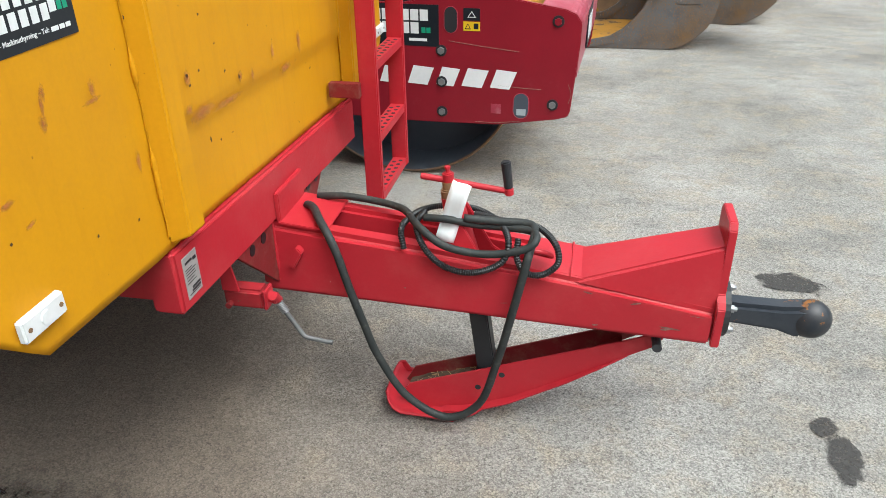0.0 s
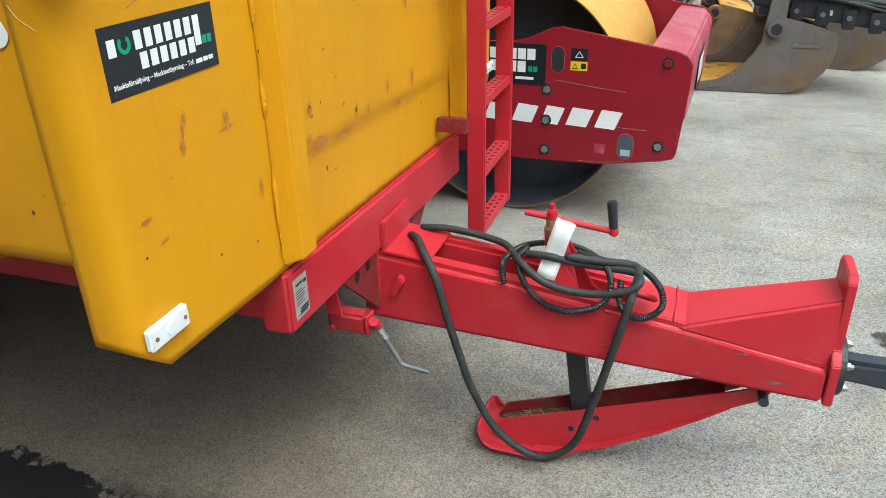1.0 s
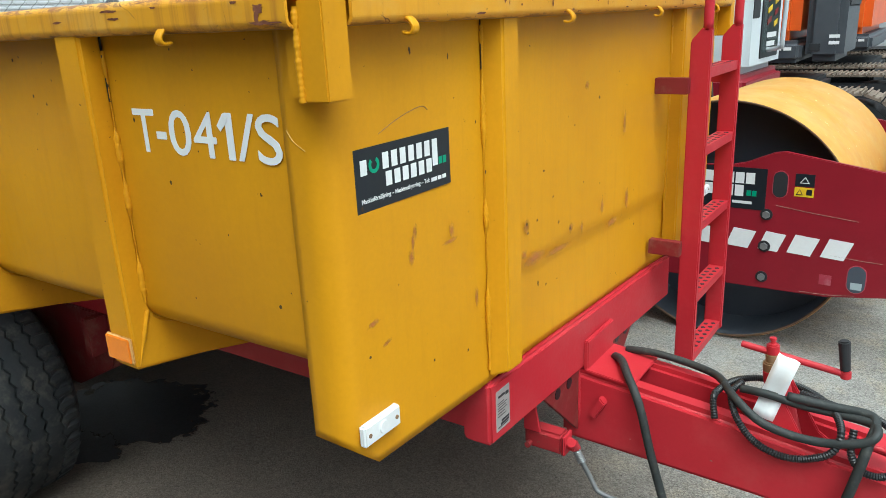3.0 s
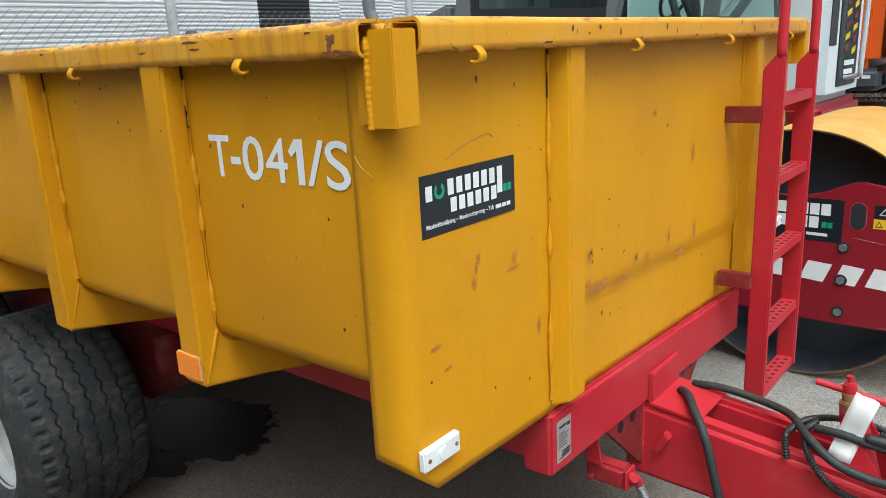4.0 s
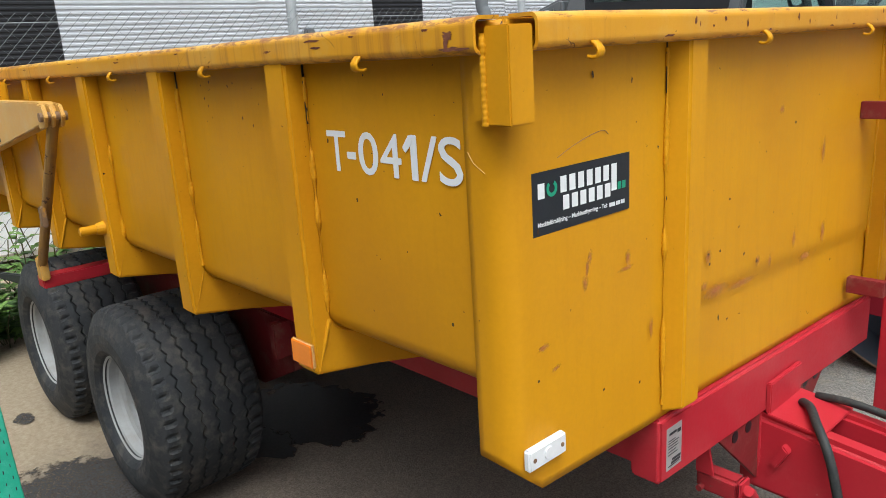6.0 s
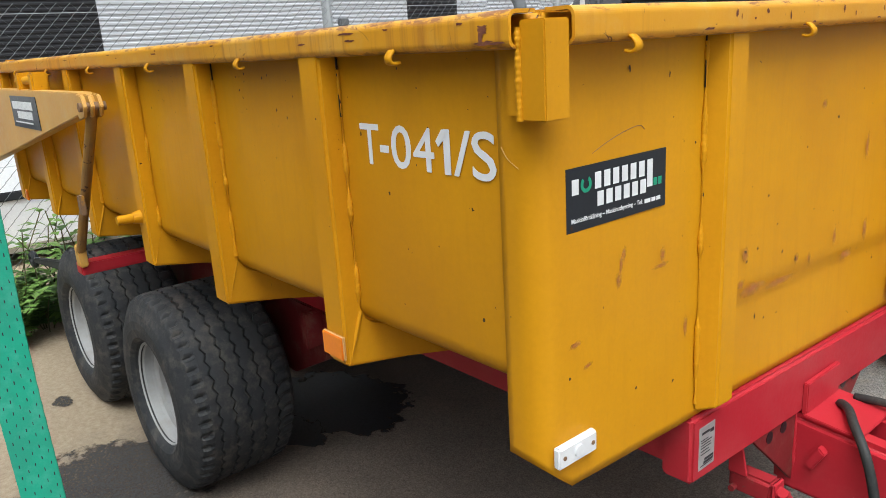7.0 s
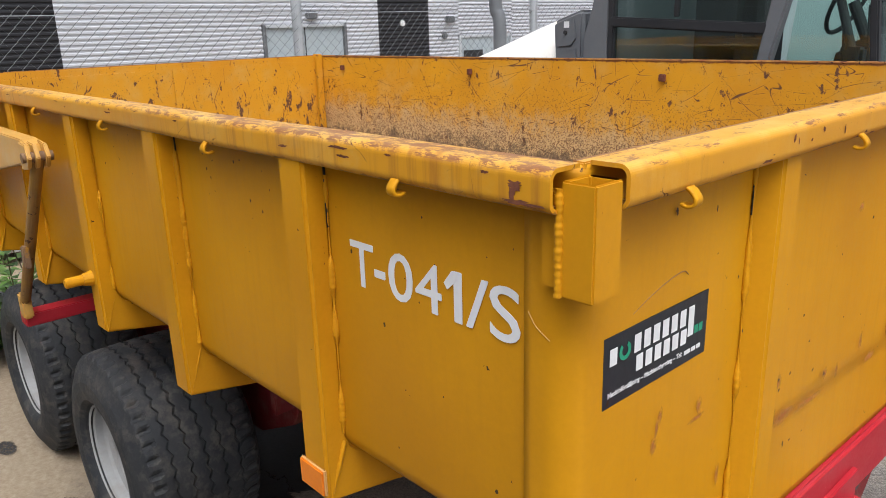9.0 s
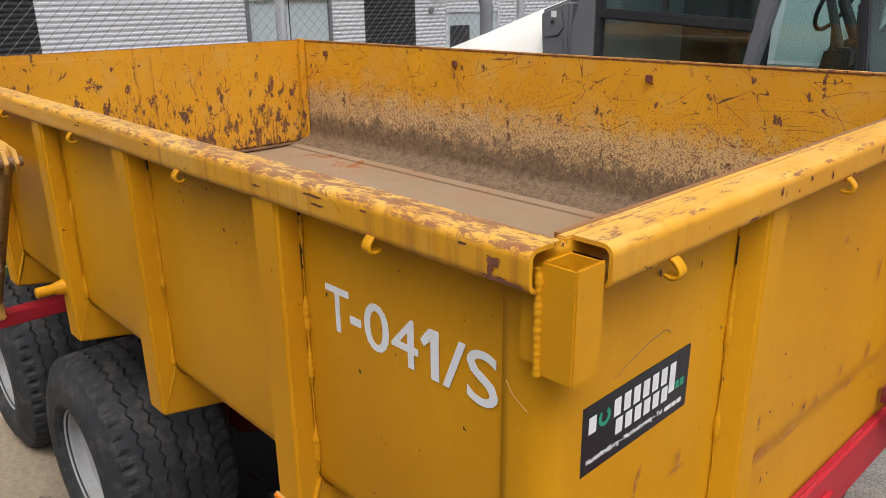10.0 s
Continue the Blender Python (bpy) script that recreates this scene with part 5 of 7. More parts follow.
def foot():
    side = [(-0.650, 0.040), (-0.618, 0.098), (-0.379, 0.189), (-0.113, 0.293), (0.052, 0.358), (0.150, 0.400), (0.172, 0.385), (0.150, 0.352), (0.058, 0.297), (-0.105, 0.187), (-0.280, 0.086), (-0.373, 0.046), (-0.520, 0.012), (-0.620, 0.010)]
    f = part("parking_foot", prism(side, 'y', 2.004, 2.011, 0.001), RED, trailer, "hinged red parking foot resting on the asphalt")
    part("far_side", prism(side, 'y', 2.096, 2.103, 0.001), RED_DARK, f)
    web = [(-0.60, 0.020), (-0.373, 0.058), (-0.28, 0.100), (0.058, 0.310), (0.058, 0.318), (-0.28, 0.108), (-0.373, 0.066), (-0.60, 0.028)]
    part("web", prism(web, 'y', 2.009, 2.098, 0), RED_DARK, f)
    for a, b in ((2.006, 1.978), (2.101, 2.129)):
        rows = [[(x, a + (b - a) * k * wide, z - 0.006 * k * wide) for k in (0.0, 0.5, 1.0)] for x, z, wide in ((-0.50, 0.018, 0.9), (-0.44, 0.028, 1.0), (-0.373, 0.048, 1.0), (-0.28, 0.088, 0.95), (-0.105, 0.189, 0.7), (0.0, 0.257, 0.42), (0.075, 0.305, 0.05))]
        part("folded_lip", sheet(rows), RED, f, thick=0.005)
    rows = []
    prof = [(-0.700, 0.062), (-0.690, 0.040), (-0.672, 0.020), (-0.645, 0.008), (-0.56, 0.005), (-0.47, 0.008), (-0.40, 0.028), (-0.36, 0.048)]
    for i, (x, z) in enumerate(prof):
        half = (0.085, 0.105, 0.115, 0.120, 0.118, 0.110, 0.085, 0.060)[i]
        rows.append([(x + (0.010 if y in (0, 7) else 0), 2.054 + half * (2 * y / 7 - 1), z + (0.016 if y in (0, 7) and x < -0.5 else 0)) for y in range(8)])
    part("skid_plate", sheet(rows), RED, f, "turned-up red skid plate", smooth=True, thick=0.006)
    part("skid_corner", prism([(-0.705, 0.030), (-0.690, 0.070), (-0.668, 0.074), (-0.640, 0.030)], 'y', 2.150, 2.158, 0.002), RED, f)
    rows = [[(-0.63 + 0.035 * i, 2.012 + 0.0143 * j, 0.052 + 0.0125 * i + 0.016 * noise.noise(Vector((i * 1.7, j * 1.9, 0.3)))) for j in range(7)] for i in range(8)]
    part("soil", sheet(rows), SOIL, f, "brown soil caught in the channel")
    litter = bmesh.new()
    rnd = random.Random(4)
    for k in range(26):
        c = Vector((-0.61 + 0.22 * rnd.random(), 2.02 + 0.07 * rnd.random(), 0))
        c.z = 0.066 + 0.36 * (c.x + 0.61)
        a = rnd.random() * math.tau
        d = Vector((math.cos(a), math.sin(a), 0.5 * rnd.random())) * (0.012 + 0.022 * rnd.random())
        rod(c - d * 0.5, c + d * 0.5, 0.0012, n=4, bm=litter)
    part("dry_litter", litter, STRAW, f, kind="stuff")
    for x, z in ((-0.385, 0.118), (-0.308, 0.179)):
        part("drilled_hole", rod((x, 2.0028, z), (x, 2.0045, z), 0.010, n=14), DARK, f)
    part("hinge_pin", rod((0.15, 1.95, 0.385), (0.15, 2.16, 0.385), 0.014, n=14), BLACK, f)


foot()
part("jack_leg", prism([(-0.430, 0.47), (-0.372, 0.47), (-0.329, 0.160), (-0.388, 0.160)], 'y', 2.022, 2.078, 0.004), DARK, trailer, "dark steel leg of the jack")
jack = part("screw_jack", rod((-0.478, 2.052, 0.782), (-0.41, 2.055, 0.47), 0.031, 0.050, 24), RED, trailer, "red screw jack with a crank handle")
part("jack_bracket", prism([(-0.47, 0.74), (-0.44, 0.74), (-0.36, 0.60), (-0.30, 0.56), (-0.30, 0.52), (-0.50, 0.54)], 'y', 2.10, 2.112, 0.003), RED, jack)
part("jack_bracket", prism([(-0.47, 0.72), (-0.44, 0.72), (-0.385, 0.62), (-0.37, 0.56), (-0.50, 0.57)], 'y', 2.0, 2.01, 0.003), RED, jack)
part("bracket_bolt", rod((-0.425, 1.985, 0.612), (-0.425, 2.001, 0.612), 0.014, n=6), RED_DARK, jack)
part("collar", rod((-0.480, 2.052, 0.775), (-0.484, 2.052, 0.806), 0.027, n=20, soften=0.004), RUSTY, jack)
part("neck", rod((-0.484, 2.052, 0.804), (-0.487, 2.052, 0.828), 0.019, n=16, soften=0.002), RUSTY, jack)
part("crank_hub", rod((-0.486, 2.052, 0.824), (-0.488, 2.052, 0.856), 0.017, n=18, soften=0.004), RED, jack)
part("hub_screw", rod((-0.488, 2.052, 0.854), (-0.489, 2.052, 0.868), 0.006, n=8), RED, jack)
part("screw_head", rod((-0.489, 2.052, 0.866), (-0.4895, 2.052, 0.874), 0.009, n=8, soften=0.001), RED, jack)
part("crank_bar", rod((-0.568, 2.05, 0.840), (-0.298, 2.054, 0.806), 0.0092, n=14, soften=0.002), RED, jack)
part("crank_end", rod((-0.309, 2.054, 0.796), (-0.310, 2.054, 0.818), 0.0135, n=14, soften=0.003), RED, jack)
part("grip", rod((-0.311, 2.054, 0.816), (-0.322, 2.054, 0.900), 0.0125, 0.0150, 18, soften=0.004), DARK, jack, "black plastic grip")


def tag():
    rows = []
    for i in range(9):
        f = i / 8
        c = Vector((-0.437, 2.004, 0.846)).lerp(Vector((-0.487, 1.985, 0.672)), f) + Vector((0, -0.008 * math.sin(f * 7), 0.003 * math.sin(f * 5)))
        rows.append([c + Vector((w, 0.004 * math.sin(w * 160 + f * 4), -w * 0.28)) for w in (-0.027, -0.0135, 0.0, 0.0135, 0.027)])
    part("paper_tag", sheet(rows), PAPER, jack, "crumpled white paper tag tied to the jack", smooth=True, thick=0.0008)


tag()

HANG = [(-0.945, 2.085, 0.69), (-0.935, 2.07, 0.708), (-0.90, 2.03, 0.716), (-0.86, 1.965, 0.712), (-0.818, 1.918, 0.685), (-0.79, 1.902, 0.63), (-0.762, 1.90, 0.524), (-0.722, 1.90, 0.39), (-0.685, 1.90, 0.281),
        (-0.60, 1.90, 0.137), (-0.471, 1.90, 0.067), (-0.365, 1.90, 0.14), (-0.312, 1.90, 0.313), (-0.275, 1.90, 0.482), (-0.246, 1.91, 0.62), (-0.232, 1.94, 0.69), (-0.225, 1.985, 0.715), (-0.245, 2.02, 0.725), (-0.336, 2.02, 0.725), (-0.434, 2.005, 0.735)]
part("brake_hose", sweep(smooth_path(HANG, 8), 0.0125, 12), HOSE, trailer, "thick grey rubber hose hanging in a loop", smooth=True)
LOOP = [(-0.60, 2.03, 0.715), (-0.548, 1.955, 0.715), (-0.471, 1.93, 0.678), (-0.356, 1.93, 0.664), (-0.253, 1.93, 0.688), (-0.219, 1.945, 0.712), (-0.235, 1.995, 0.715), (-0.32, 2.02, 0.708), (-0.40, 2.015, 0.712), (-0.48, 1.99, 0.735), (-0.55, 2.0, 0.73)]
part("brake_hose", sweep(smooth_path(LOOP, 8), 0.0115, 12), HOSE, trailer, "grey rubber hose coiled on the drawbar", smooth=True)
BACK = [(-0.93, 2.15, 0.70), (-0.841, 2.14, 0.712), (-0.733, 2.135, 0.705), (-0.646, 2.10, 0.705), (-0.60, 2.04, 0.712)]
part("brake_hose", sweep(smooth_path(BACK, 8), 0.0115, 12), HOSE, trailer, smooth=True)
COIL = [(-0.598, 1.935, 0.655), (-0.612, 1.965, 0.70), (-0.606, 2.014, 0.71), (-0.575, 2.09, 0.71), (-0.511, 2.13, 0.71), (-0.421, 2.125, 0.71), (-0.338, 2.05, 0.71), (-0.296, 1.95, 0.702), (-0.312, 1.922, 0.645), (-0.396, 1.922, 0.604), (-0.479, 1.922, 0.618),
        (-0.536, 1.925, 0.673), (-0.572, 1.991, 0.712), (-0.56, 2.06, 0.72)]
part("cable_conduit", sweep(smooth_path(COIL, 8), 0.0082, 10, 0.002, 0.006), CONDUIT, trailer, "black corrugated conduit in a coil")
COIL2 = [(-0.412, 2.08, 0.715), (-0.307, 2.05, 0.712), (-0.223, 2.035, 0.71), (-0.165, 1.955, 0.702), (-0.153, 1.922, 0.66), (-0.194, 1.922, 0.618), (-0.242, 1.922, 0.62), (-0.267, 1.925, 0.66), (-0.269, 1.955, 0.71)]
part("cable_conduit", sweep(smooth_path(COIL2, 8), 0.0082, 10, 0.002, 0.006), CONDUIT, trailer, "black corrugated conduit in a coil")
part("hose_ring", sweep(smooth_path([(-0.30, 2.0, 0.66), (-0.22, 2.0, 0.645), (-0.175, 1.985, 0.645), (-0.19, 1.965, 0.665), (-0.24, 1.955, 0.675), (-0.30, 1.965, 0.67)], 6), 0.008, 10), RED, trailer, smooth=True)
part("bottom_bolt", rod((-0.615, 2.03, 0.43), (-0.615, 2.03, 0.465), 0.017, n=6), DARK, bar)

for x, z, y, rx, rz, tilt in ((0.174, 0.467, 1.9385, 0.030, 0.0035, -0.08), (0.160, 0.462, 1.9385, 0.014, 0.003, 0.1), (0.072, 0.54, 1.9385, 0.016, 0.0025, 0.25), (-0.064, 0.562, 1.9385, 0.014, 0.0022, -0.2), (-0.034, 0.455, 1.9385, 0.010, 0.003, 0.1), (-0.60, 0.52, 1.9385, 0.004, 0.002, 0.0), (-0.30, 0.50, 1.9385, 0.012, 0.0012, 0.1), (0.24, 0.515, 1.9385, 0.02, 0.001, -0.1)):
    bm = bmesh.new()
    ring = [bm.verts.new((x + rx * k * math.cos(a) - rz * k * math.sin(a) * tilt, y, z + rz * k * math.sin(a) + rx * k * math.cos(a) * tilt)) for a, k in [(i * math.tau / 14, 1 + 0.4 * noise.noise(Vector((i * 1.7, x * 50, z)))) for i in range(14)]]
    bm.faces.new(ring)
    part("scuff_mark", bm, PALE_SCUFF, bar)

# brake winch with its crank under the cross beam
winch = part("parking_brake", box(-1.065, -0.945, 1.707, 1.763, 0.549, 0.611, 0.010, 3), RED_WORN, trailer, "small red hand-brake spindle with bent steel crank")
part("bracket", prism([(-1.06, 0.72), (-1.03, 0.72), (-1.01, 0.61), (-1.06, 0.61)], 'y', 1.70, 1.708, 0.001), RED, winch)
part("end_plate", box(-0.950, -0.938, 1.706, 1.764, 0.546, 0.614, 0.006, 3), RED, winch)
part("joint", rod((-0.945, 1.735, 0.582), (-0.915, 1.735, 0.576), 0.017, n=16, soften=0.003), RED, winch)
part("joint_pin", rod((-0.922, 1.72, 0.594), (-0.922, 1.752, 0.560), 0.013, n=12), RED, winch)
part("side_pin", rod((-1.045, 1.69, 0.565), (-1.045, 1.71, 0.565), 0.009, n=10), RED_DARK, winch)
spring_pts = [Vector((-0.918, 1.742, 0.560)).lerp(Vector((-0.903, 1.75, 0.522)), i / 60) + Vector((0.010 * math.cos(i * 0.8), 0.010 * math.sin(i * 0.8), 0.004 * math.cos(i * 0.8))) for i in range(61)]
part("spring", sweep(spring_pts, 0.002, 6), ZINC, winch, smooth=True)
part("crank_rod", sweep(smooth_path([(-0.918, 1.742, 0.56), (-0.903, 1.75, 0.522), (-0.875, 1.75, 0.475), (-0.858, 1.75, 0.447), (-0.84, 1.75, 0.440), (-0.80, 1.75, 0.435), (-0.772, 1.75, 0.432)], 6), 0.0072, 10), DULL_STEEL, winch, smooth=True)


# ladder
def ladder():
    rail = [(-0.898, 0.49), (-0.832, 0.49), (-0.832, 1.668), (-0.862, 1.668), (-0.898, 1.625)]
    lad = part("ladder", prism(rail, 'y', 2.547, 2.572, 0.004), RED, trailer, "red steel ladder with perforated rungs")
    part("far_rail", prism(rail, 'y', 2.93, 2.955, 0.004), RED, lad)
    for k, z in enumerate((1.54, 1.283, 1.021, 0.755, 0.523)):
        r = part("rung", prism([(-0.893, z), (-0.838, z), (-0.838, z - 0.032), (-0.842, z - 0.032), (-0.842, z - 0.005), (-0.889, z - 0.005), (-0.889, z - 0.032), (-0.893, z - 0.032)], 'y', 2.57, 2.932, 0.001), RED, lad)
        bm = bmesh.new()
        for i in range(8):
            for j in range(2):
                y, x = 2.60 + i * 0.040 + j * 0.017, -0.877 + j * 0.024
                rod((x, y, z - 0.001), (x, y, z + 0.0008), 0.0085, n=12, bm=bm)
        part("perforation", bm, DARK, r)
    for z in (0.905, 1.46):
        part("wall_bracket", box(-0.999, -0.89, 2.515, 2.547, z, z + 0.052, 0.002), RED_DARK, lad)
        part("wall_bracket", box(-0.999, -0.89, 2.955, 2.987, z, z + 0.052, 0.002), RED, lad)
    pts = [(-0.848, 2.56, 1.66), (-0.848, 2.562, 1.80), (-0.85, 2.568, 1.90), (-0.852, 2.60, 1.955), (-0.852, 2.66, 1.975), (-0.852, 2.84, 1.975), (-0.852, 2.91, 1.955), (-0.85, 2.938, 1.90), (-0.848, 2.942, 1.80), (-0.848, 2.943, 1.66)]
    part("hand_hoop", sweep(smooth_path(pts, 6), 0.0155, 14), RED, lad, "round red hand hoop", smooth=True)


ladder()

# tailgate arm with its ram, on the outside
arm = part("tailgate_arm", prism([(-3.06, 1.575), (-3.02, 1.60), (-3.03, 1.635), (-3.10, 1.648), (-4.3, 1.652), (-5.25, 1.652), (-5.25, 1.22), (-4.97, 1.265)], 'y', 0.79, 0.845, 0.004), YELLOW_PALE, trailer, "dusty yellow tapered tailgate lifting arm")
for y in (0.775, 0.80, 0.83):
    part("clevis", prism([(-3.06, 1.555), (-2.99, 1.565), (-2.965, 1.60), (-2.99, 1.64), (-3.06, 1.645)], 'y', y, y + 0.012, 0.003), YELLOW_PALE, arm)
part("clevis_pin", rod((-3.0, 0.765, 1.60), (-3.0, 0.855, 1.60), 0.016, n=14), RUSTY, arm)
part("lift_rod", rod((-3.0, 0.812, 1.60), (-3.575, 0.812, 0.965), 0.019, n=16), OCHRE_WORN, arm, "worn brownish lift rod")
part("rod_catch", box(-3.33, -3.29, 0.78, 0.80, 1.17, 1.25, 0.004), RUSTY, arm)
part("rod_foot", box(-3.61, -3.55, 0.795, 0.83, 0.90, 1.0, 0.006), YELLOW_PALE, arm)
for x in (-3.86, -4.12):
    part("hinge_lug", box(x, x + 0.06, 0.80, 0.87, 1.63, 1.725, 0.008), YELLOW, arm)
part("hinge_pin", rod((-3.9, 0.83, 1.69), (-4.2, 0.83, 1.69), 0.018, n=14), YELLOW, arm)
ast = part("advertising_sticker", box(-4.25, -3.735, 0.787, 0.789, 1.482, 1.624, 0), NAVY_VINYL, arm, "dark sticker with white printing")
for k in range(8):
    part("print_block", box(-4.21 + k * 0.05, -4.17 + k * 0.05, 0.785, 0.7868, 1.565, 1.6, 0), WHITE_VINYL, ast)
for k in range(6):
    part("print_block", box(-4.13 + k * 0.05, -4.09 + k * 0.05, 0.785, 0.7868, 1.523, 1.556, 0), WHITE_VINYL, ast)
part("print_bar", box(-4.2, -3.85, 0.785, 0.7868, 1.503, 1.509, 0), WHITE_VINYL, ast)
part("outrigger", box(-3.645, -3.565, 0.80, 1.45, 0.862, 0.915, 0.004), RED, trailer, "red outrigger bracket")
part("stub_pin", rod((-2.915, 0.885, 1.20), (-2.915, 0.80, 1.20), 0.017, n=16, soften=0.003), YELLOW, trailer)
part("stub_collar", rod((-2.915, 0.885, 1.20), (-2.915, 0.855, 1.20), 0.026, 0.02, 14), YELLOW, trailer)
lev = part("rear_hook_bar", prism([(-5.34, 0.555), (-5.34, 0.59), (-4.55, 0.715), (-4.55, 0.655)], 'y', 0.925, 0.95, 0.006), DARK, trailer, "black steel bar with a ring at its end")
ringm = bmesh.new()
rows = []
for i in range(25):
    a = i * math.tau / 24
    c = Vector((-5.395 + 0.05 * math.cos(a), 0.938, 0.565 + 0.036 * math.sin(a)))
    rows.append([c + (Vector((math.cos(a), 0, math.sin(a))) * math.cos(b) + Vector((0, 1, 0)) * math.sin(b)) * 0.021 for b in [j * math.tau / 8 for j in range(9)]])
part("ring", sheet(rows), DARK, lev, smooth=True)


# ---- the road roller behind the trailer ----
def slot(cx, cz, w, h, y, parent, mat):
    pts = []
    for k in range(9):
        a = radians(180 * k / 8)
        pts.append((cx + w / 2 * math.cos(a), cz + (h - w) / 2 + w / 2 * math.sin(a)))
    for k in range(9):
        a = radians(180 + 180 * k / 8)
        pts.append((cx + w / 2 * math.cos(a), cz - (h - w) / 2 + w / 2 * math.sin(a)))
    return part("slot", prism(pts, 'y', y - 0.002, y + 0.004, 0), mat, parent, local=True)


def road_roller():
    r = thing("road_roller", (-0.866, 3.85, 0), "maroon road roller with rusty yellow steel drum and tinted cab", "roller", turn=-2.8)
    side = [(0.70, 0.905), (0.672, 0.944), (0.62, 0.965), (0.062, 1.054), (0.01, 1.046), (-0.117, 0.99), (-0.2, 0.97), (-1.15, 0.95), (-1.15, 0.37), (-0.15, 0.352), (0.292, 0.362), (0.60, 0.412), (0.66, 0.43), (0.672, 0.46), (0.70, 0.80)]
    p = part("side_plate", prism(side, 'y', 0.0, 0.028, 0.004), MAROON, r, "maroon side plate with bolts and white lettering blocks", local=True)
    part("side_plate", prism(side, 'y', 1.46, 1.488, 0.004), MAROON, r, local=True)
    part("end_tube", prism([(0.49, 0.972), (0.64, 0.955), (0.675, 0.935), (0.70, 0.89), (0.69, 0.62), (0.64, 0.56), (0.56, 0.60), (0.49, 0.80)], 'y', 0.026, 1.462, 0.012, 3), MAROON_PALE, r, "pale pinkish maroon end tube", local=True)
    sg = part("number_plate_panel", box(0.694, 0.702, 0.50, 0.84, 0.66, 0.86, 0.003), NAVY_VINYL, r, local=True)
    for k in range(3):
        part("print_block", box(0.7025, 0.704, 0.54 + k * 0.09, 0.61 + k * 0.09, 0.70, 0.82, 0), WHITE_VINYL, sg, local=True)
    slot(0.05, 0.895, 0.072, 0.135, 0.0, p, MAROON_PALE)
    slot(0.05, 0.895, 0.064, 0.127, -0.0012, p, DARK)
    slot(0.42, 0.474, 0.084, 0.140, 0.0, p, MAROON_PALE)
    slot(0.42, 0.474, 0.076, 0.132, -0.0012, p, INNER_STEEL)
    part("slot_view", box(0.398, 0.446, -0.0044, -0.0034, 0.424, 0.458, 0.002), GATE_GREY, p, local=True)
    for x, z, m in ((0.587, 0.908, MAROON), (0.581, 0.49, ZINC), (-0.001, 0.74, ZINC), (0.0, 0.578, ZINC), (0.0, 0.417, ZINC)):
        b = part("bolt_recess", rod((x, -0.003, z), (x, 0.002, z), 0.029, n=20), DARK, p, local=True)
        part("bolt", rod((x, -0.014, z), (x, -0.002, z), 0.019, n=6), m, b, local=True)
    for k, pts in enumerate((((0.04, 0.79), (0.14, 0.778), (0.26, 0.765), (0.40, 0.752)), ((0.30, 0.575), (0.42, 0.568), (0.52, 0.566)), ((0.655, 0.60), (0.672, 0.55), (0.66, 0.50)), ((0.18, 0.372), (0.30, 0.376), (0.42, 0.392)))):
        part("scratch", sweep(smooth_path([(x, -0.0004, z) for x, z in pts], 5), 0.0016, 5), PALE_SCUFF, p, local=True)
    part("small_label", box(0.262, 0.315, -0.0018, 0.0, 0.425, 0.475, 0), MAROON_PALE, p, local=True)
    # brand drawn as slanting white blocks
    for a, b in ((0.255, 0.385), (0.105, 0.24), (-0.03, 0.09), (-0.185, -0.05), (-0.34, -0.205), (-0.48, -0.355), (-0.62, -0.495)):
        part("print_block", prism([(a, 0.562), (b - 0.028, 0.556), (b + 0.008, 0.648), (a + 0.034, 0.656)], 'y', -0.0018, 0.0, 0), WHITE_VINYL, p, local=True)
    st = part("advertising_sticker", box(-0.38, -0.012, -0.0018, 0.0, 0.757, 0.965, 0), NAVY_VINYL, p, "dark sticker with white and green printing", local=True)
    for k in range(6):
        part("print_block", box(-0.36 + k * 0.05, -0.318 + k * 0.05, -0.003, -0.001, 0.885, 0.94, 0), WHITE_VINYL, st, local=True)
        if k < 5:
            part("print_block", box(-0.36 + k * 0.05, -0.318 + k * 0.05, -0.003, -0.001, 0.82, 0.876, 0), WHITE_VINYL, st, local=True)
    for k in range(2):
        part("print_block", box(-0.103 + k * 0.026, -0.082 + k * 0.026, -0.003, -0.001, 0.825, 0.852, 0), GREEN_VINYL, st, local=True)
    part("print_bar", box(-0.17, -0.075, -0.003, -0.001, 0.783, 0.797, 0), WHITE_VINYL, st, local=True)
    ws = part("warning_sign", box(0.115, 0.20, -0.0018, 0.0, 0.895, 0.955, 0), NAVY_VINYL, p, "black and yellow warning label", local=True)
    part("pictogram", prism([(0.135, 0.91), (0.18, 0.91), (0.1575, 0.942)], 'y', -0.0028, -0.001, 0), WHITE_VINYL, ws, local=True)
    part("pictogram_core", prism([(0.142, 0.914), (0.173, 0.914), (0.1575, 0.936)], 'y', -0.0036, -0.002, 0), NAVY_VINYL, ws, local=True)
    part("yellow_half", box(0.115, 0.20, -0.0018, 0.0, 0.845, 0.89, 0), AMBER_STICKER, ws, local=True)
    part("pictogram", prism([(0.122, 0.853), (0.154, 0.853), (0.138, 0.882)], 'y', -0.0028, -0.001, 0), NAVY_VINYL, ws, local=True)
    part("pictogram_core", prism([(0.128, 0.857), (0.148, 0.857), (0.138, 0.876)], 'y', -0.0036, -0.002, 0), AMBER_STICKER, ws, local=True)
    part("pictogram", box(0.168, 0.192, -0.0028, -0.001, 0.855, 0.882, 0), NAVY_VINYL, ws, local=True)
    # drum
    c, R = -0.25, 0.64
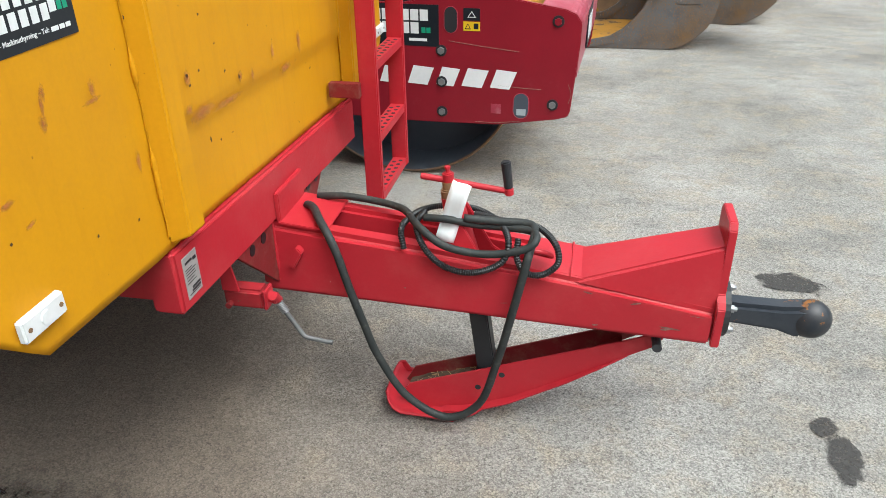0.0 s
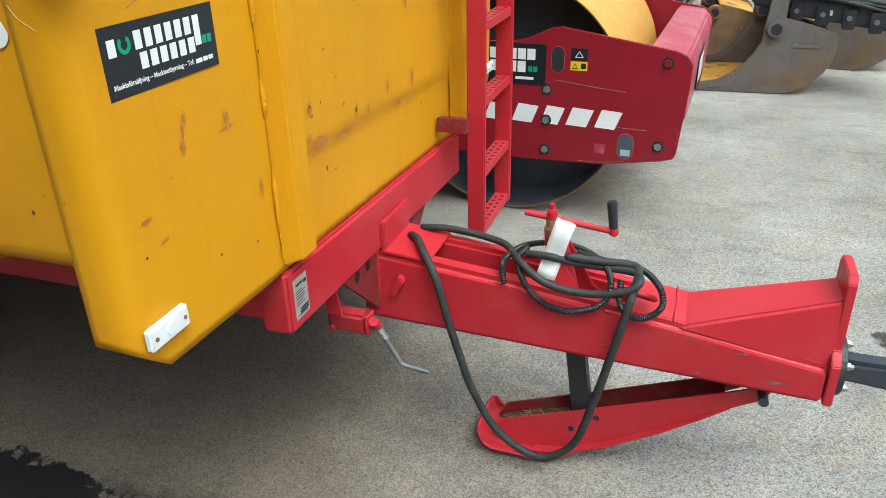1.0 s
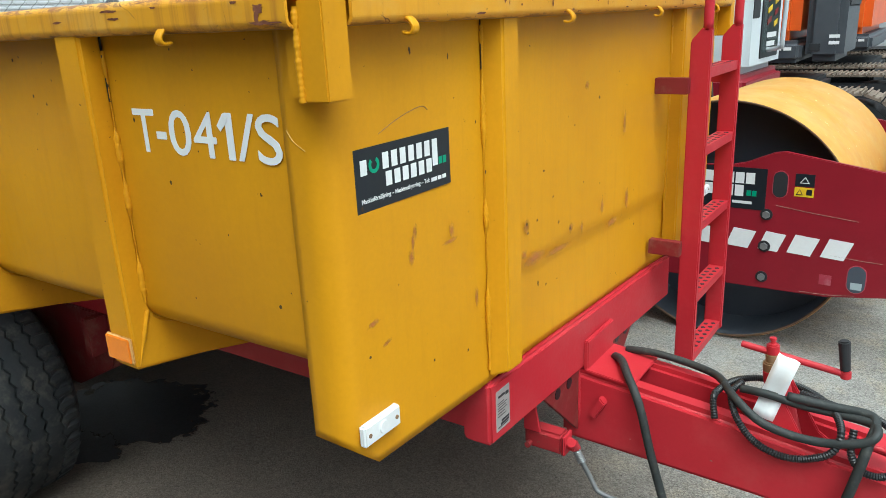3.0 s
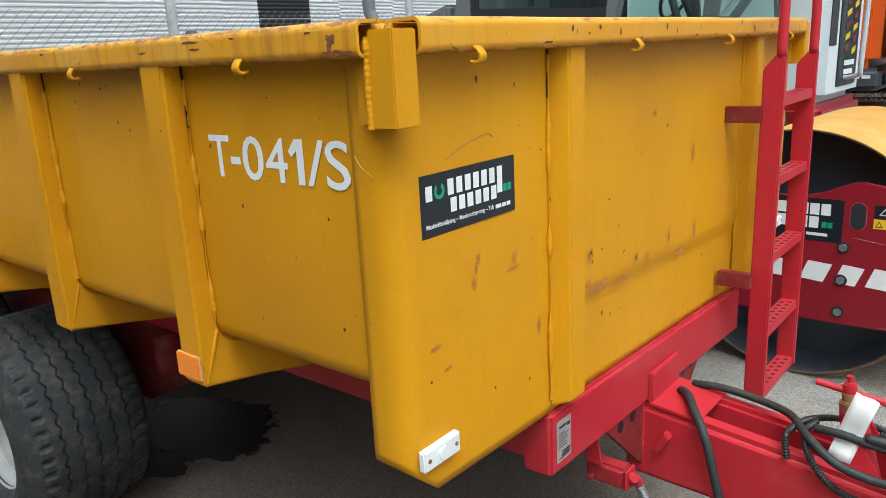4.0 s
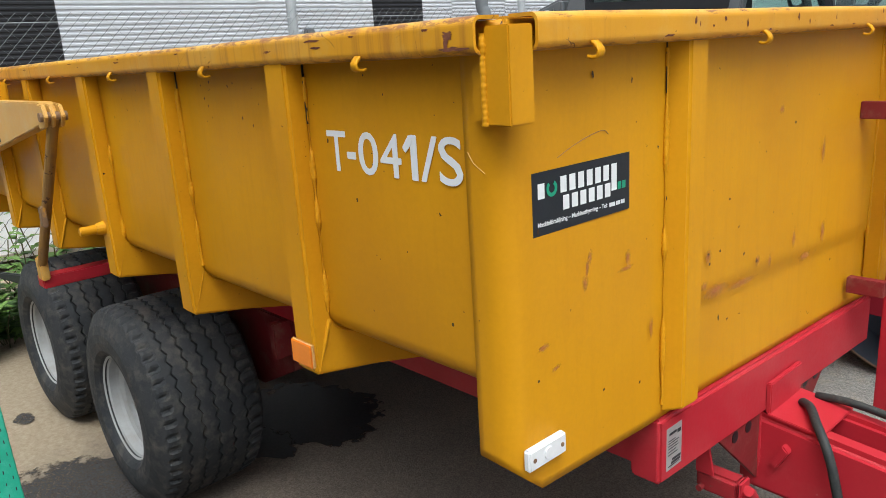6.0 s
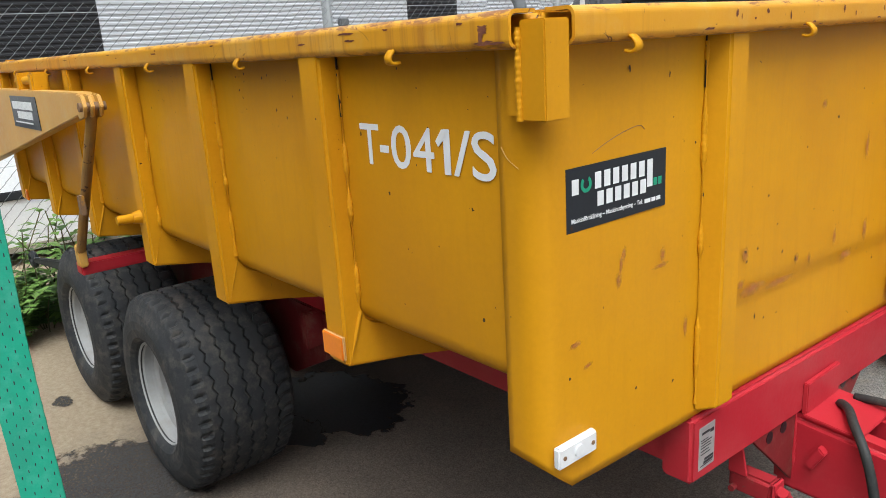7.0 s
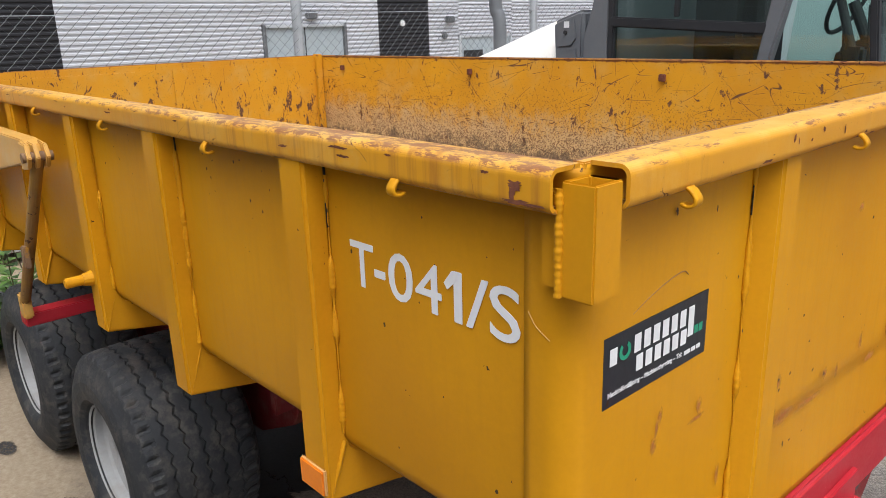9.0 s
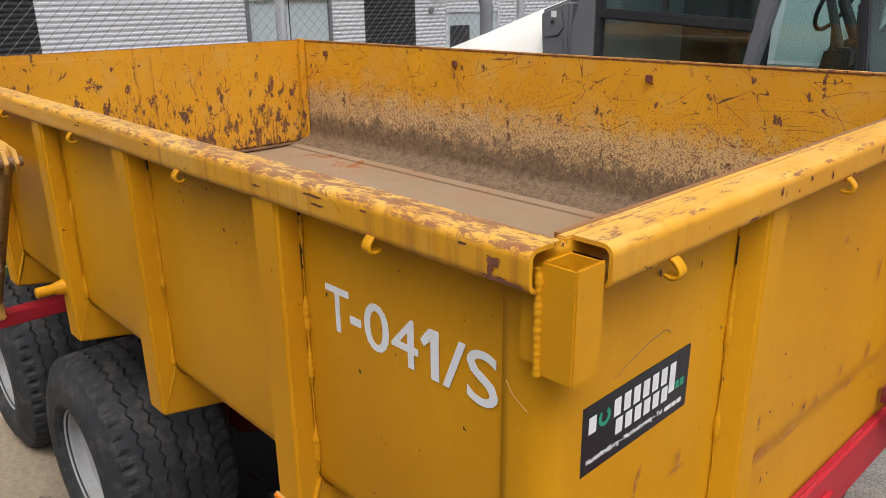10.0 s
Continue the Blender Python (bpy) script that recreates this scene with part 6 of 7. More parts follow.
    d = part("drum", lathe([(0.112, R - 0.003), (0.118, R), (1.37, R), (1.38, R - 0.006), (1.38, R - 0.03), (1.30, R - 0.03)], (c, 0, R), 96), DRUM, r, "steel drum with worn rusty yellow skin", local=True, smooth=True)
    part("drum_edge", lathe([(0.112, R - 0.003), (0.110, R - 0.006), (0.112, R - 0.014), (0.16, R - 0.0145)], (c, 0, R), 96), LIP_STEEL, d, local=True, smooth=True)
    part("drum_inside", lathe([(0.114, R - 0.0150), (0.40, R - 0.018), (0.40, 0.0)], (c, 0, R), 96), INNER_STEEL, d, local=True, smooth=False)
    part("drum_hub", rod((c, 0.03, R), (c, 0.42, R), 0.2, 0.16, 32, soften=0.01), DARK, d, local=True)
    part("drum_arm", box(c - 0.5, c + 0.2, 0.03, 0.075, R - 0.1, R + 0.1, 0.008), DARK, d, local=True)
    # tractor part
    part("rear_frame", prism([(-1.0, 0.45), (-1.0, 0.85), (-1.5, 1.0), (-4.3, 1.0), (-4.3, 0.6), (-1.6, 0.45)], 'y', 0.35, 1.3, 0.02), MAROON, r, local=True)
    hb = bmesh.new()
    crown = [(-2.84, 2.045), (-2.98, 2.03), (-3.24, 1.955), (-3.73, 1.80), (-4.35, 1.615)]
    rings = [[hb.verts.new(q) for q in ((x, 0.26, 1.0), (x, 0.26, z - 0.42), (x, 0.34, z - 0.2), (x, 0.50, z - 0.03), (x, 0.62, z), (x, 1.14, z), (x, 1.42, z - 0.2), (x, 1.5, z - 0.42), (x, 1.5, 1.0))] for x, z in crown]
    for A, B in zip(rings, rings[1:]):
        for k in range(8):
            hb.faces.new((A[k], A[k + 1], B[k + 1], B[k]))
    hb.faces.new(rings[0])
    hb.faces.new(rings[-1])
    bmesh.ops.recalc_face_normals(hb, faces=hb.faces)
    part("hood", hb, CREAM, r, "cream-white sloping engine hood", local=True, smooth=True)
    gp = part("hood_end", prism([(-2.86, 1.0), (-2.875, 1.70), (-2.893, 1.955), (-2.86, 1.975), (-2.666, 2.033), (-2.63, 2.03), (-2.632, 1.0)], 'y', 0.24, 1.52, 0.022, 3), CAB_GREY, r, "grey plastic panel with a latch", local=True)
    part("side_post", prism([(-2.630, 1.0), (-2.625, 1.86), (-2.56, 2.05), (-2.45, 2.60), (-2.40, 2.60), (-2.40, 1.0)], 'y', 0.22, 1.54, 0.025, 3), CAB_GREY, gp, local=True)
    part("latch_panel", prism([(-2.835, 1.80), (-2.85, 1.935), (-2.70, 1.985), (-2.68, 1.86), (-2.72, 1.81)], 'y', 0.231, 0.242, 0.006), CAB_GREY, gp, local=True)
    part("panel_step", prism([(-2.84, 1.30), (-2.85, 1.74), (-2.68, 1.80), (-2.66, 1.30)], 'y', 0.233, 0.242, 0.008), CAB_GREY, gp, local=True)
    part("latch", rod((-2.768, 0.222, 1.896), (-2.768, 0.236, 1.896), 0.013, n=14), DARK, gp, local=True)
    part("label", box(-2.782, -2.738, 0.228, 0.2305, 1.925, 1.965, 0), WHITE_VINYL, gp, local=True)
    cab = part("cab", box(-2.42, -0.80, 0.24, 1.52, 1.0, 1.60, 0.03, 3), GREY_PAINT, r, "dark grey driver's cab with tinted windows", local=True)
    part("cab_roof", box(-2.5, -0.72, 0.2, 1.56, 2.62, 2.76, 0.04, 3), CREAM, cab, local=True)
    part("rear_pillar", prism([(-2.425, 1.0), (-2.43, 2.64), (-2.38, 2.64), (-2.375, 1.0)], 'y', 0.225, 0.275, 0.01), DARK, cab, local=True)
    part("sash_bar", prism([(-1.965, 1.97), (-1.955, 2.60), (-1.925, 2.60), (-1.935, 1.97)], 'y', 0.234, 0.262, 0.005), DARK, cab, local=True)
    part("rear_pillar", prism([(-2.42, 1.0), (-2.42, 2.64), (-2.30, 2.64), (-2.28, 1.0)], 'y', 1.485, 1.535, 0.01), CAB_GREY, cab, local=True)
    part("window_frame", prism([(-2.30, 1.58), (-2.30, 1.63), (-1.42, 1.63), (-1.42, 1.58)], 'y', 0.228, 0.27, 0.006), DARK, cab, local=True)
    part("window_frame", prism([(-2.41, 1.925), (-2.41, 1.985), (-1.38, 1.925), (-1.39, 1.865)], 'y', 0.222, 0.27, 0.008), DARK, cab, local=True)
    part("mid_pillar", prism([(-1.567, 1.0), (-1.278, 2.64), (-1.15, 2.64), (-1.535, 1.0)], 'y', 0.215, 0.275, 0.01), CAB_GREY, cab, local=True)
    part("mid_pillar", prism([(-1.47, 1.0), (-1.30, 2.64), (-1.19, 2.64), (-1.36, 1.0)], 'y', 1.485, 1.535, 0.01), CAB_GREY, cab, local=True)
    part("front_pillar", prism([(-0.80, 1.0), (-0.98, 2.64), (-0.94, 2.64), (-0.76, 1.0)], 'y', 0.23, 0.27, 0.008), DARK, cab, local=True)
    part("front_pillar", prism([(-0.80, 1.0), (-0.98, 2.64), (-0.94, 2.64), (-0.76, 1.0)], 'y', 1.49, 1.53, 0.008), DARK, cab, local=True)
    panes = (("side_pane", prism([(-2.375, 1.58), (-2.375, 1.95), (-1.40, 1.90), (-1.46, 1.58)], 'y', 0.246, 0.252, 0)), ("side_pane", prism([(-2.375, 1.96), (-2.375, 2.63), (-1.28, 2.63), (-1.39, 1.91)], 'y', 0.246, 0.252, 0)),
             ("door_pane", prism([(-1.31, 1.5), (-1.20, 2.63), (-0.97, 2.63), (-0.85, 1.5)], 'y', 0.246, 0.252, 0)), ("far_pane", prism([(-2.29, 1.62), (-2.29, 2.63), (-1.31, 2.63), (-1.42, 1.62)], 'y', 1.506, 1.512, 0)),
             ("far_pane", prism([(-1.31, 1.5), (-1.20, 2.63), (-0.97, 2.63), (-0.85, 1.5)], 'y', 1.506, 1.512, 0)), ("windscreen", prism([(-0.82, 1.55), (-0.945, 2.63), (-0.94, 2.63), (-0.815, 1.55)], 'y', 0.27, 1.49, 0)))
    for nm, bm in panes:
        part(nm, bm, GLASS_DARK, cab, local=True).visible_shadow = False
    part("seat", box(-2.1, -1.7, 0.6, 1.1, 1.5, 2.15, 0.08, 4), SEAT, cab, local=True)
    part("console", prism([(-1.25, 1.5), (-1.20, 1.78), (-1.02, 1.86), (-0.9, 1.5)], 'y', 0.6, 1.15, 0.02), DARK, cab, local=True)
    part("steering_column", rod((-1.05, 0.88, 1.6), (-1.25, 0.88, 2.02), 0.03, n=12), DARK, cab, local=True)
    part("cross_bar", box(-1.35, -0.95, 1.46, 1.49, 2.02, 2.06, 0.004), DARK, cab, local=True)
    part("cross_bar", box(-1.35, -0.95, 0.9, 0.93, 2.15, 2.19, 0.004), DARK, cab, local=True)
    part("door_strut", rod((-1.02, 0.42, 1.72), (-1.22, 0.42, 2.32), 0.022, n=12), DARK, cab, local=True)
    part("door_rail", box(-1.24, -0.95, 0.40, 0.43, 2.03, 2.06, 0.006), DARK, cab, local=True)
    part("door_latch", box(-1.06, -0.97, 0.36, 0.44, 1.70, 1.80, 0.015), DARK, cab, local=True)
    for x, z in ((-1.12, 1.95), (-1.0, 2.0)):
        part("lever", rod((x, 0.55, 1.6), (x - 0.03, 0.55, z), 0.01, n=8), DARK, cab, local=True)
    wheel_rows = []
    for i in range(25):
        a = i * math.tau / 24
        c = Vector((-1.27 + 0.08 * math.cos(a), 0.88 + 0.19 * math.sin(a), 2.03 + 0.17 * math.cos(a)))
        wheel_rows.append([c + Vector((0.013 * math.cos(b), 0, 0.013 * math.sin(b))) for b in [j * math.tau / 6 for j in range(7)]])
    part("steering_wheel", sheet(wheel_rows), DARK, cab, local=True, smooth=True)
    part("arm_rest", box(-1.95, -1.55, 0.48, 0.58, 1.78, 1.84, 0.02), SEAT, cab, local=True)
    part("exhaust_pipe", sweep(smooth_path([(-3.85, 0.68, 1.45), (-3.85, 0.68, 1.80), (-3.85, 0.68, 1.965), (-3.865, 0.68, 2.03), (-3.885, 0.67, 2.10), (-3.89, 0.67, 2.40)], 6), 0.053, 18), GREY_PAINT, r, "grey bent exhaust pipe", local=True, smooth=True)
    for y in (0.14, 1.24):
        w = part("tyre", lathe([(0.0, 0.36), (0.0, 0.6), (0.05, 0.68), (0.1, 0.70), (0.3, 0.70), (0.35, 0.68), (0.4, 0.6), (0.4, 0.36)], (-3.1, y, 0.70), 40), RUBBER, r, local=True, smooth=True)
        part("rim", lathe([(0.06, 0.0), (0.06, 0.3), (0.0, 0.36), (0.4, 0.36), (0.34, 0.3), (0.34, 0.0)], (-3.1, y, 0.70), 32), CREAM, w, local=True)


road_roller()


# ---- digging buckets and a coupler on the asphalt ----
def bucket(at, turn, scale, mat, inside, label, width=1.1, ear=True):
    b = thing("digging_bucket", at, label, "bucket", "buckets on the asphalt", turn=turn)
    s = scale
    outer = [(-0.17, 0.0), (0.577, 0.0), (0.68, 0.035), (0.769, 0.095), (0.86, 0.19), (0.91, 0.279), (0.935, 0.40), (0.933, 0.482), (0.90, 0.525), (0.86, 0.544), (0.678, 0.594), (0.50, 0.634), (0.50, 0.85), (0.37, 0.86), (0.347, 0.567), (0.337, 0.442), (0.29, 0.34), (0.228, 0.26), (0.14, 0.175), (0.033, 0.11), (-0.19, 0.06)]
    if not ear:
        outer = [q for q in outer if q[1] < 0.8]
    outer = [(x * s, z * s) for x, z in outer]
    for y in (0.0, width - 0.03):
        part("side_plate", prism(outer, 'y', y, y + 0.03, 0.006), mat, b, local=True)
        part("cutting_lip", prism([(p * s, q * s) for p, q in ((-0.19, 0.0), (0.12, 0.06), (0.28, 0.22), (0.37, 0.40), (0.40, 0.50), (0.345, 0.50), (0.33, 0.42), (0.285, 0.335), (0.222, 0.255), (0.135, 0.172), (0.028, 0.108), (-0.2, 0.07))], 'y', y - 0.010, y + 0.001, 0.004), mat, b, local=True)
        part("pin_boss", rod((0.433 * s, y - 0.045, 0.549 * s), (0.433 * s, y + 0.06, 0.549 * s), 0.072 * s, n=24, soften=0.008), mat, b, local=True)
        part("pin_bore", rod((0.433 * s, y - 0.048, 0.549 * s), (0.433 * s, y - 0.040, 0.549 * s), 0.046 * s, n=20), DARK, b, local=True)
    shell = [(-0.2, 0.012), (0.2, 0.012), (0.57, 0.012), (0.67, 0.045), (0.755, 0.105), (0.845, 0.20), (0.895, 0.285), (0.918, 0.40), (0.915, 0.475), (0.885, 0.51), (0.67, 0.575), (0.50, 0.615)]
    part("shell", sheet([[(x * s, y, z * s) for x, z in shell] for y in (0.01, width / 2, width - 0.01)]), inside, b, local=True, smooth=True, thick=0.02)
    for k in range(5):
        y = 0.06 + k * (width - 0.12) / 4
        part("tooth", prism([(-0.32 * s, 0.0), (-0.18 * s, 0.0), (-0.18 * s, 0.05), (-0.32 * s, 0.012)], 'y', y - 0.04, y + 0.04, 0.004), RUSTY, b, local=True)
    return b


YELLOW_WORN = surface("bucket_inside_paint", (0.55, 0.26, 0.03), (0.4, 0.2, 0.04), 3.0, 0.6, 0.0, chip=(0.2, 0.12, 0.07), chip_level=0.55, chip_scale=6.0)
b1 = bucket((0.0, 7.0, 0), 3, 1.0, BUCKET, YELLOW_WORN, "worn grey digging bucket with rusty cutting lip")
bucket((-0.45, 8.15, 0), 4, 0.9, RUSTY, YELLOW_WORN, "rusty brown digging bucket with orange inside", 0.95, ear=False)
bucket((0.62, 8.15, 0), -3, 1.15, BUCKET, YELLOW_WORN, "large grey digging bucket on the asphalt", 1.2)
part("embossed_bar", box(0.575, 0.79, -0.006, 0.0, 0.395, 0.44, 0.004), BUCKET, b1, local=True)


def coupler():
    c = thing("tilt_coupler", (0.66, 7.35, 0.66), "black and blue hydraulic tilting coupler lying on the bucket", "coupler", turn=-8)
    part("base", prism([(-0.2, 0.0), (0.75, -0.12), (0.78, -0.02), (0.6, 0.08), (-0.15, 0.12)], 'y', -0.25, 0.3, 0.015), BLACK, c, local=True)
    part("bracket", box(-0.1, 0.5, -0.22, 0.25, 0.12, 0.5, 0.03), BLUE, c, local=True)
    part("cylinder", rod((-0.18, -0.3, 0.3), (0.5, -0.3, 0.42), 0.05, n=18), GREY_PAINT, c, local=True)
    part("block", prism([(-0.42, 0.05), (-0.12, 0.0), (-0.05, 0.5), (-0.36, 0.55)], 'y', -0.2, 0.2, 0.02), DARK, c, local=True)
    for k in range(4):
        part("side_lug", box(-0.1 + 0.2 * k, 0.0 + 0.2 * k, -0.29, -0.25, -0.06 - 0.02 * k, 0.10 - 0.02 * k, 0.008), DARK, c, local=True)
        part("bolt", rod((-0.05 + 0.2 * k, -0.305, 0.03 - 0.02 * k), (-0.05 + 0.2 * k, -0.288, 0.03 - 0.02 * k), 0.022, n=6), GREY_PAINT, c, local=True)
    part("rating_plate", box(0.12, 0.22, -0.256, -0.2505, 0.0, 0.04, 0), WHITE_VINYL, c, local=True)
    part("end_block", box(0.62, 0.9, -0.2, 0.2, -0.1, 0.06, 0.02), BLACK, c, local=True)
    part("red_cap", rod((0.88, -0.12, 0.0), (0.96, -0.12, -0.01), 0.04, n=16, soften=0.006), MAROON_PALE, c, local=True)
    for k in range(3):
        part("hose", sweep(smooth_path([(-0.35, -0.15 + 0.1 * k, 0.2), (-0.1, -0.3 + 0.06 * k, 0.16 + 0.04 * k), (0.25, -0.31 + 0.05 * k, 0.13), (0.6, -0.26, 0.05 + 0.03 * k), (0.8, -0.22 + 0.08 * k, 0.02)], 6), 0.016, 10), HOSE, c, local=True, smooth=True)
    hk = [(-0.40, 0, 0.42), (-0.50, 0, 0.40), (-0.56, 0, 0.33), (-0.53, 0, 0.27), (-0.46, 0, 0.26), (-0.42, 0, 0.29)]
    part("hook", sweep(smooth_path(hk, 6), 0.028, 12), DARK, c, local=True, smooth=True)
    part("hose", sweep(smooth_path([(-0.3, 0.1, 0.5), (-0.1, 0.0, 0.75), (0.2, -0.1, 0.7), (0.4, -0.1, 0.5)], 6), 0.02, 10), HOSE, c, local=True, smooth=True)


coupler()


# ---- excavators in a row ----
SHOE = None


def excavator(at, turn, body, skirt, cabm, label, length=3.6, top=0.86, floor=1.16, cab_ahead=True):
    global SHOE
    e = thing("excavator", at, label, "excavator", "parked excavators", turn=turn)
    R = top / 2
    for y0 in (-1.0, 1.0):
        t = part("track_frame", prism([(-length + R * 0.4, 0.18), (-R * 0.4, 0.18), (-R * 0.3, top - 0.2), (-length + R * 0.3, top - 0.2)], 'y', y0 - 0.2, y0 + 0.2, 0.03), DARK, e, local=True)
        for xc in (-R, -length + R):
            part("idler", rod((xc, y0 - 0.21, R), (xc, y0 + 0.21, R), R - 0.07, n=28), DARK, t, local=True)
        if SHOE is None:
            bm = box(-0.078, 0.078, -0.25, 0.25, -0.012, 0.012, 0)
            for gx in (-0.06, 0.0, 0.06):
                box(gx - 0.008, gx + 0.008, -0.25, 0.25, 0.01, 0.032, 0, bm=bm)
            SHOE = bpy.data.meshes.new("track_shoe")
            bm.to_mesh(SHOE)
            bm.free()
            SHOE.materials.append(TRACK)
        straight = length - 2 * R
        total = 2 * straight + math.tau * R
        n = int(total / 0.17)
        for k in range(n):
            s = k * total / n
            if s < straight:
                x, z, a = -length + R + s, top, 0
            elif s < straight + math.pi * R:
                a = (s - straight) / R
                x, z = -R + R * math.sin(a), R + R * math.cos(a)
            elif s < 2 * straight + math.pi * R:
                x, z, a = -R - (s - straight - math.pi * R), 0.0, math.pi
            else:
                a = math.pi + (s - 2 * straight - math.pi * R) / R
                x, z = -length + R + R * math.sin(a), R + R * math.cos(a)
            o = new("track_shoe", SHOE)
            o.parent = t
            o.matrix_basis = Matrix.LocRotScale((x, y0, z + 0.01), Euler((0, a, 0)), None)
    part("under_carriage", box(-length * 0.75, -length * 0.25, -0.8, 0.8, 0.35, 0.9, 0.05), DARK, e, local=True)
    cx = -length / 2 - 0.45
    part("slew_ring", rod((cx, 0, 0.85), (cx, 0, 1.2), 0.6, n=32), DARK, e, local=True)
    sk = part("house_skirt", box(cx - 1.6, cx + 1.32, -1.22, 1.22, floor, floor + 0.21, 0.05, 3), skirt, e, local=True)
    for k in range(3):
        part("print_bar", box(cx + 0.98 + 0.09 * k, cx + 1.05 + 0.09 * k, -1.226, -1.218, floor + 0.12, floor + 0.15, 0), WHITE_VINYL, sk, local=True)
    h = part("engine_house", box(cx - 1.6, cx + 1.28, -1.2, 1.2, floor + 0.2, 2.2, 0.10, 4), body, e, local=True)
    part("vent_grille", box(cx - 1.2, cx - 0.6, -1.212, -1.195, 1.7, 2.1, 0.01), DARK, h, local=True)
    part("badge", rod((cx + 0.28, -1.212, 1.8), (cx + 0.28, -1.195, 1.8), 0.09, n=24), LIGHT_GREY, h, local=True)
    c0, c1, cy = (cx + 1.34, cx + 1.68, -1.2) if cab_ahead else (cx + 0.3, cx + 1.3, -1.19)
    z0 = 1.17 if cab_ahead else 2.15
    cb = part("cab", box(c0, c1, cy, cy + 1.0, z0, 3.0, 0.07, 4), cabm, e, local=True)
    part("side_window", box(c0 + 0.06, c1 - 0.06, cy - 0.012, cy + 0.005, z0 + 0.7, 2.8, 0.03), DARK, cb, local=True)
    part("front_window", box(c1 - 0.01, c1 + 0.012, cy + 0.1, cy + 0.9, z0 + 0.5, 2.8, 0.03), DARK, cb, local=True)
    if cab_ahead:
        part("vent_plate", box(c0 + 0.04, c0 + 0.14, cy - 0.008, cy + 0.004, z0 + 0.10, z0 + 0.17, 0.004), DARK, cb, local=True)
        for k in range(2):
            part("print_bar", box(c1 - 0.13, c1 - 0.04, cy - 0.01, cy + 0.001, z0 + 0.22 - 0.06 * k, z0 + 0.25 - 0.06 * k, 0), WHITE_VINYL, cb, local=True)
    part("hand_rail", sweep(smooth_path([(cx + 0.58, -1.25, 1.35), (cx + 0.6, -1.32, 1.4), (cx + 0.6, -1.32, 1.9), (cx + 0.6, -1.32, 2.4), (cx + 0.58, -1.24, 2.45)], 5), 0.02, 10), LIGHT_GREY, e, local=True, smooth=True)
    part("boom", prism([(cx + 0.6, 1.5), (cx + 0.4, 2.0), (cx + 1.3, 3.8), (cx + 2.0, 4.5), (cx + 2.25, 4.3), (cx + 1.65, 3.4)], 'y', 0.0, 0.4, 0.03), body, e, local=True)
    return e


excavator((-0.55, 9.35, 0), 0, ORANGE, SLATE, SLATE, "orange and dark grey tracked excavator on rusty tracks")
excavator((-0.25, 12.6, 0), 0, ORANGE, SLATE, SLATE, "orange and grey tracked excavator with dusty tracks", floor=1.08, cab_ahead=False)
excavator((0.3, 15.75, 0), 0, LIGHT_GREY, LIGHT_GREY, LIGHT_GREY, "pale grey tracked excavator in the back row", floor=0.92, cab_ahead=False)


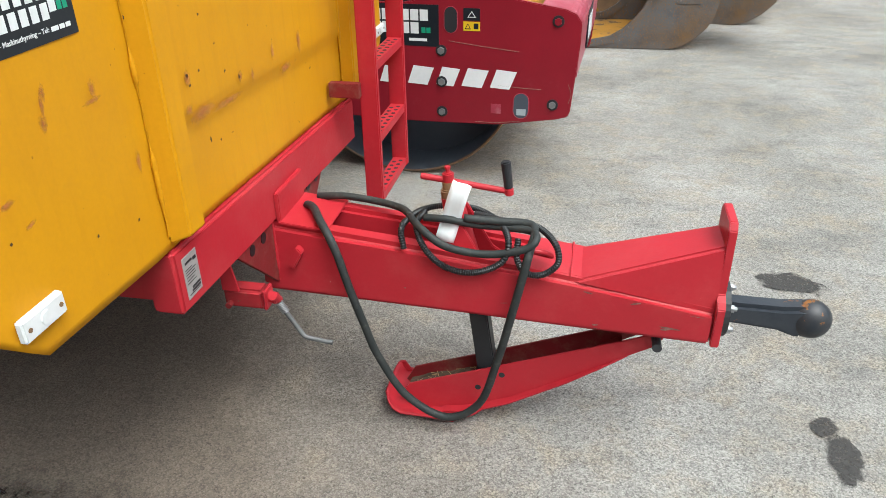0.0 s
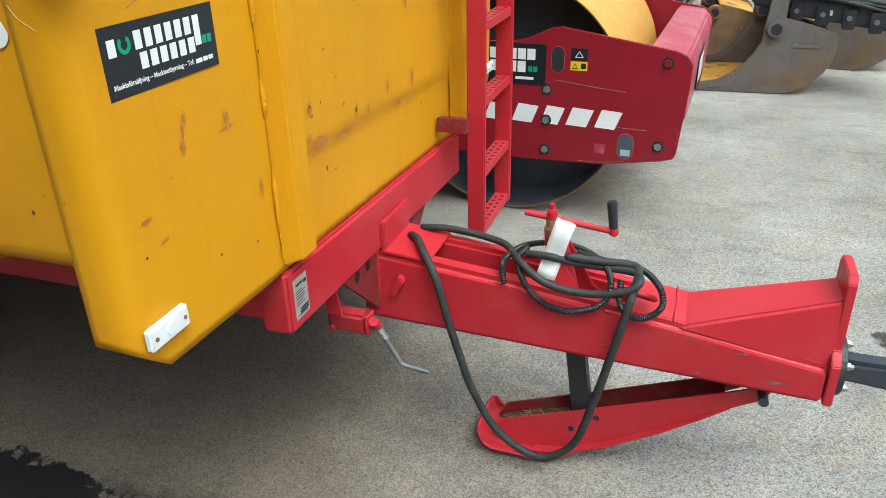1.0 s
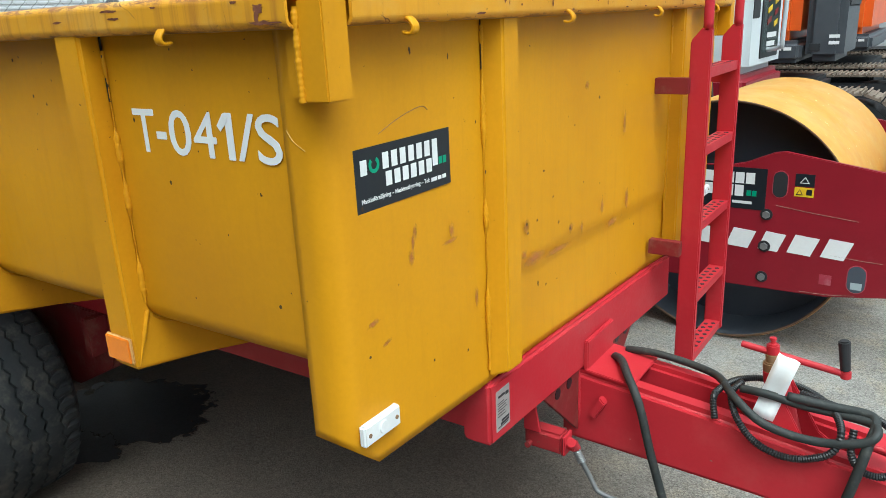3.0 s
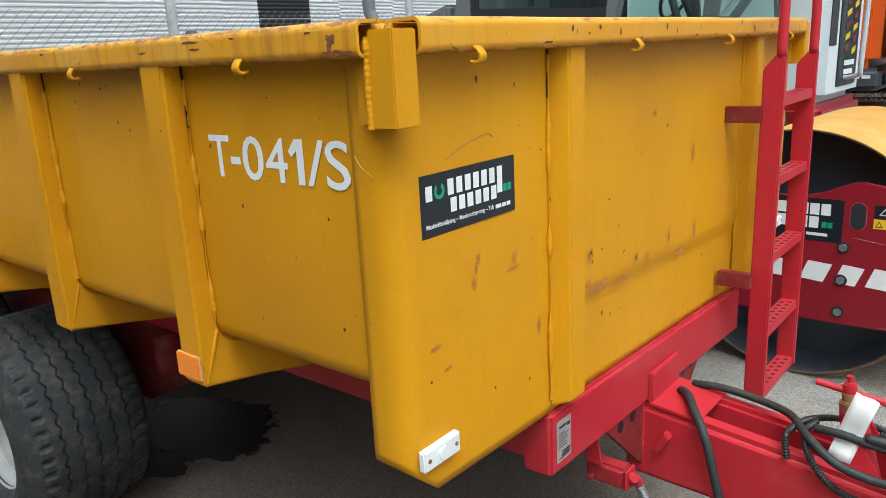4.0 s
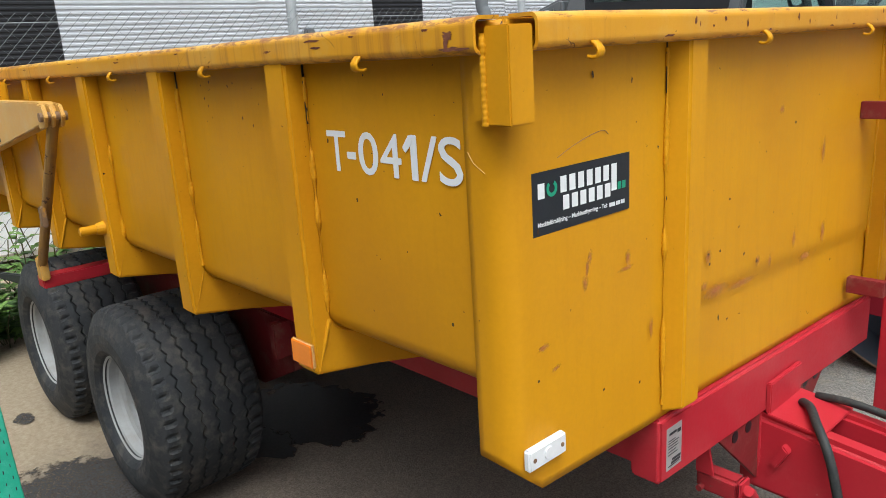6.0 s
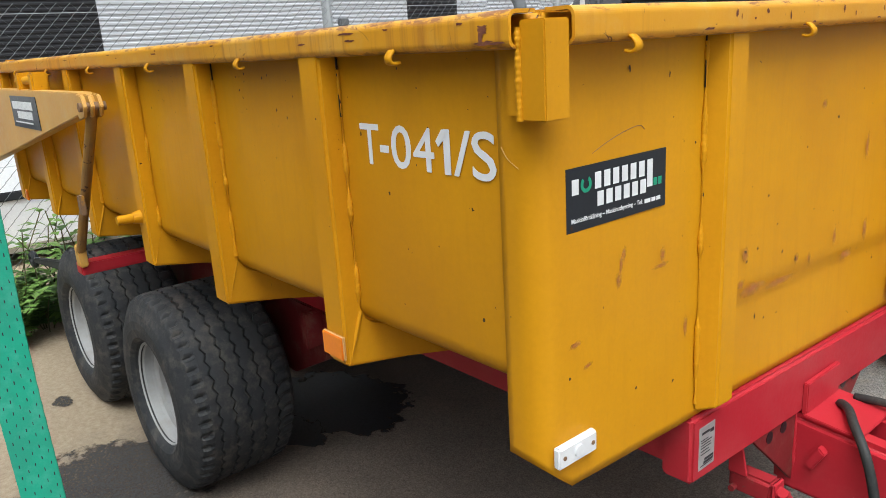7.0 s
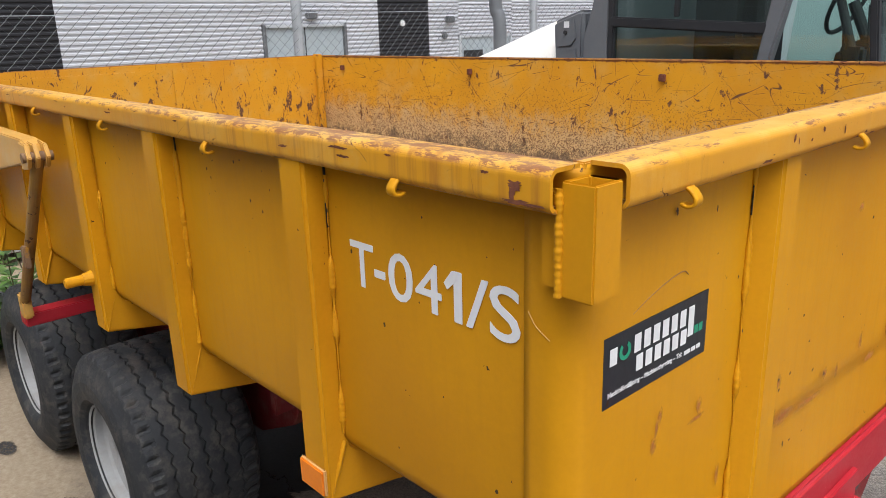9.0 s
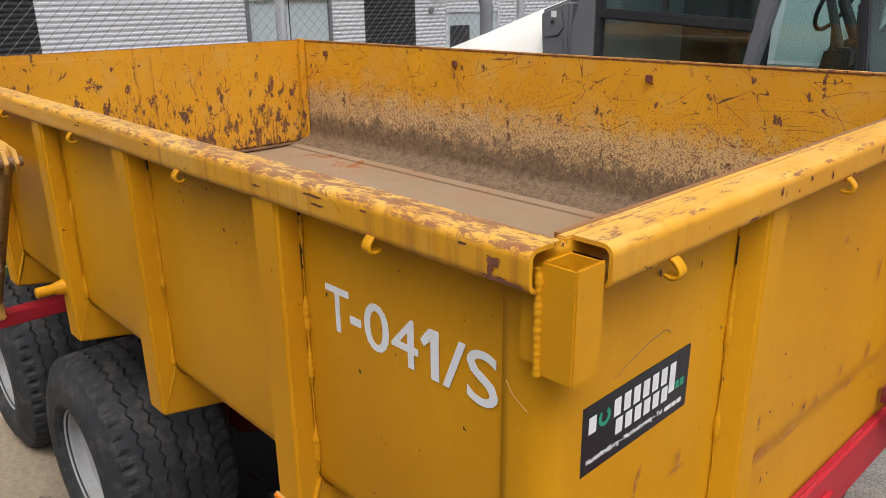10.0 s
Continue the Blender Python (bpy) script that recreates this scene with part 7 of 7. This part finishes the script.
def white_machine():
    """A second machine with a white cab on a red base, next to the roller."""
    w = thing("compact_loader", (-2.70, 6.75, 0), "white cab of a red-based compact machine", "loader", turn=-2)
    part("base", box(-1.2, 1.17, -0.5, 0.7, 0.55, 1.195, 0.05, 3), MAROON, w, local=True)
    cab = part("cab_shell", box(-0.6, 1.16, -0.45, 0.65, 1.18, 2.7, 0.08, 4), CAB_WHITE, w, "white cab shell", local=True)
    part("cab_glass", box(1.150, 1.166, -0.36, -0.17, 1.62, 2.55, 0.006), DARK, cab, local=True)
    seal = part("window_seal", box(1.150, 1.168, -0.10, 0.47, 1.30, 2.55, 0.007), DARK, cab, "black rubber window seal", local=True)
    part("window_pane", box(1.164, 1.172, -0.06, 0.43, 1.345, 2.5, 0.003), GLASS_DARK, seal, local=True)
    for k in range(5):
        part("chevron", prism([(0.05, 1.56 + 0.09 * k), (0.17, 1.59 + 0.09 * k), (0.17, 1.63 + 0.09 * k), (0.05, 1.60 + 0.09 * k)], 'x', 1.1685, 1.1735, 0), AMBER_STICKER if k % 2 else RED_DARK, seal, local=True)
        part("chevron", prism([(0.27, 1.54 + 0.09 * k), (0.37, 1.565 + 0.09 * k), (0.37, 1.605 + 0.09 * k), (0.27, 1.58 + 0.09 * k)], 'x', 1.1685, 1.1735, 0), RED_DARK if k % 2 else AMBER_STICKER, seal, local=True)
    part("window_bar", box(1.166, 1.178, -0.09, 0.46, 2.02, 2.06, 0.004), DARK, seal, local=True)
    part("label", box(1.172, 1.1745, 0.06, 0.36, 1.46, 1.50, 0), WHITE_VINYL, seal, local=True)
    part("label", box(1.172, 1.1745, 0.06, 0.32, 1.39, 1.43, 0), WHITE_VINYL, seal, local=True)
    part("hand_rail", sweep(smooth_path([(1.15, 0.1, 1.36), (1.28, 0.05, 1.39), (1.31, 0.0, 1.5), (1.31, 0.0, 2.5), (1.15, 0.0, 2.55)], 5), 0.018, 10), LIGHT_GREY, w, local=True, smooth=True)
    part("lift_boom", prism([(-1.2, 1.5), (-1.35, 1.75), (-0.2, 2.9), (0.0, 2.8)], 'y', -0.6, -0.5, 0.02), CAB_WHITE, w, local=True)
    part("lift_arm", prism([(0.10, 1.40), (0.02, 1.52), (0.90, 2.62), (1.02, 2.56)], 'y', -0.72, -0.62, 0.02), CAB_WHITE, w, local=True)
    part("lift_cylinder", rod((0.28, -0.76, 1.45), (1.02, -0.76, 2.45), 0.035, n=14), SLATE, w, local=True)
    for x in (-0.8, 0.7):
        for y in (-0.72, 0.62):
            part("tyre", lathe([(0.0, 0.2), (0.0, 0.35), (0.04, 0.42), (0.22, 0.42), (0.26, 0.35), (0.26, 0.2)], (x, y, 0.42), 30), RUBBER, w, local=True, smooth=True)


white_machine()


# ---- buildings, fence and greenery ----
def cladding(y0, y1, z0, z1, x, material, parent, pitch=0.076, depth=0.016):
    zs = []
    z = z0
    while z < z1:
        for f, d in ((0.0, 0.0), (0.18, 0.0), (0.38, 1.0), (0.72, 1.0), (0.92, 0.0)):
            zs.append((z + f * pitch, d))
        z += pitch
    return part("cladding", sheet([[(x + depth * d, y, zz) for zz, d in zs] for y in (y0, y1)]), material, parent)


hall = thing("industrial_hall", (-12.5, 6.0, 0), "white and black corrugated industrial hall behind a fence", "building")
for a, b, m in ((-14, 3.68, CLAD_BLACK), (3.68, 7.0, CLAD_WHITE), (8.78, 9.575, CLAD_WHITE), (9.575, 10.9, CLAD_BLACK), (10.9, 11.75, CLAD_WHITE), (13.45, 30, CLAD_WHITE)):
    cladding(a, b, 0.0, 6.0, -12.5, m, hall)
cladding(7.0, 8.78, 2.06, 6.0, -12.5, CLAD_WHITE, hall)
cladding(11.75, 13.45, 1.78, 6.0, -12.5, CLAD_WHITE, hall)
part("wall_core", box(-20, -12.52, -14, 30, 0, 6.05, 0), CLAD_WHITE, hall)
dr = part("door", box(-12.56, -12.50, 7.06, 8.72, 0.0, 2.02, 0.005), GATE_GREY, hall, "pale grey double door")
part("door_frame", box(-12.56, -12.44, 7.0, 7.06, 0.0, 2.08, 0.005), GREY_PAINT, dr)
part("door_frame", box(-12.56, -12.44, 8.72, 8.78, 0.0, 2.08, 0.005), GREY_PAINT, dr)
part("door_frame", box(-12.56, -12.45, 7.0, 8.78, 2.02, 2.08, 0.005), LIGHT_GREY, dr)
part("door_gap", box(-12.50, -12.495, 7.87, 7.89, 0.0, 2.02, 0), DARK, dr)
wn1 = part("window", box(-12.54, -12.50, 11.8, 13.4, 0.0, 1.72, 0.005), GATE_GREY, hall, "grey framed gate")
part("window_frame", box(-12.56, -12.46, 11.75, 11.82, 0.0, 1.78, 0.005), LIGHT_GREY, wn1)
part("window_frame", box(-12.56, -12.46, 13.38, 13.45, 0.0, 1.78, 0.005), LIGHT_GREY, wn1)
part("window_frame", box(-12.56, -12.47, 11.75, 13.45, 1.72, 1.78, 0.005), LIGHT_GREY, wn1)
part("window_pane", box(-12.50, -12.49, 11.9, 12.5, 0.9, 1.45, 0.005), DARK, wn1)
for y, z in ((8.0, 2.22), (11.45, 2.1)):
    part("wall_lamp", box(-12.48, -12.36, y - 0.10, y + 0.10, z - 0.06, z + 0.07, 0.02), GREY_PAINT, hall, "grey wall lamp")
part("camera_ball", rod((-12.47, 10.15, 2.05), (-12.40, 10.15, 2.05), 0.06, n=16, soften=0.02), WHITE_PLASTIC, hall)
part("wall_knob", rod((-12.47, 11.3, 1.78), (-12.40, 11.3, 1.78), 0.07, n=16, soften=0.02), GREY_PAINT, hall)

shed = thing("white_store", (2.0, 18.2, 0), "pale sheet-clad store behind the excavators", "building")
part("clad_wall", sheet([[(-0.8 + 0.05 * i, 18.0 + 0.02 * (1 if (i // 2) % 2 else 0), z) for i in range(140)] for z in (0.0, 4.0)]), CLAD_WHITE, shed)
part("wall_core", box(-0.8, 6.2, 18.04, 22, 0, 4.0, 0), CLAD_WHITE, shed)
part("plinth", box(-0.8, 6.2, 17.94, 18.0, 0, 0.16, 0.005), LIGHT_GREY, shed)


def chain_fence():
    f = thing("chain_link_fence", (-6.0, 3.0, 0), "galvanised chain-link fence on round posts", "fence")
    d, r = 0.045, 0.0016
    verts, faces = [], []
    y0, y1, z0, z1 = -1.6, 8.6, 0.05, 2.165
    n = int((y1 - y0) / d)
    m = int((z1 - z0) / d)
    for i in range(n):
        yc = y0 + i * d
        base = len(verts)
        for k in range(m + 1):
            sgn = (k + i) % 2
            y = yc + (d + 0.004) * sgn
            z = z0 + k * d
            x = -6.0 + (0.003 if sgn else -0.003) + 0.02 * math.sin(y * 1.3 + z)
            verts += [(x - r, y, z), (x + r, y - r, z + r), (x + r, y + r, z - r)]
        for k in range(m):
            a, b = base + 3 * k, base + 3 * k + 3
            faces += [(a, a + 1, b + 1, b), (a + 1, a + 2, b + 2, b + 1), (a + 2, a, b, b + 2)]
    me = bpy.data.meshes.new("wire_mesh")
    me.from_pydata([Vector(v) - Vector((-6.0, 3.0, 0)) for v in verts], [], faces)
    me.materials.append(WIRE)
    o = new("wire_mesh", me)
    o.parent = f
    tagged(o, kind="stuff")
    for y in (0.68, 3.69, 6.70, -2.3):
        part("post", rod((-6.03, y, 0), (-6.03, y, 2.65), 0.045, n=18), GALV, f)
    for z in (0.1, 1.1, 2.10):
        part("tension_wire", rod((-6.006, -2.3, z), (-6.006, 8.7, z), 0.0025, n=6), GALV, f)


chain_fence()


def weeds():
    rnd = random.Random(11)
    for c in range(60):
        cx, cy = -5.45 - 0.5 * rnd.random(), -1.2 + 3.9 * rnd.random()
        tall = 0.3 + 0.6 * rnd.random() ** 1.5
        sparse = c >= 50
        if sparse:
            cy = 0.55 + 0.085 * (c - 50)
        if 0.4 < cy < 1.7:
            tall = 0.24 + 0.20 * rnd.random() + (0.3 if c % 4 == 0 and cy > 1.0 else 0)
        if sparse:
            tall = 0.72 + 0.28 * rnd.random()
        w = thing("weed", (cx, cy, 0), "leafy green weed growing along the fence" if c % 3 else "tall pale-green weed growing along the fence", "plant", "weeds along the fence")
        stems, leaves = bmesh.new(), bmesh.new()
        for s in range(2 if sparse else 5):
            a = rnd.random() * math.tau
            lean = 0.12 + 0.2 * rnd.random()
            h = tall * (0.6 + 0.5 * rnd.random())
            path = smooth_path([(0.03 * math.cos(a), 0.03 * math.sin(a), -0.01), (lean * 0.4 * math.cos(a), lean * 0.4 * math.sin(a), h * 0.5), (lean * math.cos(a), lean * math.sin(a), h)], 5)
            sweep(path, 0.004, 5, bm=stems)
            for p in path[2:]:
                for q in range(2 if sparse else 4):
                    b = rnd.random() * math.tau
                    ln, wd = 0.07 + 0.09 * rnd.random(), 0.018 + 0.02 * rnd.random()
                    o = Vector((math.cos(b), math.sin(b), 0.25 + 0.5 * rnd.random())).normalized()
                    sd = o.cross(Vector((0, 0, 1))).normalized()
                    dn = Vector((0, 0, -1))
                    v = [leaves.verts.new(x) for x in (p, p + o * ln * 0.4 + sd * wd, p + o * ln + dn * ln * 0.35, p + o * ln * 0.4 - sd * wd, p + o * ln * 0.5 + dn * 0.004)]
                    leaves.faces.new((v[0], v[1], v[4]))
                    leaves.faces.new((v[1], v[2], v[4]))
                    leaves.faces.new((v[2], v[3], v[4]))
                    leaves.faces.new((v[3], v[0], v[4]))
        part("stems", stems, STEM, w, local=True)
        part("leaves", leaves, LEAF if c % 3 else LEAF_DARK, w, local=True)


weeds()


def parked_van():
    v = thing("parked_van", (-8.6, -0.3, 0), "white parked van with dark windows behind the fence", "van")
    part("body", prism([(-0.9, 0.12), (-0.95, 0.7), (-0.85, 1.4), (-0.7, 1.55), (0.7, 1.55), (0.85, 1.4), (0.95, 0.7), (0.9, 0.12)], 'y', -2.2, 2.5, 0.08, 3), VAN_WHITE, v, local=True)
    part("side_moulding", box(0.93, 0.965, -2.1, 2.4, 0.62, 0.70, 0.01), DARK, v, local=True)
    part("side_glass", box(0.80, 0.905, -1.9, 0.6, 1.05, 1.35, 0.01), DARK, v, local=True)
    for y in (-1.5, 0.3):
        part("tyre", rod((0.75, y, 0.33), (0.955, y, 0.33), 0.33, n=28, soften=0.03), RUBBER, v, local=True)
    part("tail_lamp", box(0.9, 0.95, 2.2, 2.38, 0.8, 1.0, 0.01), RED, v, local=True)


parked_van()


# ---- green sling beside the camera; its lifting arm is added, out of view ----
def sling():
    g = thing("lifting_post", (-1.75, -0.75, 0), "added dark blue lifting post, out of view, with a green webbing sling", "lifting post")
    part("post", box(-1.81, -1.69, -0.81, -0.69, 0, 2.75, 0.008), BLUE_DARK, g)
    part("foot_plate", box(-2.0, -1.5, -1.0, -0.5, 0, 0.02, 0.004), BLUE_DARK, g)
    part("jib", box(-1.80, -1.70, -0.75, 0.40, 2.65, 2.75, 0.008), BLUE_DARK, g)
    a, b = Vector((-1.625, 0.262, 0)), Vector((-1.660, 0.195, 0))
    rows = []
    n = 150
    for i in range(n + 1):
        z = 0.35 + 2.33 * i / n
        lump = 0.004 * math.sin(z * 9) + 0.0008 * (i % 2)
        lean = Vector((0.012, -0.006, 0)) * (z - 1.5)
        rows.append([a.lerp(b, k / 8) + Vector((lump, lump * 0.5, z)) + lean for k in range(9)])
    s = part("webbing_sling", sheet(rows), GREEN_STRAP, g, "green webbing sling with stitched seams", thick=0.004)
    st = bmesh.new()
    for i in range(62):
        for k in range(5):
            z = 0.45 + i * 0.024 + (0.012 if k % 2 else 0)
            c = a.lerp(b, (k + 0.7) / 5.4) + Vector((0.012, -0.006, 0)) * (z - 1.5) + Vector((0.004 * math.sin(z * 9), 0.002 * math.sin(z * 9), z))
            box(c.x + 0.0035, c.x + 0.0052, c.y - 0.0009, c.y + 0.0009, z - 0.0032, z + 0.0032, 0, bm=st)
    part("stitching", st, DARK, s)
    # Dark blue block of unknown kind; the rod that holds it is added.
    part("blue_block", box(-1.83, -1.72, 0.03, 0.13, 1.375, 1.45, 0.01), BLUE_DARK, g)
    part("block_hanger", rod((-1.77, 0.08, 1.45), (-1.77, 0.08, 2.66), 0.01, n=8), BLUE_DARK, g)


sling()
